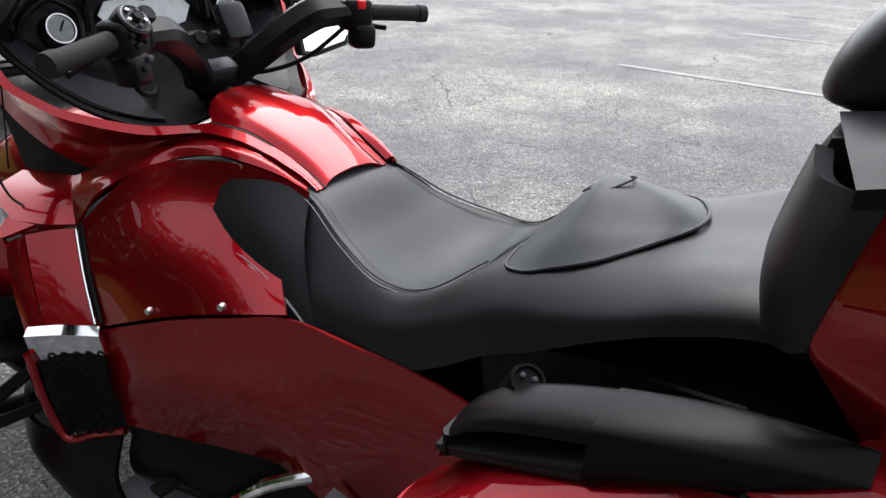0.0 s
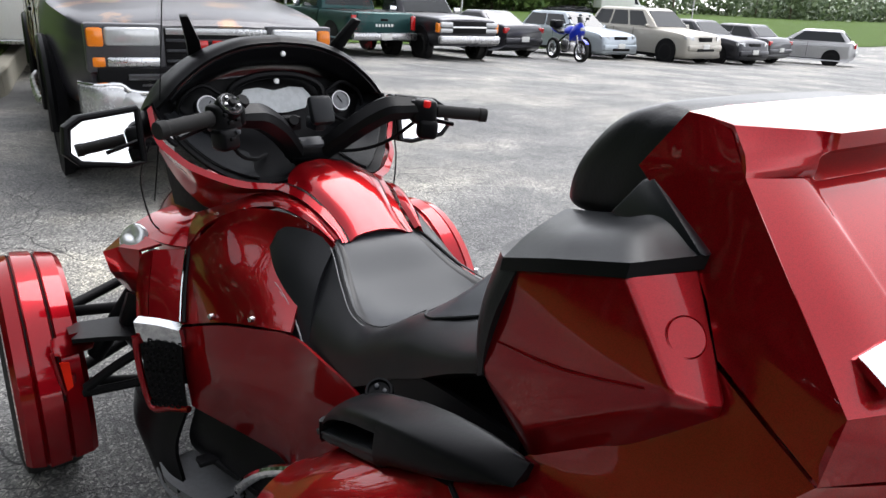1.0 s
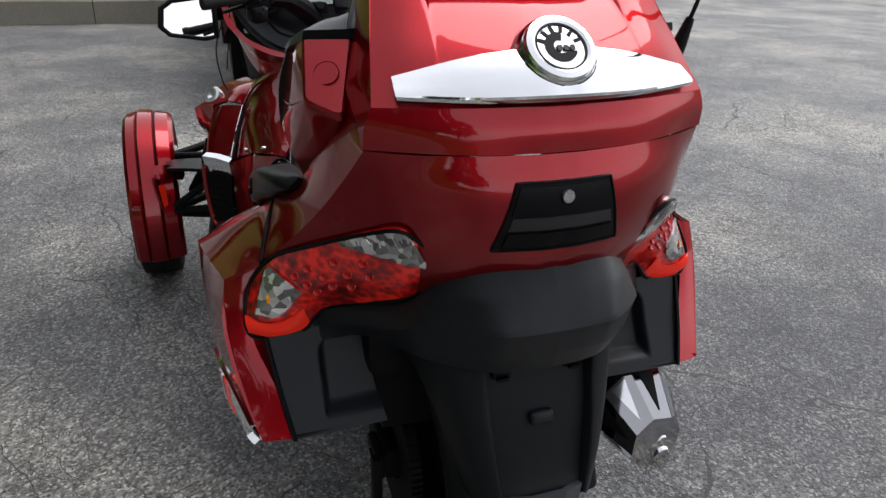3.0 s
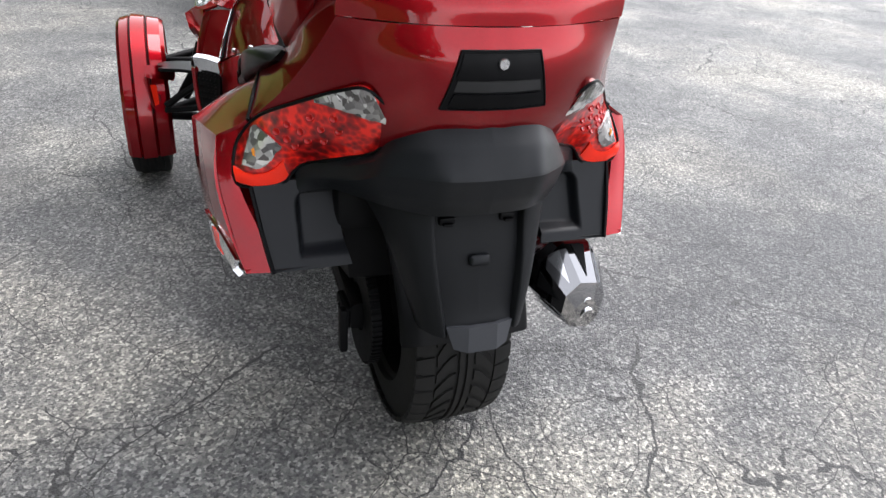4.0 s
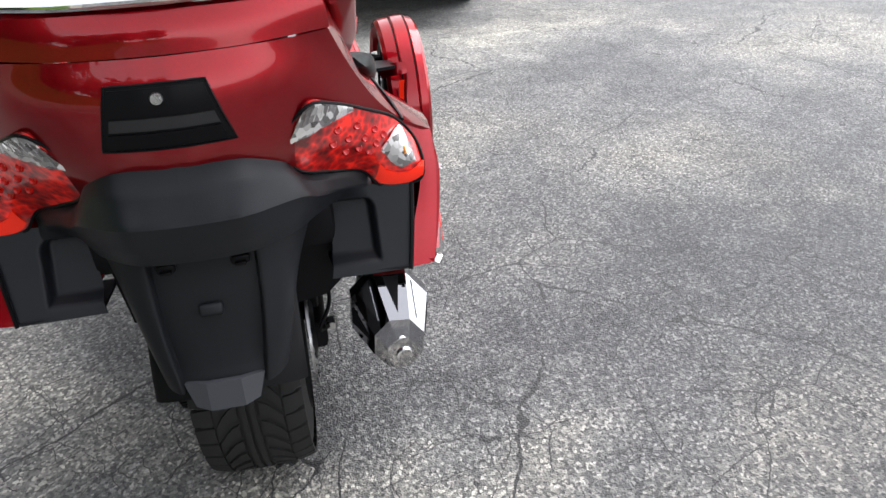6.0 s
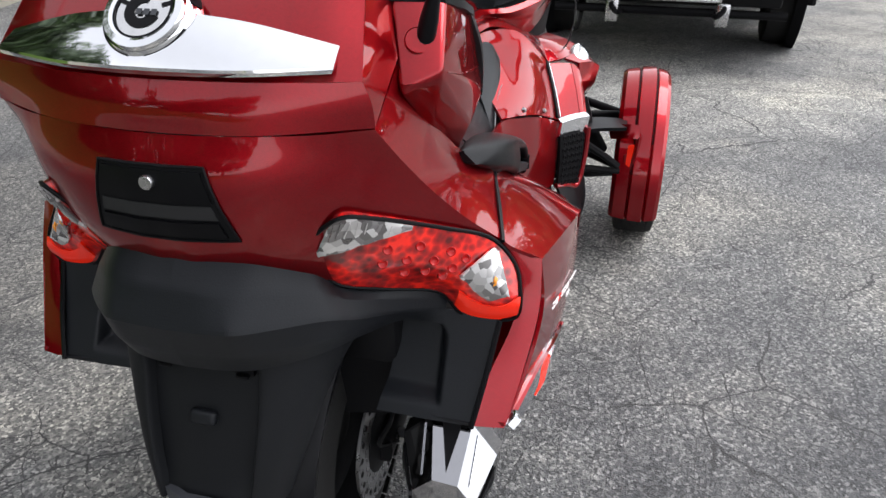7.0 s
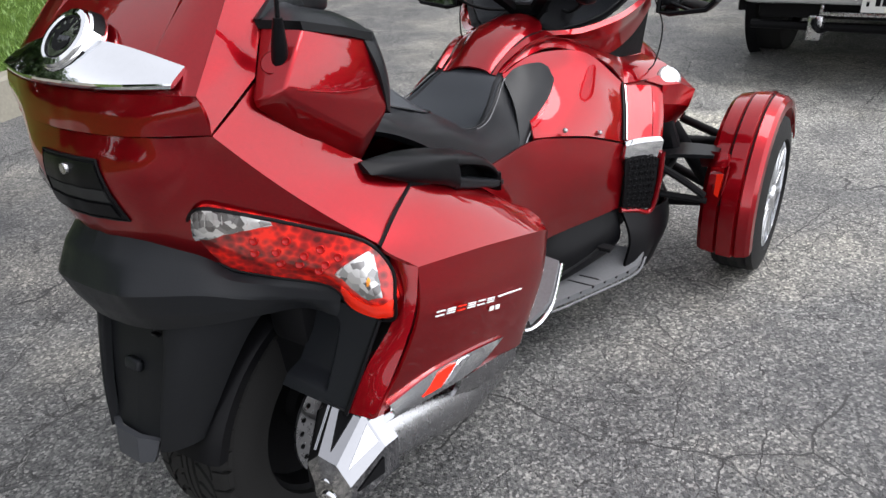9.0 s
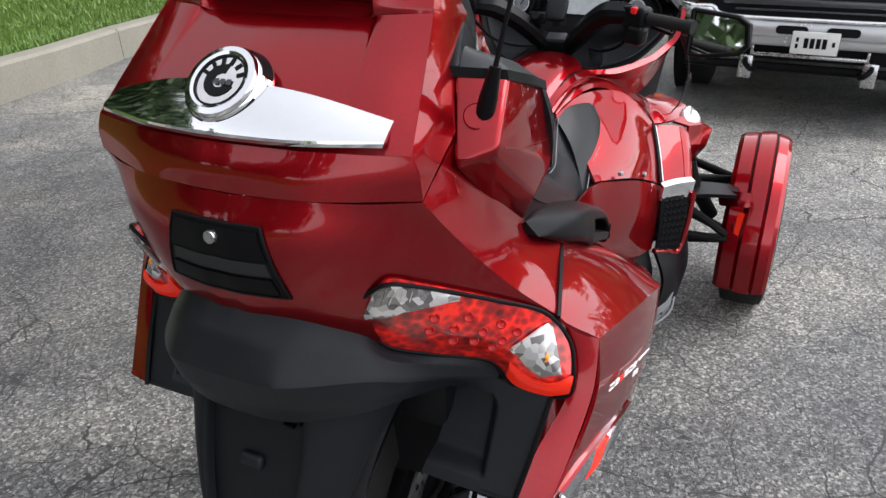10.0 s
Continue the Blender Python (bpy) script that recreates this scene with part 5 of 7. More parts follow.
                    part("marking_bar", prism([(xl(a), a, zl(a) + b) for a, b in q], (1, 0, 0), .002), LENS_RED if k == 2 else WHITE, bag)
            q = [(.236, .003), (.318, .008), (.318, .010), (.236, .0065)]
            part("marking_line", prism([(xl(a), a, zl(a) + b) for a, b in q], (1, 0, 0), .002), WHITE, bag)
            for k in range(2):
                y = .205 + k * .019
                q = [(y, -.022), (y + .012, -.022), (y + .016, -.013), (y + .004, -.013)]
                part("marking_bar", prism([(xl(a), a, zl(a) + b) for a, b in q], (1, 0, 0), .002), WHITE, bag)


saddlebags()

LAMP = [
    [(.158, -.150, .838), (.157, -.160, .855), (.166, -.170, .880)],
    [(.184, -.122, .792), (.190, -.158, .855), (.214, -.178, .926)],
    [(.235, -.076, .765), (.245, -.120, .840), (.256, -.142, .914)],
    [(.300, -.012, .730), (.312, -.058, .800), (.322, -.060, .868)],
    [(.335, -.004, .690), (.362, -.018, .765), (.376, .008, .824)],
    [(.385, -.004, .686), (.402, -.006, .732), (.413, .022, .776)],
    [(.421, .004, .692), (.426, .002, .712), (.426, .006, .732)]]


def lamp_at(u, v):
    """A point of the tail lamp's face: u from its inner tip outwards, v upwards."""
    rows = [cr(r, 40)[round(v * 40)] for r in LAMP]
    return cr(rows, 120)[round(u * 120)]


def lamp_piece(outline, lift, th=.004, n=6):
    """A lens piece between a lower and an upper line of (u, v) over the lamp's face."""
    low, up = outline
    nrm = Vector((.45, -.8, .3)).normalized()
    rows = []
    for k in range(n + 1):
        f = k / n
        row = []
        for (u0, v0), (u1, v1) in zip([(p.x, p.y) for p in cr([(*q, 0) for q in low], 14)], [(p.x, p.y) for p in cr([(*q, 0) for q in up], 14)]):
            u, v = min(1, max(0, u0 + (u1 - u0) * f)), min(1, max(0, v0 + (v1 - v0) * f))
            row.append(lamp_at(u, v) + nrm * (lift + .002 * math.sin(math.pi * f)))
        rows.append(row)
    bm = grid_bm(rows)
    shell(bm, th)
    return bm


def tail_lamps():
    base = patch(LAMP, 10, 36, .012)
    lamps = pair("tail_light", base, LENS_DEEP, bike, "red tail light with clear and amber sections", 50)
    edge = [Vector(r[0]) for r in LAMP] + [Vector(r[2]) for r in reversed(LAMP)]
    nrm = Vector((.45, -.8, .3)).normalized()
    gasket = tube([*edge, edge[0]], .0033, 8, 120)
    g2 = flipped(gasket)
    white = lamp_piece(([(.06, .52), (.16, .56), (.28, .68), (.42, .92)], [(.12, .96), (.20, .98), (.31, .98), (.42, .98)]), .005)
    turn = lamp_piece(([(.58, .46), (.66, .36), (.76, .34), (.85, .54)], [(.68, .90), (.71, .92), (.77, .78), (.86, .58)]), .006)
    amber = lamp_piece(([(.735, .57), (.740, .56), (.746, .56), (.75, .57)], [(.735, .64), (.740, .65), (.746, .65), (.75, .64)]), .009)
    bottom = lamp_piece(([(.60, .03), (.74, .03), (.88, .04), (.99, .12)], [(.60, .26), (.74, .22), (.87, .40), (.98, .85)]), .005)
    for s, lp in ((1, lamps[0]), (-1, lamps[1])):
        f = (lambda b: b.copy()) if s > 0 else flipped
        part("lamp_gasket", gasket if s > 0 else g2, BLACK, lp, "black rubber gasket")
        part("reverse_lens", f(white), LENS_CLEAR, lp, "clear ribbed lens", 40)
        part("turn_lens", f(turn), LENS_CLEAR, lp, "clear turn signal lens", 40)
        part("turn_bulb", f(amber), LENS_AMBER, lp, "amber bulb", 40)
        part("lower_reflector", f(bottom), LENS_RED, lp, "bright red reflector", 40)
        for i, (u, v) in enumerate([(.34, .44), (.36, .66), (.40, .36), (.41, .56), (.44, .74), (.46, .42), (.48, .60), (.52, .40), (.53, .74), (.55, .56), (.59, .70)]):
            p = lamp_at(u, v) + nrm * .002
            q = Vector((s * p.x, p.y, p.z))
            d = Vector((s * nrm.x, nrm.y, nrm.z))
            part("lamp_cell", lathe([(0, -.0005), (.004, .0003), (.0062, .0018), (.0074, .0012), (.0078, -.002)], 18, Matrix.Translation(q) @ d.to_track_quat("Z", "Y").to_matrix().to_4x4()), LENS_DARK, lp)
        for k in range(7):
            u = .14 + k * .036
            a, b = lamp_at(u, .74 + k * .02) + nrm * .011, lamp_at(u + .01, .95) + nrm * .009
            part("lens_rib", tube([(s * a.x, a.y, a.z), (s * b.x, b.y, b.z)], .0010, 5, 3, False), LENS_CLEAR, lp)
    for b in (white, turn, amber, bottom):
        b.free()


tail_lamps()


def rear_bumper():
    rows = [
        [(0, -.219, .868), (.06, -.212, .867), (.11, -.192, .862), (.156, -.150, .838), (.184, -.114, .789), (.25, -.054, .755), (.315, .006, .720)],
        [(0, -.246, .834), (.06, -.243, .834), (.11, -.226, .830), (.165, -.174, .810), (.20, -.128, .773), (.25, -.064, .743), (.312, .002, .710)],
        [(0, -.265, .790), (.06, -.265, .791), (.104, -.254, .791), (.178, -.184, .776), (.212, -.126, .746), (.252, -.066, .722), (.31, -.004, .698)],
        [(0, -.268, .784), (.06, -.267, .785), (.105, -.256, .785), (.180, -.185, .770), (.214, -.125, .740), (.252, -.064, .717), (.31, -.005, .694)],
        [(0, -.259, .740), (.06, -.255, .740), (.107, -.240, .738), (.174, -.178, .730), (.210, -.110, .712), (.252, -.050, .702), (.31, -.010, .684)],
        [(0, -.247, .708), (.06, -.241, .707), (.107, -.220, .703), (.165, -.168, .700), (.206, -.094, .690), (.25, -.036, .685), (.31, -.014, .672)]]
    h = patch(rows, 40, 30, .008, lv=True)
    both = joined(h.copy(), flipped(h))
    h.free()
    welded(both)
    part("rear_bumper", both, GREY, bike, "matt dark grey moulded rear bumper", 22)

    # side panel with a rounded hollow that opens towards the wheel
    def panel_point(u, v):
        z = .695 - .157 * v
        x0 = .214 + .012 * math.sin(math.pi * v)
        x1 = float(np.interp(z, [.538, .615, .695], [.3755, .3865, .397]))
        x = x0 + (x1 - x0) * u
        y = float(np.interp(z, [.538, .615, .695], [-.090, -.045, -.004])) + .05 * max(0, .30 - x) ** 1.2
        edge = min(.318 - x, z - .556, .674 - z)
        corner = math.hypot(max(0, x - .292), max(0, z - .650))
        if x > .292 and z > .650:
            edge = .026 - corner
        k = min(1, max(0, edge / .014))
        return Vector((x, y + .030 * k * k * (3 - 2 * k), z))
    bm = grid_bm([[panel_point(i / 44, j / 40) for i in range(45)] for j in range(41)])
    shell(bm, .006, (.30, .3, .62))
    pair("bumper_side", bm, GREY, bike, "matt grey bumper panel with a rounded hollow", 60)
    under = patch([[(.222, -.078, .538), (.30, -.086, .538), (.375, -.091, .538)], [(.21, .02, .545), (.29, .02, .545), (.37, .02, .54)]], 8, 6, .006)
    pair("bumper_return", under, GREY, bike)
    # sunk field for the plate between two curved arms
    h = patch([
        [(0, -.188, .712), (.05, -.187, .712), (.090, -.184, .712)],
        [(0, -.224, .61), (.05, -.222, .61), (.088, -.217, .61)],
        [(0, -.252, .51), (.04, -.250, .51), (.078, -.243, .51)],
        [(0, -.268, .474), (.04, -.266, .474), (.070, -.258, .474)]], 12, 16, .008)
    both = joined(h.copy(), flipped(h))
    h.free()
    welded(both)
    holder = part("plate_holder", both, DARK, bike, "dark grey empty number plate holder", 24)
    arm = patch([
        [(.086, -.188, .716), (.096, -.212, .716), (.136, -.190, .716), (.164, -.156, .716), (.192, -.100, .716), (.214, -.050, .712)],
        [(.086, -.204, .66), (.094, -.222, .66), (.128, -.206, .66), (.152, -.172, .66), (.170, -.125, .662), (.180, -.092, .664)],
        [(.083, -.222, .60), (.091, -.240, .60), (.120, -.224, .60), (.139, -.192, .60), (.149, -.155, .60), (.153, -.128, .60)],
        [(.076, -.242, .53), (.084, -.259, .53), (.108, -.243, .53), (.124, -.212, .53), (.131, -.187, .53), (.133, -.168, .53)],
        [(.066, -.258, .462), (.074, -.272, .460), (.092, -.257, .458), (.106, -.234, .458), (.112, -.216, .458), (.113, -.206, .458)]], 30, 24, .007, lu=False)
    pair("holder_arm", arm, DARK, bike, "curved arm beside the plate holder", 28)
    flap = patch([[(-.070, -.266, .478), (-.03, -.284, .484), (.03, -.284, .484), (.070, -.266, .478)], [(-.056, -.280, .434), (-.03, -.293, .430), (.03, -.293, .430), (.056, -.280, .434)]], 12, 5, .012, lu=True)
    part("mud_flap", flap, GREY2, holder, "paler grey flap tip", 24)
    tilt = Matrix.Translation((0, -.232, .604)) @ Matrix.Rotation(radians(-19), 4, "X")
    part("plate_pad", box(0, 0, 0, .042, .016, .024, .007, tilt, 3), GREY, holder)
    for s in (1, -1):
        part("plate_clip", joined(box(.062 * s, -.200, .678, .032, .014, .016, .004), box(.062 * s, -.208, .674, .02, .014, .006, .002)), BLACK, holder)
    # dark blocks added to keep the gap beside the plate arms in shade
    pair("gap_block", joined(box(.185, .02, .655, .10, .10, .15, .02), box(.17, .10, .56, .06, .12, .10, .02)), IRON, bike, "dark block closing the gap behind the bumper")
    hugger = [[(x, .10 - r * math.cos(a), .303 + r * math.sin(a)) for x, r in ((-.135, .30), (-.13, .335), (0, .345), (.13, .335), (.135, .30))] for a in (radians(d) for d in range(18, 110, 8))]
    part("rear_mudguard", patch(hugger, 12, 20, .006), BLACK, bike, "black inner rear mudguard", 50)


rear_bumper()


def tyre(r, w, rim):
    """Tyre profile turned about z, its width along z."""
    p = []
    for k in range(17):
        a = math.pi * k / 16
        x = -w / 2 * math.cos(a)
        q = abs(x) / (w / 2)
        rad = r - .012 * q ** 4 - (r - rim - .012) * max(0, (q - .86) / .14) ** 1.6
        p.append((rad, x))
    p.append((rim, w / 2 * .86))
    p.append((rim, -w / 2 * .86))
    return p


def rear_wheel():
    c = (.012, .10, .303)
    m = Matrix.Translation(c) @ Matrix.Rotation(radians(90), 4, "Y")
    w = part("rear_wheel", lathe(tyre(.294, .226, .19), 96, m, True), RUBBER, bike, "wide black rear wheel", 50)
    # tread: two centre ribs, curved middle blocks and square shoulder blocks
    def tread_point(r, z, a):
        return m @ Vector((r * math.cos(a), r * math.sin(a), z))

    def tread_block(z0, z1, a1, skew, h):
        bm = bmesh.new()
        rows = []
        for i in range(4):
            f = i / 3
            z = z0 + (z1 - z0) * f
            rad = .294 - .012 * (abs(z) / .113) ** 4
            d = skew * f ** 1.7
            rows.append([(rad - .006, z, d), (rad + h, z, d + .004), (rad + h, z, d + a1 * (1 - .12 * f) - .004), (rad - .006, z, d + a1 * (1 - .12 * f))])
        vs = [[bm.verts.new(tread_point(*p)) for p in r] for r in rows]
        for r0, r1 in zip(vs, vs[1:]):
            for k in range(3):
                bm.faces.new((r0[k], r0[k + 1], r1[k + 1], r1[k]))
        bm.faces.new(vs[0])
        bm.faces.new(vs[-1])
        bmesh.ops.recalc_face_normals(bm, faces=bm.faces)
        return bm
    n = 40
    hub = Matrix.Translation(c)
    for z0, z1, skew, g in ((-.070, -.109, .02, .93), (.070, .109, -.02, .93), (-.022, -.065, .15, .70), (.022, .065, .15, .70)):
        first = part("tread_block", tread_block(z0, z1, 2 * math.pi * g / n, skew, .0055), RUBBER, w, "", 40)
        for k in range(1, n):
            o = new("tread_block", first.data)
            o.parent = w
            o.matrix_world = hub @ Matrix.Rotation(2 * math.pi * k / n, 4, "X") @ hub.inverted()
    for z in (-.009, .009):
        part("tread_rib", lathe([(.288, -.0065), (.3005, -.0055), (.3005, .0055), (.288, .0065)], 96, m @ Matrix.Translation((0, 0, z)), True), RUBBER, w, "", 40)
    rim = part("rim", lathe([(.188, .098), (.178, .09), (.172, .04), (.06, .03), (.05, .05), (.03, .055), (0, .055)], 48, m), IRON, w, "dark alloy rim", 40)
    part("rim", lathe([(.188, -.098), (.178, -.09), (.172, -.04), (.06, -.03), (.05, -.05), (.03, -.055), (0, -.055)], 48, m), IRON, w, "dark alloy rim", 40)
    # drive pulley with teeth on the near side, brake disc on the other
    pm = m @ Matrix.Translation((0, 0, -.155))
    pul = part("drive_pulley", lathe([(.06, -.012), (.135, -.012), (.135, .012), (.06, .012)], 64, pm, True), IRON, w, "toothed belt pulley", 30)
    for k in range(64):
        a = 2 * math.pi * k / 64
        part("pulley_tooth", box(.138, 0, 0, .007, .006, .022, 0, pm @ Matrix.Rotation(a, 4, "Z")), IRON, pul)
    dm = m @ Matrix.Translation((0, 0, .135))
    disc = part("brake_disc", lathe([(.075, -.003), (.135, -.003), (.135, .003), (.075, .003)], 64, dm, True), STEEL, w, "drilled brake disc", 30)
    for k in range(24):
        a = 2 * math.pi * k / 24
        part("disc_hole", lathe([(0, .0042), (.006, .0042), (.006, .003)], 10, dm @ Matrix.Translation((.118 * math.cos(a), .118 * math.sin(a), 0))), IRON, disc)
    part("disc_carrier", lathe([(0, .012), (.05, .012), (.08, .004), (.08, -.004), (0, -.004)], 32, dm), IRON, disc)
    part("brake_caliper", box(.15, .15, .36, .045, .075, .11, .012), IRON, bike, "black brake caliper")
    for s in (1, -1):
        part("swing_arm", loft([[(s * .16 + a, y, z + b) for a, b in ((-.02, -.03), (.02, -.03), (.02, .03), (-.02, .03))] for y, z in ((.06, .30), (.15, .31), (.35, .34), (.6, .36))], 16, 8), IRON, bike, "black swing arm", 40)
        part("axle_nut", lathe([(0, .02), (.018, .02), (.018, 0)], 6, Matrix.Translation((s * .185, .10, .303)) @ Matrix.Rotation(radians(90 * s), 4, "Y")), STEEL, bike)
    part("axle_plate", joined(box(-.19, .10, .30, .02, .09, .06, .008), box(-.20, .06, .27, .02, .03, .12, .006)), IRON, bike)
    part("brake_hose", tube([(.15, .16, .42), (.19, .10, .46), (.2, .02, .42), (.17, .03, .34), (.19, .09, .30)], .005, 6, 30), IRON, bike)


rear_wheel()


def exhaust():
    def ring(cx, y, cz, r, k=6, tall=1.15, roll=.3):
        return [(cx + r * math.cos(a + roll), y, cz + tall * r * math.sin(a + roll)) for a in (2 * math.pi * i / k for i in range(k))]
    rings = [ring(.335, -.134, .360, .034, 8), ring(.331, -.122, .378, .056, 8), ring(.324, -.045, .412, .088, 8), ring(.325, -.010, .409, .090, 8)]
    cap = part("exhaust_tip", loft(rings, 8, 3, lu=True, lv=True), TIP_CHROME, bike, "faceted chrome exhaust tip with dark inlays", 12)
    mid = Vector((.327, -.07, .40))
    for i in range(8):
        a, b, c, d = (Vector(rings[q][k % 8]) for q, k in ((1, i), (1, i + 1), (2, i + 1), (2, i)))
        o = (a + b + c + d) / 4
        nrm = (c - a).cross(d - b).normalized()
        if nrm.dot(o - mid) < 0:
            nrm = -nrm
        tri = [d.lerp(c, .22), d.lerp(c, .78), a.lerp(b, .5).lerp(d.lerp(c, .5), .12)]
        part("tip_inlay", prism([p + (o - p) * .12 + nrm * .0005 for p in tri], nrm, .0018), IRON if i % 2 else CHROME, cap)
    part("exhaust_outlet", lathe([(.013, .02), (.018, .02), (.020, .012), (.020, -.02), (.013, -.02)], 24, Matrix.Translation((.338, -.116, .362)) @ Vector((.1, -1, -.3)).to_track_quat("Z", "Y").to_matrix().to_4x4(), True), CHROME, cap)
    part("exhaust_outlet", lathe([(.010, .016), (.014, .016), (.016, .01), (.016, -.02), (.010, -.02)], 24, Matrix.Translation((.334, -.116, .392)) @ Vector((.1, -1, -.3)).to_track_quat("Z", "Y").to_matrix().to_4x4(), True), CHROME, cap)
    part("silencer", loft([ring(.322, -.02, .405, .072, 10, 1.05), ring(.332, .10, .375, .072, 10, 1.05), ring(.345, .26, .335, .066, 10), ring(.34, .42, .30, .05, 10)], 30, 12), STEEL, bike, "brushed metal silencer", 40)
    part("exhaust_pipe", tube([(.34, .42, .30), (.30, .6, .26), (.24, .8, .22)], .032, 12, 14), IRON, bike)


exhaust()


def grab_handles():
    rail = ((.474, .764, .325, .366), (.462, .796, .318, .370), (.436, .824, .312, .372), (.40, .846, .307, .374), (.36, .863, .304, .374), (.32, .877, .302, .374), (.28, .889, .301, .372))
    tail = ((.30, .883, .806, .302, .374), (.27, .892, .826, .301, .373), (.22, .905, .848, .300, .369), (.15, .919, .876, .300, .356), (.085, .928, .908, .303, .336))
    lip = ((.474, .764, .752), (.44, .776, .757), (.40, .792, .772), (.35, .812, .788), (.29, .838, .810))
    for s in (1, -1):
        body = [[(s * xi, y, zb), (s * xi, y, zt - .010), (s * (xi + .012), y, zt), (s * (xo - .016), y, zt - .005), (s * xo, y, zt - .020), (s * (xo - .004), y, zb)] for y, zt, zb, xi, xo in tail]
        h = part("grab_handle", loft(body, 30, 20), BLACK, bike, "satin black passenger grab handle with a hand slot", 40)
        bar = [[(s * xi, y, zt - .026), (s * xi, y, zt - .010), (s * (xi + .012), y, zt), (s * (xo - .016), y, zt - .005), (s * xo, y, zt - .018), (s * (xo - .006), y, zt - .028)] for y, zt, xi, xo in rail]
        part("hand_rail", loft(bar, 30, 24), BLACK, h, "", 40)
        low = [[(s * .318, y, b), (s * .318, y, t), (s * .368, y, t), (s * .372, y, (t + b) / 2), (s * .366, y, b)] for y, t, b in lip]
        part("lower_lip", loft(low, 20, 16), GREY, h, "", 40)
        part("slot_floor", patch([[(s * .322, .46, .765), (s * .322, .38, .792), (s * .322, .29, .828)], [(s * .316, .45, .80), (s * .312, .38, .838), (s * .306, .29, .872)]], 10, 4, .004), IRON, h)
        part("front_post", loft([[(s * (.325 + a), .468 + b, z) for a, b in ((0, 0), (.042, 0), (.046, -.012), (.002, -.014))] for z in (.754, .768, .784)], 12, 4), BLACK, h, "", 40)
        if s > 0:
            continue
        m = Matrix.Translation((s * .309, .402, .842)) @ Vector((s * .35, -.45, .8)).to_track_quat("Z", "Y").to_matrix().to_4x4()
        k = part("control_knob", lathe([(0, .004), (.0145, .004), (.016, .009), (.019, .009), (.0205, .003), (.0215, -.045)], 28, m), BLACK, h, "round control knob")
        for a in range(3):
            part("knob_stud", lathe([(0, .010), (.003, .009), (.0042, .004)], 12, m @ Matrix.Translation((.008 * math.cos(a * 2.094), .008 * math.sin(a * 2.094), 0))), GREY2, k)


grab_handles()


def footboards():
    for s in (1, -1):
        plate = patch([
            [(s * .30, .84, .205), (s * .36, .98, .200), (s * .44, 1.17, .205), (s * .45, 1.24, .235)],
            [(s * .26, .86, .205), (s * .31, 1.0, .20), (s * .36, 1.16, .205), (s * .38, 1.24, .24)],
            [(s * .20, .88, .205), (s * .22, 1.0, .20), (s * .24, 1.14, .205), (s * .26, 1.24, .24)]], 18, 8, .02)
        f = part("footboard", plate, FOOT, bike, "ribbed grey rider footboard", 40)
        part("footboard_edge", tube([(s * .25, .835, .205), (s * .305, .84, .20), (s * .365, .98, .195), (s * .446, 1.17, .20), (s * .455, 1.24, .232)], .004, 8, 24), FOOT, f, "grey edge trim")
        for k in range(6):
            part("footboard_rib", box(s * (.29 + k * .02), .92 + k * .045, .217, .09, .012, .006, .002), BLACK, f)
        peg = patch([[(s * .405, .53, .365), (s * .415, .62, .385), (s * .385, .74, .43)], [(s * .34, .55, .365), (s * .34, .64, .39), (s * .33, .75, .43)], [(s * .27, .57, .375), (s * .265, .66, .40), (s * .27, .76, .43)]], 10, 8, .014)
        p = part("passenger_footrest", peg, FOOT, bike, "ribbed grey passenger footrest with chrome edge", 40)
        part("footrest_edge", tube([(s * .28, .53, .365), (s * .35, .515, .357), (s * .410, .525, .360), (s * .420, .62, .380), (s * .388, .745, .428)], .0045, 8, 24), CHROME, p, "chrome edge")
        part("brake_pedal" if s > 0 else "shift_pedal", joined(tube([(s * .28, .95, .26), (s * .32, 1.05, .28), (s * .35, 1.10, .30)], .009, 8, 12), box(s * .36, 1.11, .305, .06, .035, .014, .004)), IRON, bike, "foot pedal")
        if s < 0:
            part("engine_guard", tube([(s * .23, .80, .42), (s * .30, .90, .38), (s * .335, .98, .30), (s * .32, 1.02, .24)], .013, 10, 24), CHROME, bike, "curved chrome guard tube")


footboards()


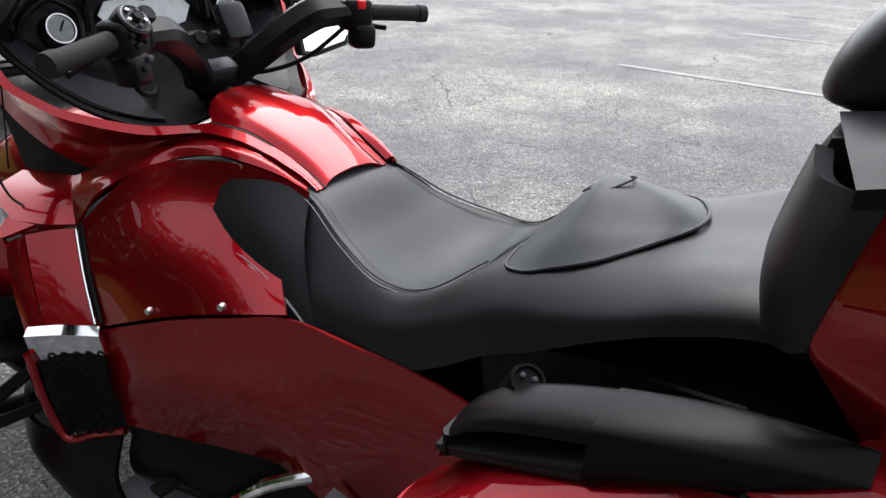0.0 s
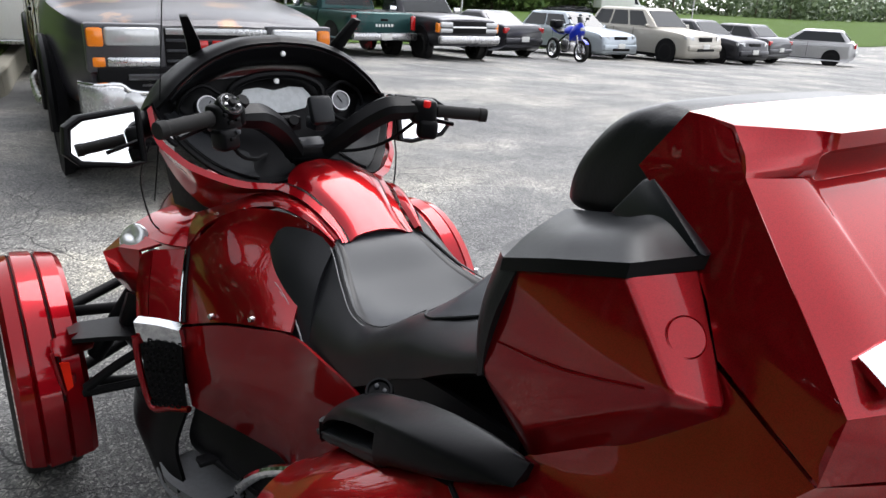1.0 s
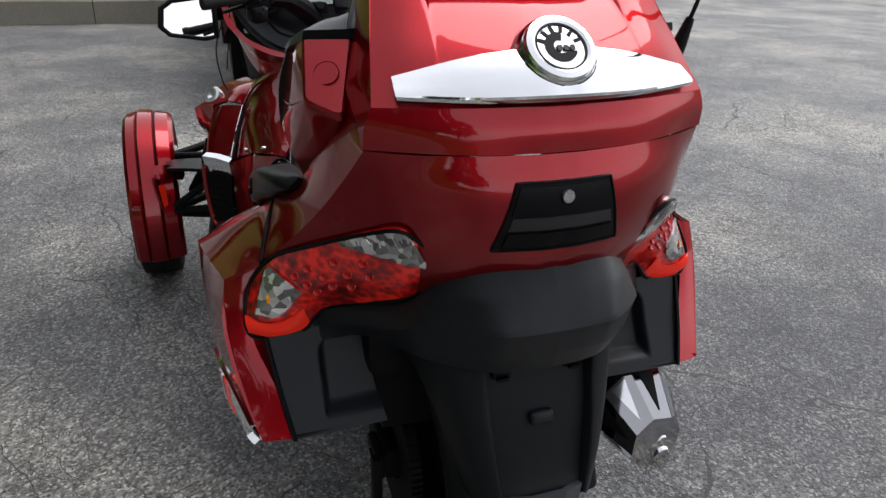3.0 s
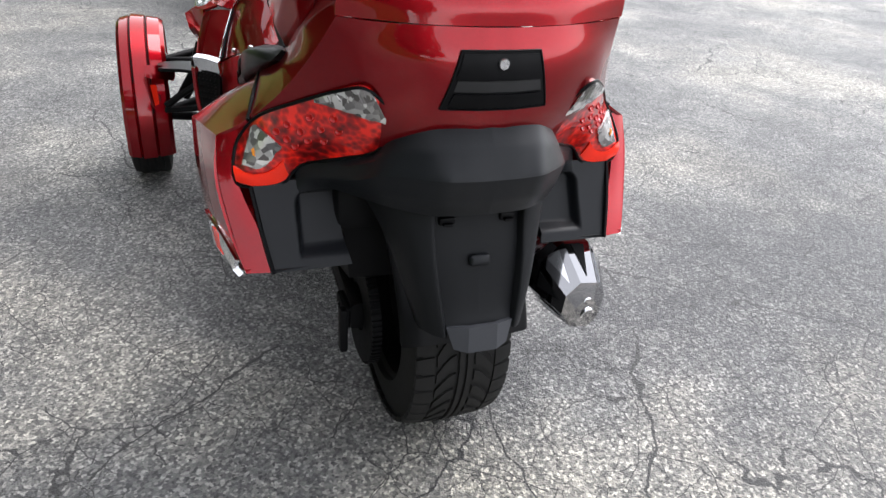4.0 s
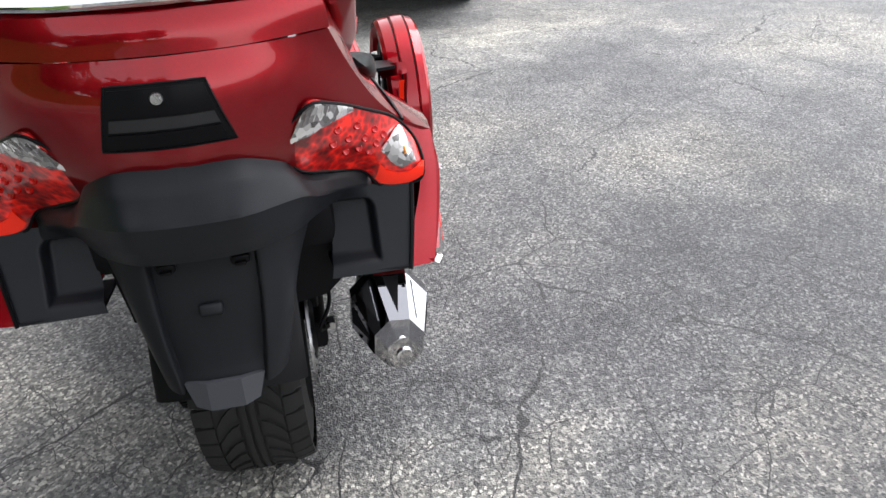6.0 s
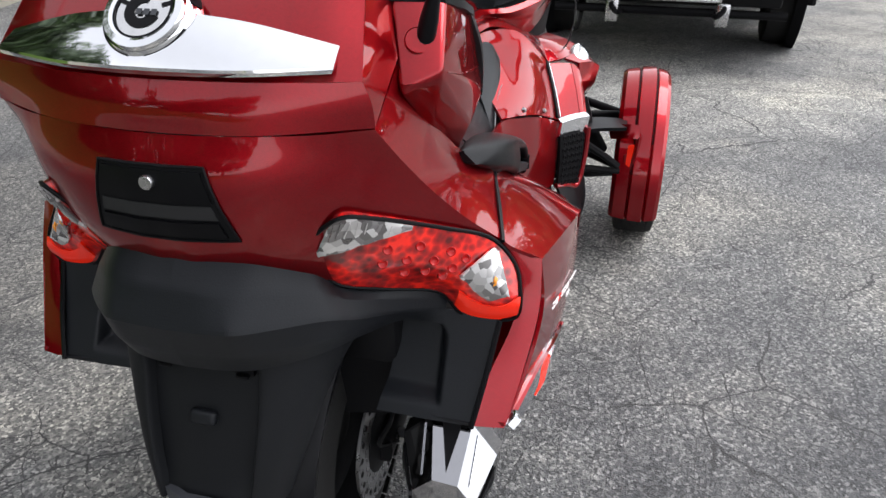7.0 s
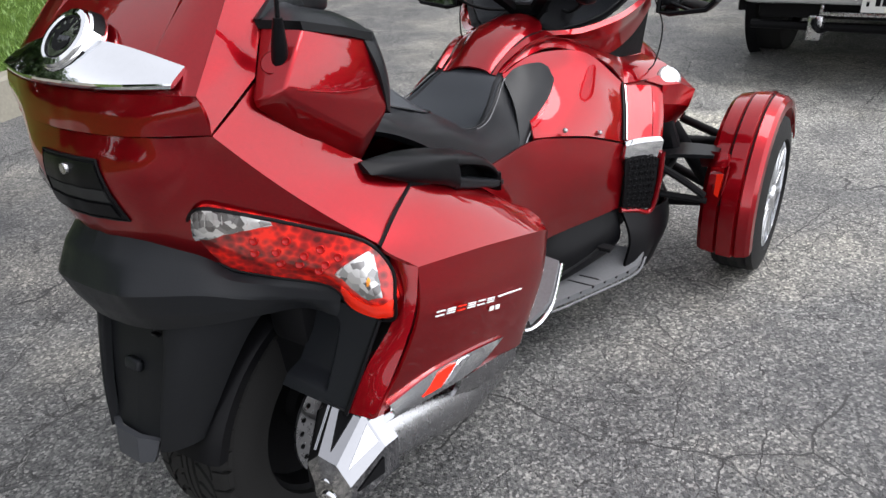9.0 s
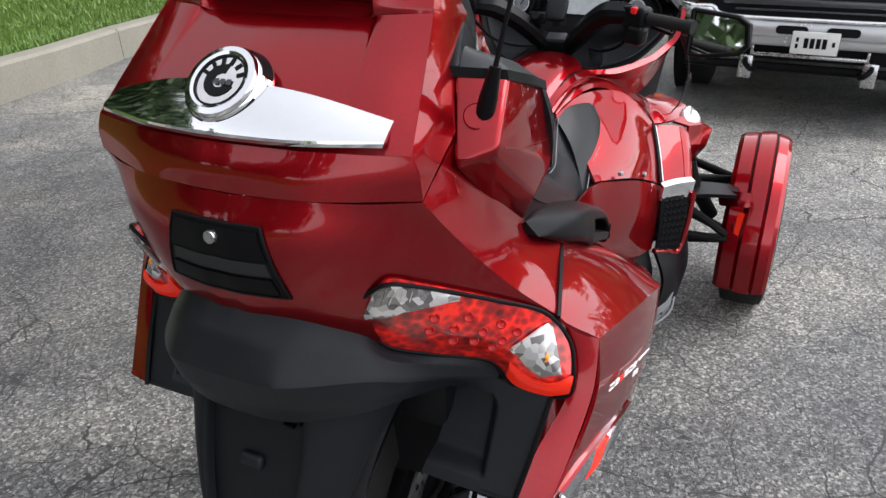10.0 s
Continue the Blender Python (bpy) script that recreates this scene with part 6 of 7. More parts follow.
def front_wheels():
    for s in (1, -1):
        c = Vector((s * .65, 1.80, .281))
        m = Matrix.Translation(c) @ Matrix.Rotation(radians(90), 4, "Y")
        w = part("front_wheel", lathe(tyre(.281, .165, .20), 80, m, True), RUBBER, bike, "front wheel with silver spokes", 50)
        for z in (-.045, -.015, .015, .045):
            part("tread_groove", lathe([(.2795, -.004), (.2822, -.004), (.2822, .004), (.2795, .004)], 80, m @ Matrix.Translation((0, 0, z)), True), IRON, w)
        o = s * .06
        part("rim", lathe([(.20, -.07), (.203, 0), (.20, .07), (.19, .072), (.186, 0), (.19, -.072)], 64, m, True), CHROME, w, "bright rim", 40)
        part("hub", lathe([(0, .02), (.03, .02), (.045, .005), (.05, -.06), (0, -.06)], 32, m @ Matrix.Translation((0, 0, o)) @ (Matrix.Rotation(math.pi, 4, "X") if s < 0 else Matrix.Identity(4))), ALLOY, w)
        for k in range(12):
            a = 2 * math.pi * (k // 2) / 6 + (.16 if k % 2 else -.16)
            part("spoke", box(.115, 0, 0, .155, .022, .022, .006, m @ Matrix.Translation((0, 0, o)) @ Matrix.Rotation(a, 4, "Z") @ Matrix.Rotation(.1 if k % 2 else -.1, 4, "Z")), ALLOY, w)
        part("brake_disc", lathe([(.06, -.003), (.13, -.003), (.13, .003), (.06, .003)], 48, m @ Matrix.Translation((0, 0, -s * .03)), True), STEEL, w)
        # mudguard: arched shell with raised middle and two grooves
        prof = [(-.098, .315), (-.096, .334), (-.082, .345), (-.040, .352), (-.034, .344), (-.028, .356), (.020, .360), (.026, .348), (.032, .354), (.062, .346), (.074, .334), (.077, .308)]
        rows = []
        for d in range(198, 22, -6):
            a = radians(d)
            k = 1.0 - .02 * max(0, (d - 150) / 48)
            rows.append([(s * (.648 + x), 1.80 + r * k * math.cos(a), .281 + r * k * math.sin(a)) for x, r in prof])
        f = part("front_mudguard", patch(rows, len(prof) - 1, len(rows) - 1, .005, True, True), RED, bike, "ribbed red front mudguard", 24)
        for gx, rr in ((-.034, .345), (.026, .349)):
            part("mudguard_groove", tube([(s * (.648 + gx), 1.80 + rr * math.cos(radians(d)), .281 + rr * math.sin(radians(d))) for d in range(168 if gx < 0 else 150, 60, -8)], .0026, 6, 30), IRON, f)
        # small side lamp across the mudguard
        lamp = patch([
            [(s * .545, 1.545, .500), (s * .59, 1.490, .520), (s * .625, 1.480, .525)],
            [(s * .540, 1.535, .478), (s * .59, 1.476, .498), (s * .630, 1.470, .505)],
            [(s * .548, 1.530, .462), (s * .59, 1.470, .480), (s * .625, 1.466, .488)]], 10, 8, .02)
        part("mudguard_band", lamp, RED, f, "raised red band", 40)
        leg = tube([(s * .626, 1.472, .49), (s * .620, 1.466, .43), (s * .606, 1.472, .35), (s * .59, 1.480, .345), (s * .588, 1.474, .42)], .006, 6, 24)
        part("mudguard_rib", leg, RED, f)
        part("mudguard_lamp", patch([[(s * .594, 1.477, .455), (s * .616, 1.472, .46)], [(s * .592, 1.474, .36), (s * .606, 1.470, .36)]], 4, 6, .006), LENS_RED, f, "small red marker lamp")
        # suspension
        arm = part("suspension_arm", joined(
            tube([(s * .28, 1.62, .50), (s * .56, 1.76, .47)], .016, 10, 6, False), tube([(s * .28, 1.95, .50), (s * .56, 1.78, .47)], .016, 10, 6, False),
            box(s * .585, 1.77, .42, .05, .06, .20, .012)), IRON, bike, "black upper suspension arm", 40)
        part("suspension_arm", joined(
            tube([(s * .25, 1.48, .31), (s * .57, 1.74, .25)], .018, 10, 6, False), tube([(s * .25, 1.95, .31), (s * .57, 1.80, .25)], .018, 10, 6, False)), IRON, bike, "black lower suspension arm", 40)
        part("arm_cover", patch([[(s * .40, 1.36, .515), (s * .49, 1.41, .518), (s * .58, 1.46, .510)], [(s * .40, 1.52, .512), (s * .49, 1.54, .515), (s * .58, 1.57, .505)]], 8, 4, .012), BLACK, bike, "black arm cover")
        part("tie_rod", tube([(s * .40, 1.40, .39), (s * .57, 1.47, .36)], .012, 8, 4, False), IRON, bike)
        part("tie_rod", tube([(s * .42, 1.38, .50), (s * .50, 1.42, .44), (s * .565, 1.45, .385)], .013, 8, 8), IRON, bike)
        part("shock_absorber", tube([(s * .33, 1.60, .66), (s * .50, 1.72, .34)], .026, 12, 4, False), IRON, bike)


front_wheels()


def antenna():
    p = [Vector(q) for q in ((.290, -.034, 1.112), (.298, -.037, 1.145), (.308, -.041, 1.185))]
    base = part("antenna", tube([*p], [.013, .012, .007], 12, 14), BLACK, bike, "black whip antenna on a rubber base", 50)
    part("thin_rod", tube([p[2], (.335, -.052, 1.29), (.42, -.085, 1.60)], [.0036, .003, .0022], 8, 14), IRON, base)
    # no second aerial: this wire stands in for the windscreen's left edge
    part("thin_rod", tube([(-.345, 1.50, .84), (-.32, 1.495, 1.02), (-.28, 1.49, 1.40), (-.265, 1.485, 1.56)], .0016, 5, 14), IRON, bike, "thin dark wire along the windscreen edge")


antenna()


# ---- parked vehicles ----
def paint(name, col, metal=0.3):
    return candy_paint(name, col, 0.35, metal, 0.35)


P_GREY = paint("dark_grey_paint", (0.06, 0.06, 0.065))
P_BLACK = paint("black_paint", (0.012, 0.012, 0.014), 0.1)
P_GREEN = paint("dark_green_paint", (0.012, 0.035, 0.035), 0.2)
P_SILVER = paint("silver_paint", (0.42, 0.42, 0.43), 0.6)
P_CHAMP = paint("champagne_paint", (0.40, 0.38, 0.34), 0.5)
P_PALEBLUE = paint("pale_blue_paint", (0.38, 0.42, 0.46), 0.5)
P_BLUE = paint("bright_blue_paint", (0.01, 0.03, 0.42), 0.2)
P_WHITE = surface("white_panel_paint", (0.7, 0.7, 0.69), 0.4, 0, 0.4)
PLATEW = surface("plate_white", (0.62, 0.62, 0.6), 0.5)
BULB = surface("lamp_glass", (0.48, 0.49, 0.5), 0.15, 0.4, 0.6)
AMBER = surface("amber_lamp", (0.75, 0.20, 0.01), 0.2, 0, 1.0)
TAILRED = surface("tail_red", (0.4, 0.01, 0.01), 0.2, 0, 1.0)


def graphics_mat():
    m, t, b, l = nodes_of("painted_mural")
    n = noise_tex(t, 2.2, 5, 0.65)
    l.new(ramp(t, n, [(0.34, (0.05, 0.05, 0.055)), (0.43, (0.30, 0.07, 0.02)), (0.50, (0.33, 0.25, 0.05)), (0.57, (0.16, 0.2, 0.06)), (0.68, (0.08, 0.08, 0.08))]), b.inputs["Base Color"])
    b.inputs["Roughness"].default_value = 0.35
    b.inputs["Coat Weight"].default_value = 0.7
    return m


def hood_mat():
    m, t, b, l = nodes_of("painted_hood")
    n = noise_tex(t, 2.6, 5, 0.6)
    l.new(ramp(t, n, [(0.45, (0.028, 0.026, 0.034)), (0.56, (0.036, 0.033, 0.04)), (0.63, (0.20, 0.10, 0.05)), (0.72, (0.15, 0.14, 0.05))]), b.inputs["Base Color"])
    b.inputs["Roughness"].default_value = 0.35
    b.inputs["Metallic"].default_value = 0.3
    b.inputs["Coat Weight"].default_value = 0.15
    b.inputs["Coat Roughness"].default_value = 0.08
    return m


BUMPER = surface("dull_silver_bumper", (0.46, 0.47, 0.48), 0.26, 0.6, vary=0.05, spread=0.03)
MURAL = graphics_mat()
HOOD = hood_mat()


def body_ring(y, w, z0, z1, crown=0.03):
    return [(-w * .90, y, z0), (-w * .99, y, z0 + .10), (-w, y, z0 + (z1 - z0) * .55), (-w * .97, y, z1 - .08), (-w * .84, y, z1), (0, y, z1 + crown),
            (w * .84, y, z1), (w * .97, y, z1 - .08), (w, y, z0 + (z1 - z0) * .55), (w * .99, y, z0 + .10), (w * .90, y, z0)]


def road_wheel(owner, x, y, r, w, rim_mat, spokes=7, label="road wheel"):
    s = 1 if x > 0 else -1
    m = Matrix.Translation((x, y, r)) @ Matrix.Rotation(radians(90 * s), 4, "Y")
    wh = part("wheel", lathe(tyre(r, w, r * .64), 40, m, True), RUBBER, owner, label, 50)
    part("rim", lathe([(r * .64, .42 * w), (r * .60, .44 * w), (r * .56, .30 * w), (r * .56, -.3 * w)], 32, m), rim_mat, wh, "", 40)
    part("hub", lathe([(0, .38 * w), (r * .14, .38 * w), (r * .16, .30 * w), (r * .56, .12 * w), (r * .56, 0)], 24, m), IRON, wh)
    for k in range(spokes):
        part("spoke", box(r * .34, 0, .33 * w, r * .48, r * .13, .03, .006, m @ Matrix.Rotation(2 * math.pi * k / spokes, 4, "Z")), rim_mat, wh)
    return wh


def quad_pane(owner, name, pts, mat, lift, th=.012, label=""):
    return part(name, prism(pts, lift, th), mat, owner, label)


def cabin(owner, body_mat, w, belt, roof, yf0, yf1, yr1, yr0, glass=CARGLASS, doors=2, wr=.74):
    """Roof and pillars with separate panes; y grows towards the back."""
    wb, wt = w * .93, w * wr
    base = [(-wb * .93, yf0, belt), (-wb, yf0 + .18, belt), (-wb, yr0 - .12, belt), (-wb * .9, yr0, belt), (wb * .9, yr0, belt), (wb, yr0 - .12, belt), (wb, yf0 + .18, belt), (wb * .93, yf0, belt)]
    mid = lambda k, dz: [(x + (X - x) * k, y + (Y - y) * k, z + (Z - z) * k + dz) for (x, y, z), (X, Y, Z) in zip(base, top)]
    top = [(-wt * .93, yf1, roof), (-wt, yf1 + .1, roof), (-wt, yr1 - .08, roof), (-wt * .92, yr1, roof), (wt * .92, yr1, roof), (wt, yr1 - .08, roof), (wt, yf1 + .1, roof), (wt * .93, yf1, roof)]
    dome = [(x * .8, y * .9 + (yf1 + yr1) * .05, roof + .045) for x, y, z in top]
    shape = loft([base, mid(.5, .0), top, dome], 32, 3, True, True)
    sharp = [e for e in shape.edges if len(e.link_faces) == 2 and e.calc_face_angle() > .35 and min(v.co.z for v in e.verts) > belt + .1]
    bmesh.ops.bevel(shape, geom=sharp, offset=.05, segments=2, affect="EDGES", profile=0.5)
    part("roof", shape, body_mat, owner, "", 50)
    def between(k0, k1, i, j, inset=.06):
        b0, b1, t0, t1 = Vector(base[i]), Vector(base[j]), Vector(top[i]), Vector(top[j])
        lo0, lo1 = b0.lerp(t0, k0), b1.lerp(t1, k0)
        hi0, hi1 = b0.lerp(t0, k1), b1.lerp(t1, k1)
        return [lo0.lerp(lo1, inset), lo1.lerp(lo0, inset), hi1.lerp(hi0, inset), hi0.lerp(hi1, inset)]
    quad_pane(owner, "windscreen", between(.06, .93, 0, 7, .03), glass, (0, -.8, .6), .012)
    quad_pane(owner, "rear_window", between(.15, .9, 3, 4, .06), glass, (0, .9, .4), .012)
    for i, j, sx in ((1, 2, -1), (6, 5, 1)):
        q = between(.07, .90, i, j, .02)
        for k in range(doors):
            a, b = k / doors + .02, (k + 1) / doors - .02
            quad_pane(owner, "side_window", [q[0].lerp(q[1], a), q[0].lerp(q[1], b), q[3].lerp(q[2], b), q[3].lerp(q[2], a)], glass, (sx, 0, .3), .012)


def lamps_and_trim(owner, w, yf, zf, yr, zr, grille, mat, plate=True):
    for s in (1, -1):
        part("headlamp", loft([[(s * w * .60, yf + .02, zf - .07), (s * w * .93, yf + .10, zf - .06), (s * w * .95, yf + .14, zf + .05), (s * w * .62, yf + .05, zf + .07)],
                               [(s * w * .60, yf - .03, zf - .06), (s * w * .90, yf + .04, zf - .05), (s * w * .92, yf + .07, zf + .04), (s * w * .62, yf - .02, zf + .05)]], 12, 2, True, True), BULB, owner, "", 30)
        part("tail_lamp", box(s * w * .82, yr - .01, zr, w * .24, .07, .16, .02), TAILRED, owner)
    part("grille", box(0, yf - .005, zf - .03, w * .7, .05, .15, .015), grille, owner)
    part("air_intake", box(0, yf - .07, zf - .36, w * .9, .06, .09, .02), grille, owner)
    part("front_bumper", box(0, yf - .03, zf - .30, w * 1.76, .12, .20, .06, None, 3), mat, owner)
    part("rear_bumper", box(0, yr + .02, zr - .30, w * 1.76, .12, .18, .06, None, 3), mat, owner)
    if plate:
        for yy, n in ((yf - .10, -1), (yr + .09, 1)):
            part("number_plate", box(0, yy, (zf if n < 0 else zr) - .25, .31, .014, .15, .004), PLATEW, owner)


def car(label, where, turn, mat, L=4.6, W=1.78, H=1.45, hood=.95, belt=.95, f=(-.75, -.10), r=(1.25, 1.75), doors=2, deck=.98, rim=ALLOY, rr=.32, roofrack=False, group="cars parked in a row", wr=.74):
    o = thing("parked_car", label, "car", group, "", Matrix.Translation((*where, lot_z(*where))) @ Matrix.Rotation(radians(turn), 4, "Z"))
    w, yf, yr = W / 2, -L / 2, L / 2
    secs = [body_ring(yf, w * .80, .32, .60), body_ring(yf + .10, w * .93, .22, hood - .17), body_ring(yf + .45, w * .98, .2, hood - .06), body_ring(f[0], w, .2, hood + .02), body_ring(0, w, .2, belt), body_ring(r[1] - .1, w, .2, belt + .02), body_ring(yr - .2, w * .95, .24, deck), body_ring(yr, w * .84, .34, deck - .16)]
    part("body", loft(secs, 40, 28), mat, o, "", 50)
    cabin(o, mat, w, belt, H - .04, f[0], f[1], r[0], r[1], doors=doors, wr=wr)
    lamps_and_trim(o, w, yf + .05, hood - .22, yr - .03, deck - .16, IRON, mat)
    for x in (-1, 1):
        for y in (yf + .85, yr - .85):
            part("wheel_arch", lathe([(rr + .05, -.02), (rr + .05, .03), (0, .03)], 28, Matrix.Translation((x * (w - .012), y, rr + .02)) @ Matrix.Rotation(radians(90 * x), 4, "Y")), IRON, o)
            road_wheel(o, x * (w - .08), y, rr, .2, rim, 7)
        part("door_mirror", box(x * (w + .07), f[0] + .28, belt + .06, .16, .09, .11, .03), mat, o)
        part("sill", box(x * (w - .02), 0, .26, .06, L * .5, .1, .02), BLACK, o)
        for k in range(doors):
            y = f[0] + .45 + k * .95
            part("door_gap", box(x * (w + .001), y + .5, (belt + .3) / 2, .006, .010, belt - .35, 0), IRON, o)
            part("door_handle", box(x * (w + .012), y + .36, belt - .10, .02, .14, .025, .008), mat, o)
    if roofrack:
        for x in (-1, 1):
            part("roof_rail", box(x * w * .62, .5, H + .06, .04, 1.5, .04, .012), BLACK, o)
        for y in (.0, .9):
            part("rack_bar", box(0, y, H + .11, w * 1.4, .05, .04, .012), BLACK, o)
        part("rack_tray", box(.2, .45, H + .16, .12, 1.3, .05, .01), BLACK, o)
    return o


def pickup(label, where, turn, mat, L=5.2, W=1.85, H=1.75, grille_mat=CHROME, bed=True, rr=.37, category="pickup truck"):
    """A pickup; its front looks along -y of its own axes."""
    o = thing("pickup_truck", label, category, "cars parked in a row", "", Matrix.Translation((*where, lot_z(*where))) @ Matrix.Rotation(radians(turn), 4, "Z"))
    w, yf, yr = W / 2, -L / 2, L / 2
    hood, belt = 1.10, 1.12
    part("body", loft([body_ring(yf, w * .92, .42, .92, .01), body_ring(yf + .10, w * .97, .40, hood - .05), body_ring(yf + .6, w, .38, hood), body_ring(-.45, w, .38, belt), body_ring(.72, w, .38, belt)], 36, 18), mat, o, "", 45)
    cabin(o, mat, w, belt, H - .05, -.55, -.02, .62, .72, doors=1, wr=.80)
    bedw = part("cargo_bed", loft([body_ring(.76, w, .42, 1.10, 0), body_ring(1.6, w, .42, 1.10, 0), body_ring(yr - .03, w, .44, 1.10, 0), body_ring(yr, w * .97, .48, 1.07, 0)], 36, 8, False, True), mat, o, "", 45)
    part("bed_floor", box(0, 1.62, 1.09, W * .80, L / 2 - .98, .06, .01), IRON, bedw)
    part("tailgate", box(0, yr + .01, .85, W * .80, .05, .46, .02), mat, o)
    part("tailgate_handle", box(0, yr + .04, .93, .2, .02, .06, .01), BLACK, o)
    part("rear_bumper", box(0, yr + .08, .54, W * .98, .16, .18, .04), STEEL, o)
    for s in (1, -1):
        part("tail_lamp", box(s * w * .91, yr + .01, .86, .13, .06, .34, .015), TAILRED, o)
        part("headlamp", box(s * w * .74, yf - .01, .92, .36, .08, .12, .02), BULB, o)
        part("headlamp", box(s * w * .74, yf - .01, .78, .36, .08, .10, .02), BULB, o)
        part("corner_lamp", box(s * w * .95, yf + .06, .84, .10, .14, .22, .02), AMBER, o)
        part("door_mirror", box(s * (w + .1), -.35, 1.2, .2, .1, .16, .03), CHROME, o)
        for y in (yf + .85, yr - 1.05):
            part("wheel_arch", lathe([(rr + .07, -.02), (rr + .07, .03), (0, .03)], 28, Matrix.Translation((s * (w - .012), y, rr + .05)) @ Matrix.Rotation(radians(90 * s), 4, "Y")), IRON, o)
            road_wheel(o, s * (w - .1), y, rr, .25, ALLOY, 6)
        part("door_gap", box(s * (w + .001), .68, .80, .006, .012, .6, 0), IRON, o)
        part("door_handle", box(s * (w + .012), .50, .98, .02, .14, .03, .008), BLACK, o)
    part("grille", box(0, yf - .01, .86, W * .56, .06, .30, .015), IRON, o)
    part("grille_bar", box(0, yf - .045, .86, W * .56, .03, .05, .012), grille_mat, o)
    part("front_bumper", box(0, yf - .06, .56, W * .99, .16, .20, .05, None, 3), STEEL, o)
    part("number_plate", box(0, yr + .17, .54, .31, .014, .15, .004), PLATEW, o)
    for k in range(6):
        part("tailgate_mark", box(-.22 + k * .088, yr + .038, .80, .055, .006, .07, .002), P_WHITE, o)
    return o


def big_truck():
    """The dark grey pickup with a mural that stands before the machine; its front looks along -y."""
    o = thing("pickup_truck", "dark grey pickup truck with faded mural and chrome bumper", "pickup truck", "", "", Matrix.Translation((.88, 5.55, 0)) @ Matrix.Rotation(radians(-4), 4, "Z"))
    w = 1.0
    front = -.98
    part("body", loft([
        body_ring(front + .02, w * .78, .62, 1.08, .03), body_ring(front + .12, w * .82, .58, 1.12, .04), body_ring(-.55, w * .91, .55, 1.17, .05), body_ring(0, w * .97, .55, 1.22, .06),
        body_ring(.65, w * .98, .50, 1.28, .05)], 44, 26), HOOD, o, "grey hood with faded painted swirls", 45)
    part("cab_sides", loft([body_ring(.66, w * .98, .50, 1.26, .02), body_ring(1.5, w * .99, .48, 1.24, .02), body_ring(2.75, w * .99, .48, 1.24, .02)], 44, 10), MURAL, o, "sides with an orange and green mural", 45)
    part("cargo_bed", loft([body_ring(2.80, w * .99, .52, 1.26, 0), body_ring(3.8, w, .52, 1.26, 0), body_ring(4.75, w * .98, .55, 1.25, 0)], 44, 8), MURAL, o, "", 45)
    cabin(o, P_GREY, w, 1.27, 1.86, .55, 1.25, 2.55, 2.72, doors=2, wr=.80)
    for s in (1, -1):
        # headlamps in a frame, turn lamps below
        fr = part("lamp_frame", box(s * .57, front + .005, .97, .47, .09, .30, .02), P_GREY, o)
        part("headlamp", box(s * .53, front - .035, 1.04, .33, .05, .115, .03, None, 3), BULB, o, "clear headlamp")
        part("turn_lamp", box(s * .745, front - .01, 1.035, .10, .09, .12, .02), AMBER, o, "amber turn lamp")
        part("fog_lamp", box(s * .53, front - .030, .885, .32, .04, .065, .02), ALLOY, o)
        part("turn_lamp", box(s * .735, front - .008, .885, .08, .08, .065, .015), AMBER, o, "amber turn lamp")
        part("bumper_lamp", lathe([(0, .012), (.055, .010), (.075, 0), (.075, -.02)], 20, Matrix.Translation((s * .58, front - .185, .64)) @ Matrix.Rotation(radians(90), 4, "X")), BULB, o)
        for y, r in ((0, .40), (3.65, .40)):
            part("wheel_arch", lathe([(r + .09, -.05), (r + .12, .02), (r + .06, .03), (0, .02)], 36, Matrix.Translation((s * .955, y, r + .06)) @ Matrix.Rotation(radians(90 * s), 4, "Y")), IRON, o)
            road_wheel(o, s * .86, y, r, .27, STEEL, 6)
            part("arch_flare", tube([(s * 1.0, y + (r + .1) * math.cos(radians(d)), r + .06 + (r + .1) * math.sin(radians(d))) for d in range(-10, 191, 20)], .035, 8, 24), BLACK, o, "black wheel arch flare")
        part("door_mirror", joined(box(s * 1.17, .85, 1.40, .20, .12, .24, .04), tube([(s * .97, .92, 1.32), (s * 1.10, .88, 1.34)], .025, 8, 4, False)), BLACK, o, "large black door mirror")
        part("tow_hook", tube([(s * .38, front + .05, .42), (s * .38, front - .10, .40), (s * .34, front - .12, .36), (s * .32, front - .02, .35)], .018, 8, 14), IRON, o)
        part("bumper_bracket", box(s * .38, front + .0, .36, .09, .12, .16, .01), STEEL, o)
        part("side_step", tube([(s * .99, .75, .42), (s * 1.03, 1.0, .38), (s * 1.03, 2.4, .38), (s * .99, 2.6, .42)], .04, 10, 20), STEEL, o)
        for k, y in enumerate((.75, 1.75, 2.72)):
            part("door_gap", box(s * .992, y, .88, .008, .012, .66, 0), IRON, o)
        part("door_handle", box(s * 1.0, 1.60, 1.10, .03, .16, .04, .012), BLACK, o)
        part("wiper", joined(tube([(s * .12, .50, 1.325), (s * .40, .60, 1.36), (s * .70, .62, 1.37)], .010, 6, 12), tube([(s * .25, .585, 1.36), (s * .78, .625, 1.375)], .008, 6, 4, False)), IRON, o)
    part("grille", box(0, front - .005, .98, .68, .06, .24, .015), IRON, o, "black grille")
    for z in (.89, .955, 1.02, 1.075):
        part("grille_bar", box(0, front - .04, z, .66, .025, .018 if z < 1.06 else .04, .006), GREY2 if z < 1.06 else BUMPER, o)
    part("grille_badge", joined(*[box(x, front - .055, .985, .085, .02, .075, .006) for x in (-.11, 0, .11)]), TAILRED, o, "red badge")
    bump = []
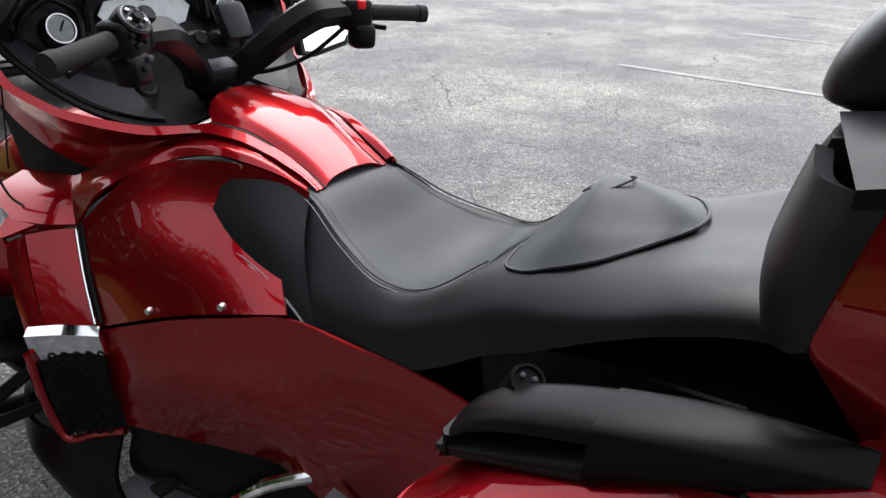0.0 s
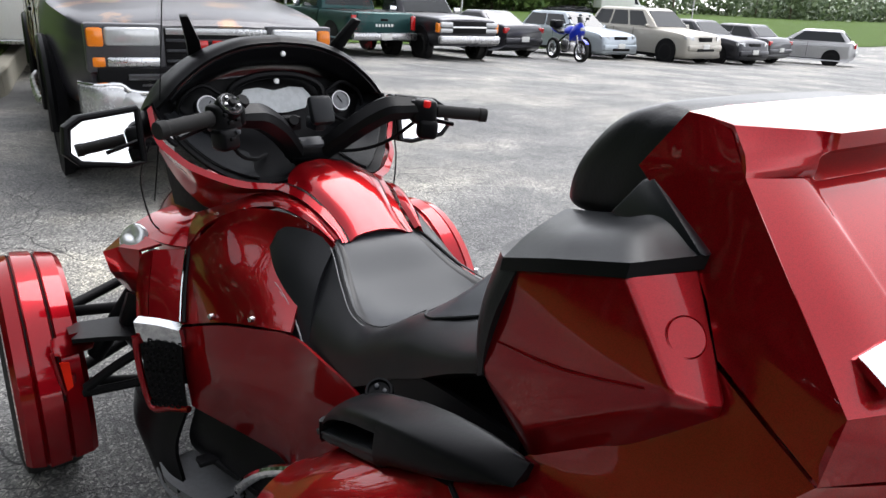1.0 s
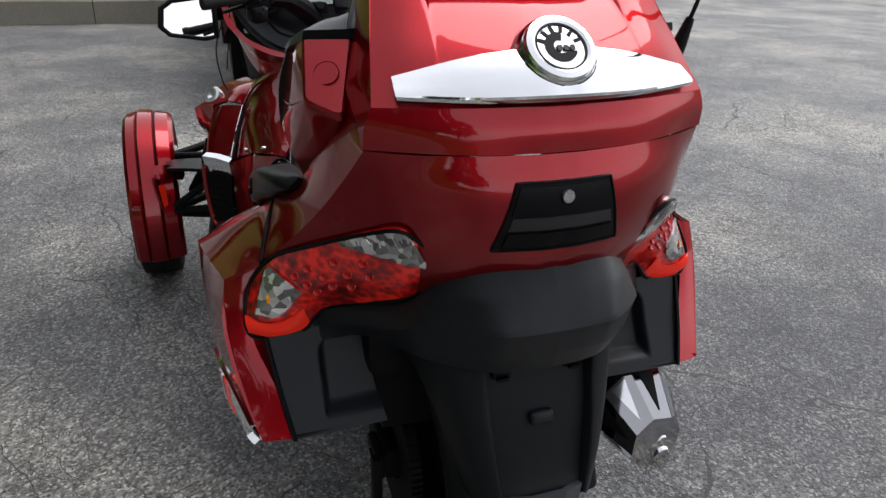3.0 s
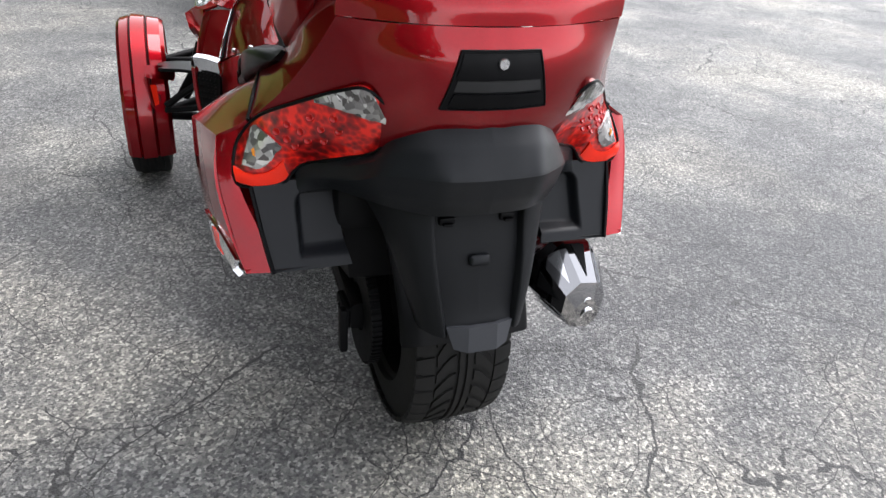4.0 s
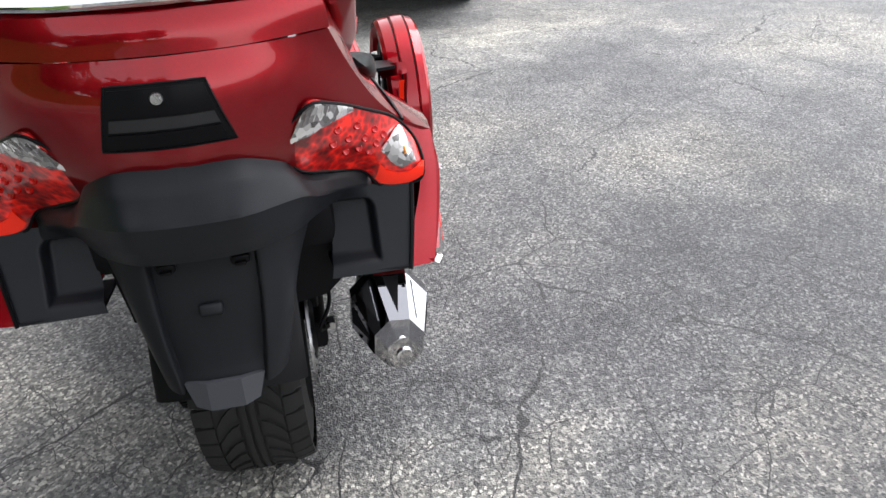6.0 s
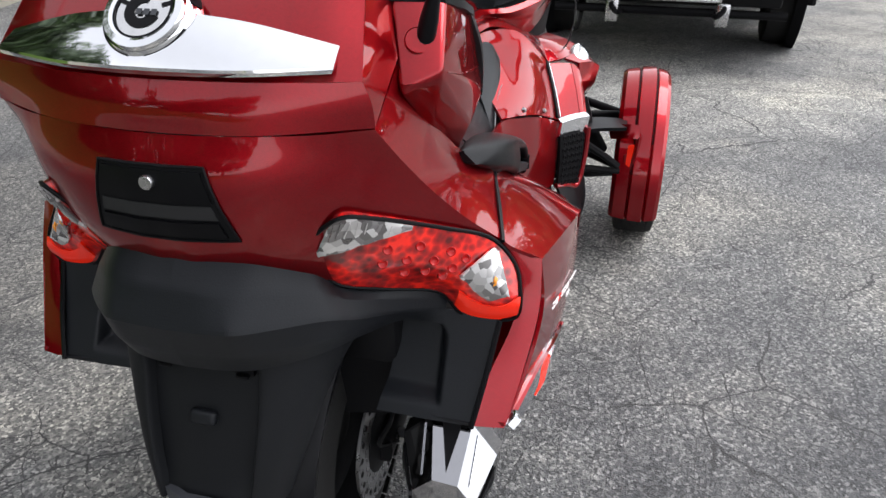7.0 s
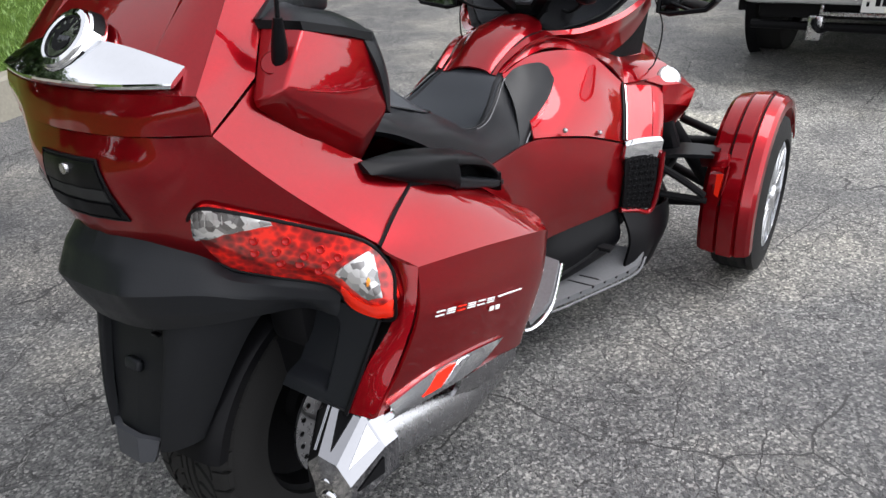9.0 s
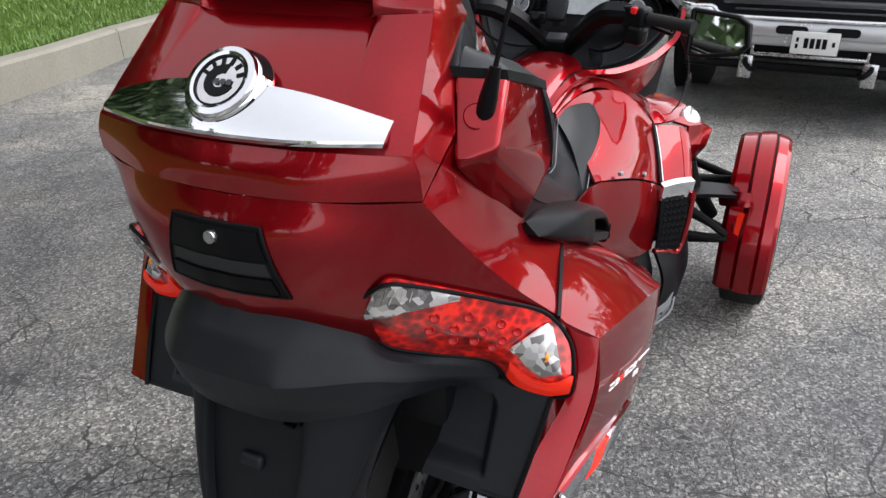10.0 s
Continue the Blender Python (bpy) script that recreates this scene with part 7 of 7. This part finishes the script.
    for x in (-.86, -.78, -.64, -.50, .50, .64, .78, .86):
        top = .755 if abs(x) > .6 else .70
        back = .12 if abs(x) > .8 else 0
        bump.append([(x, front - .02 - d + back, z) for d, z in ((-.05, top), (.12, top), (.165, top - .03), (.17, .60), (.158, .585), (.155, .545), (.12, .525), (-.03, .525))])
    part("front_bumper", loft(bump, 40, 28), BUMPER, o, "dull silver front bumper", 30)
    part("bumper_lip", tube([(-.86, front - .02, .757), (-.78, front - .14, .757), (-.64, front - .155, .757), (-.52, front - .165, .708), (0, front - .17, .702), (.52, front - .165, .708), (.64, front - .155, .757), (.78, front - .14, .757), (.86, front - .02, .757)], .014, 8, 60), CHROME, o, "bright chrome lip")
    for x in (-.12, .18):
        slot = [(x + e + .024 * math.cos(radians(a)), front - .200, .638 + .026 * math.sin(radians(a))) for e, a0 in ((.072, -90), (-.072, 90)) for a in range(a0, a0 + 181, 30)]
        slot_mesh = prism(slot, (0, 1, 0), .03)
        part("bumper_slot", slot_mesh, IRON, o, "black air slot")
    part("bumper_pad", box(0, front - .03, .775, 1.5, .08, .15, .01), IRON, o)
    part("lower_bar", joined(box(0, front - .075, .795, 1.16, .03, .040, .008), box(0, front - .07, .742, 1.0, .02, .012, .004)), P_GREY, o)
    part("lower_valance", box(0, front + .02, .47, 1.5, .1, .11, .02), IRON, o)
    part("skid_bar", joined(box(.0, front - .06, .455, .72, .03, .022, .004), box(-.35, front - .06, .48, .02, .03, .06, .004), box(.35, front - .06, .48, .02, .03, .06, .004)), STEEL, o, "pale steel skid bar")
    part("winch_bar", tube([(-.8, front + .02, .36), (.8, front + .02, .36)], .03, 8, 3, False), IRON, o)
    pl = part("number_plate", box(.03, front - .205, .565, .278, .012, .142, .006), PLATEW, o, "white number plate")
    for x, z, ww, hh in ((-.105, .585, .016, .028), (-.105, .545, .016, .028), (-.052, .565, .026, .062), (-.016, .565, .026, .062), (.020, .565, .026, .062), (.056, .565, .026, .062), (.108, .565, .018, .030)):
        part("plate_bar", box(.03 + x, front - .213, z, ww, .004, hh, .001), IRON, pl)
    part("underbody", box(0, 1.7, .48, 1.5, 4.8, .22, .03), IRON, o)
    part("front_axle", tube([(-.8, 0, .40), (.8, 0, .40)], .06, 10, 3, False), IRON, o)
    part("rear_axle", tube([(-.8, 3.65, .40), (.8, 3.65, .40)], .07, 10, 3, False), IRON, o)


big_truck()


def trailer():
    o = thing("cargo_trailer", "white aluminium cargo trailer with tread plate corner", "trailer", "", "", Matrix.Translation((0.78, 11.6, 0)) @ Matrix.Rotation(radians(-6), 4, "Z"))
    part("box", box(0, 2.2, 1.55, 2.3, 4.4, 2.1, .05), P_WHITE, o)
    part("corner_plate", box(-1.03, -.012, .90, .26, .02, .75, .004), STEEL, o, "tread plate")
    for i in range(6):
        for j in range(14):
            part("tread_stud", box(-1.14 + .045 * i, -.026, .56 + .05 * j, .018, .006, .008, 0, None), ALLOY, o)
    part("floor_rail", box(0, 2.2, .48, 2.34, 4.44, .06, .01), STEEL, o)
    part("trailer_edge", box(-1.155, -.0, 1.55, .02, .03, 2.1, .005), ALLOY, o)
    part("trailer_edge", box(-1.156, 1.5, 1.55, .006, .02, 2.0, 0), IRON, o)
    part("drawbar", tube([(0, 0, .50), (0, -1.3, .48)], .05, 8, 4, False), IRON, o)
    for s in (1, -1):
        for y in (1.7, 2.5):
            road_wheel(o, s * 1.0, y, .34, .2, ALLOY, 6)
        part("jack_leg", tube([(s * 1.05, .1, .5), (s * 1.05, .1, .0)], .02, 8, 3, False), IRON, o)


trailer()

pickup("black pickup truck with a teal tailgate parked tail first", (8.46, 18.16), 180, P_GREEN)
pickup("dark pickup truck with chrome grille facing outward", (10.51, 17.16), -2, P_BLACK, L=5.0)
car("black coupe with a rear spoiler parked tail first", (13.51, 18.49), 184, P_BLACK, 4.5, 1.75, 1.32, .9, .90, (-.6, .15), (1.0, 1.6), 1, .98, rim=IRON)
car("pale blue wagon with a black roof rack", (17.84, 18.38), -2, P_PALEBLUE, 4.5, 1.72, 1.45, .95, .95, (-.75, -.15), (1.75, 2.1), 2, 1.0, roofrack=True, rim=IRON)
car("champagne sport utility vehicle with silver wheels", (20.5, 17.27), -2, P_CHAMP, 4.9, 1.92, 1.74, 1.08, 1.12, (-1.0, -.3), (1.95, 2.35), 3, 1.2, rr=.38)
car("black sedan with chrome trim", (23.17, 17.05), -3, P_BLACK, 4.8, 1.82, 1.46, .96, .98)
car("dark grey hatchback sedan", (26.05, 17.83), 182, P_GREY, 4.6, 1.8, 1.44, .95, .98)
car("silver compact hatchback with red tail lamps", (29.72, 16.72), 205, P_SILVER, 4.1, 1.7, 1.42, .92, .95, (-.7, -.05), (1.45, 1.85), 1, .98, rr=.3)


def motorbike(label, where, turn, mat, group="motorcycles"):
    o = thing("motorcycle", label, "motorcycle", group, "", Matrix.Translation((*where, lot_z(*where))) @ Matrix.Rotation(radians(turn), 4, "Z"))
    for y, n in ((-.70, "front_wheel"), (.70, "rear_wheel")):
        m = Matrix.Translation((0, y, .31)) @ Matrix.Rotation(radians(90), 4, "Y")
        w = part(n, lathe(tyre(.31, .13 if y > 0 else .11, .23), 40, m, True), RUBBER, o, "", 50)
        part("rim", lathe([(.23, -.04), (.215, -.04), (.215, .04), (.23, .04)], 32, m, True), ALLOY, w)
        for k in range(5):
            part("spoke", box(.11, 0, 0, .2, .03, .025, .006, m @ Matrix.Rotation(2 * math.pi * k / 5, 4, "Z")), ALLOY, w)
        part("brake_disc", lathe([(.07, -.003), (.14, -.003), (.14, .003), (.07, .003)], 28, m @ Matrix.Translation((0, 0, -.06)), True), STEEL, w)
    part("tank", loft([[(x, y, z) for x, z in ((-a, .78), (-a, .88), (0, t), (a, .88), (a, .78))] for y, a, t in ((-.34, .08, .92), (-.22, .15, 1.0), (0, .15, .98), (.12, .08, .88))], 24, 12), mat, o)
    part("fairing", loft([[(x, y, z) for x, z in ((-a, b), (-a * 1.1, (b + t) / 2), (0, t), (a * 1.1, (b + t) / 2), (a, b))] for y, a, b, t in ((-.66, .06, .84, 1.0), (-.55, .15, .76, 1.12), (-.35, .18, .60, 1.05), (-.25, .14, .62, .95))], 24, 12), mat, o)
    part("headlamp", box(0, -.655, .93, .16, .06, .1, .03), BULB, o)
    part("windshield", patch([[(-.12, -.56, 1.10), (0, -.60, 1.12), (.12, -.56, 1.10)], [(-.09, -.46, 1.26), (0, -.48, 1.28), (.09, -.46, 1.26)]], 8, 5, .006, core=(0, 0, 1)), CARGLASS, o)
    part("seat", loft([[(x, y, z) for x, z in ((-a, t - .06), (-a, t), (a, t), (a, t - .06))] for y, a, t in ((.08, .09, .84), (.25, .14, .83), (.45, .13, .88), (.75, .08, .94))], 16, 10), VINYL, o)
    part("tail", loft([[(x, y, z) for x, z in ((-a, b), (0, t), (a, b))] for y, a, b, t in ((.3, .11, .74, .82), (.6, .1, .80, .88), (.86, .04, .88, .92))], 12, 8), mat, o)
    part("engine", joined(box(0, -.02, .45, .3, .42, .34, .05), box(0, -.16, .62, .24, .2, .16, .03)), STEEL, o)
    part("frame", joined(tube([(.1, -.3, .85), (.13, 0, .7), (.1, .35, .5)], .025, 8, 10), tube([(-.1, -.3, .85), (-.13, 0, .7), (-.1, .35, .5)], .025, 8, 10)), IRON, o)
    part("exhaust", tube([(.14, -.2, .3), (.16, .2, .28), (.17, .5, .38), (.17, .85, .52)], [.03, .03, .05, .055], 10, 16), STEEL, o)
    part("swing_arm", tube([(.09, .25, .38), (.09, .7, .31)], .03, 8, 4, False), ALLOY, o)
    for s in (1, -1):
        part("fork", tube([(s * .09, -.44, .98), (s * .09, -.70, .31)], .025, 8, 4, False), STEEL, o)
        part("handlebar", tube([(0, -.38, 1.02), (s * .2, -.36, 1.06), (s * .36, -.28, 1.02)], .015, 8, 10), IRON, o)
        part("mirror", joined(box(s * .32, -.42, 1.22, .12, .03, .07, .012), tube([(s * .26, -.36, 1.05), (s * .30, -.41, 1.2)], .008, 6, 4, False)), IRON, o)
    part("front_mudguard", patch([[(x, -.70 + .34 * math.cos(a), .31 + .34 * math.sin(a)) for x in (-.06, 0, .06)] for a in (radians(d) for d in range(40, 150, 20))], 4, 8, .006, core=(0, -.7, .31)), mat, o)
    part("top_case", box(0, .66, 1.02, .30, .32, .22, .05), BLACK, o)
    part("side_stand", tube([(-.1, .05, .35), (-.25, .12, .0)], .012, 6, 3, False), IRON, o)
    return o


motorbike("blue sport touring motorcycle with a black seat bag", (14.81, 15.59), -8, P_BLUE)
motorbike("black motorcycle parked beside a trailer", (4.6, 15.6), 20, P_BLACK)
motorbike("silver motorcycle parked beside a trailer", (5.3, 16.2), 15, P_SILVER)


def box_truck():
    o = thing("box_truck", "white box truck standing beyond the grass", "truck", "", "", Matrix.Translation((50.5, 46, 0.4)) @ Matrix.Rotation(radians(70), 4, "Z") @ Matrix.Scale(.72, 4))
    part("cargo_box", box(0, .9, 1.95, 2.3, 4.4, 2.3, .05), P_WHITE, o)
    part("cab", loft([body_ring(-3.1, .9, .5, 1.15), body_ring(-2.6, 1.0, .45, 1.3), body_ring(-1.4, 1.0, .45, 1.35)], 30, 8), P_WHITE, o)
    cabin(o, P_WHITE, 1.0, 1.3, 2.05, -2.4, -1.9, -1.45, -1.4, doors=1)
    for s in (1, -1):
        for y in (-2.2, 2.0):
            road_wheel(o, s * .95, y, .38, .22, STEEL, 6)


box_truck()


def sign_post(where, h, label, sign=False, r=.045):
    o = thing("sign_post" if sign else "lamp_post", label, "post", "", "", Matrix.Translation((*where, lot_z(*where))))
    part("pole", lathe([(r * 1.3, 0), (r * 1.3, .05), (r, .06), (r * .8, h), (0, h)], 14), STEEL, o)
    part("foot", lathe([(.16, 0), (.16, .10), (.12, .14), (r, .14)], 16), CONCRETE, o)
    if sign:
        part("sign_panel", box(0, -.06, h - .3, .42, .01, .55, .004), PLATEW, o)
    else:
        part("lamp_head", box(.35, 0, h, .7, .22, .1, .03), STEEL, o)
    return o


sign_post((9.0, 23.0), 2.5, "grey steel sign post beside the lot", True)
sign_post((16.5, 23.4), 7.0, "grey steel lamp post behind the parked cars")
sign_post((35.0, 26.5), 8.0, "grey steel lamp post behind the parked cars")


# ---- grass beyond the lot, trees, near grass blades ----
def far_grass():
    xs = [-160, -80, -40, -15, *range(-4, 60, 2), 70, 110, 180, 300]
    prof = [(20.0, 0.004), (20.4, 0.10), (23, 0.35), (28, 0.75), (36, 1.1), (60, 1.3), (120, 1.0), (300, .8)]
    g = []
    for y, z in prof:
        far = [(x, y + 2.2 + .10 * max(0, x - 20) + .15 * math.sin(x)) for x in xs]
        g.append([Vector((x, fy, z + .03 + lot_z(x, fy))) for x, fy in far])
    bm = grid_bm(g)
    bmesh.ops.recalc_face_normals(bm, faces=bm.faces)
    for f in bm.faces:
        if f.normal.z < 0:
            f.normal_flip()
    tagged(part("grass_field", bm, GRASS, None), "green grass rising gently behind the parked cars", "grass", kind="structure")


far_grass()


def woods(name, label, spots, mat, leaf, per, seed):
    """Trunks and crowns of many small leaf clumps in one object."""
    rng = np.random.default_rng(seed)
    V, F = [], []
    for x, y, z, h, r in spots:
        n = per
        d = rng.normal(size=(n, 3))
        d /= np.linalg.norm(d, axis=1)[:, None]
        rad = rng.uniform(.35, 1.0, n) ** .5
        lump = 1 + .28 * np.sin(d[:, 0] * 5 + x) * np.cos(d[:, 1] * 4 + y) + .2 * np.sin(d[:, 2] * 7 + x * 2)
        c = np.stack([x + d[:, 0] * r * rad * lump, y + d[:, 1] * r * rad * lump, z + h * .56 + d[:, 2] * h * .46 * rad * lump], 1)
        for p in c:
            if p[2] < z + .25:
                continue
            a, b = rng.normal(size=3), rng.normal(size=3)
            a *= leaf * rng.uniform(.5, 1.2) / np.linalg.norm(a)
            b *= leaf * rng.uniform(.5, 1.2) / np.linalg.norm(b)
            k = len(V)
            V += [tuple(p - a), tuple(p - b * .7), tuple(p + a), tuple(p + b * .7)]
            F.append((k, k + 1, k + 2, k + 3))
    me = bpy.data.meshes.new(name)
    me.from_pydata(V, [], F)
    me.materials.append(mat)
    ob = tagged(new(name, me), label, "trees", kind="stuff")
    tr = []
    for x, y, z, h, r in spots:
        tr.append(tube([(x, y, z - .3), (x + .1, y, z + h * .3), (x - .1, y + .1, z + h * .7)], [h * .025, h * .02, h * .008], 6, 5))
    tagged(part(name + "_trunks", joined(*tr), BARK, None), "grey brown tree trunks", "trees", kind="stuff")
    return ob


rng0 = random.Random(4)
wall_trees = [(x + rng0.uniform(-1.5, 1.5), 51 + .18 * x + rng0.uniform(-4, 8), .4, rng0.uniform(9, 14) * (1 if x < 38 else .42), rng0.uniform(3.0, 4.4)) for x in range(-30, 70, 2)]
wall_trees += [(x + rng0.uniform(-1, 1), 44 + .16 * x + rng0.uniform(-2, 2), .4, rng0.uniform(3.5, 6), rng0.uniform(2.0, 3.0)) for x in [k * 1.7 - 24 for k in range(50)]]
woods("woodland_edge", "dense green trees along the edge of the grass", wall_trees, LEAF, .52, 1500, 1)
far_trees = [(66 + k * 2.4 + rng0.uniform(-2, 2), 62 - .1 * k + rng0.uniform(-5, 10), -.6, rng0.uniform(4.0, 6.6), rng0.uniform(3.2, 4.6)) for k in range(48)]
woods("distant_trees", "hazy green trees far beyond the lot", far_trees, LEAF_FAR, .4, 500, 2)
# trees out of view, set here for the dark reflections in paint and chrome
side_trees = [(-22 - rng0.uniform(0, 4) - .2 * abs(y), y, 2.5, rng0.uniform(9, 14), rng0.uniform(3.0, 4.2)) for y in range(-26, 34, 4)]
side_trees += [(-12 - rng0.uniform(0, 3), y, 1.2, rng0.uniform(11, 15), rng0.uniform(3.2, 4.2)) for y in range(5, 36, 2)]
side_trees += [(-16.5 - rng0.uniform(0, 2.5), y, 2.0, rng0.uniform(8, 12), rng0.uniform(3.0, 3.8)) for y in range(-18, 4, 3)]
side_trees += [(x + rng0.uniform(-1, 1), -20 - rng0.uniform(0, 3), .3, rng0.uniform(8, 12), rng0.uniform(2.8, 3.6)) for x in range(-13, -1, 3)]
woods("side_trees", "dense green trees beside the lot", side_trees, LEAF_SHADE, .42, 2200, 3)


def blades():
    """Grass blades on the strip of bank nearest to the kerb."""
    rng = np.random.default_rng(7)
    line = cr([(x, y, 0) for x, y in KERB], 70)
    V, F = [], []
    for i in range(15, 62):
        p, q = line[i], line[i + 1]
        d = (q - p).normalized()
        out = Vector((-d.y, d.x, 0))
        for k in range(520):
            o = .2 + 3.2 * rng.random() ** 1.6
            c = p.lerp(q, rng.random()) + out * o
            z = float(np.interp(o, [.185, .6, 1.5, 3.5], [.28, .3, .36, .55]))
            h, a = rng.uniform(.03, .085), rng.uniform(0, 6.28)
            w = rng.uniform(.006, .012)
            dx, dy = math.cos(a) * w, math.sin(a) * w
            n = len(V)
            V += [(c.x - dx, c.y - dy, z - .01), (c.x + dx, c.y + dy, z - .01), (c.x + rng.normal() * .03, c.y + rng.normal() * .03, z + h)]
            F.append((n, n + 1, n + 2))
    me = bpy.data.meshes.new("grass_blades")
    me.from_pydata(V, [], F)
    me.materials.append(BLADE)
    tagged(new("grass_blades", me), "short green grass blades behind the kerb", "grass", kind="stuff")


blades()
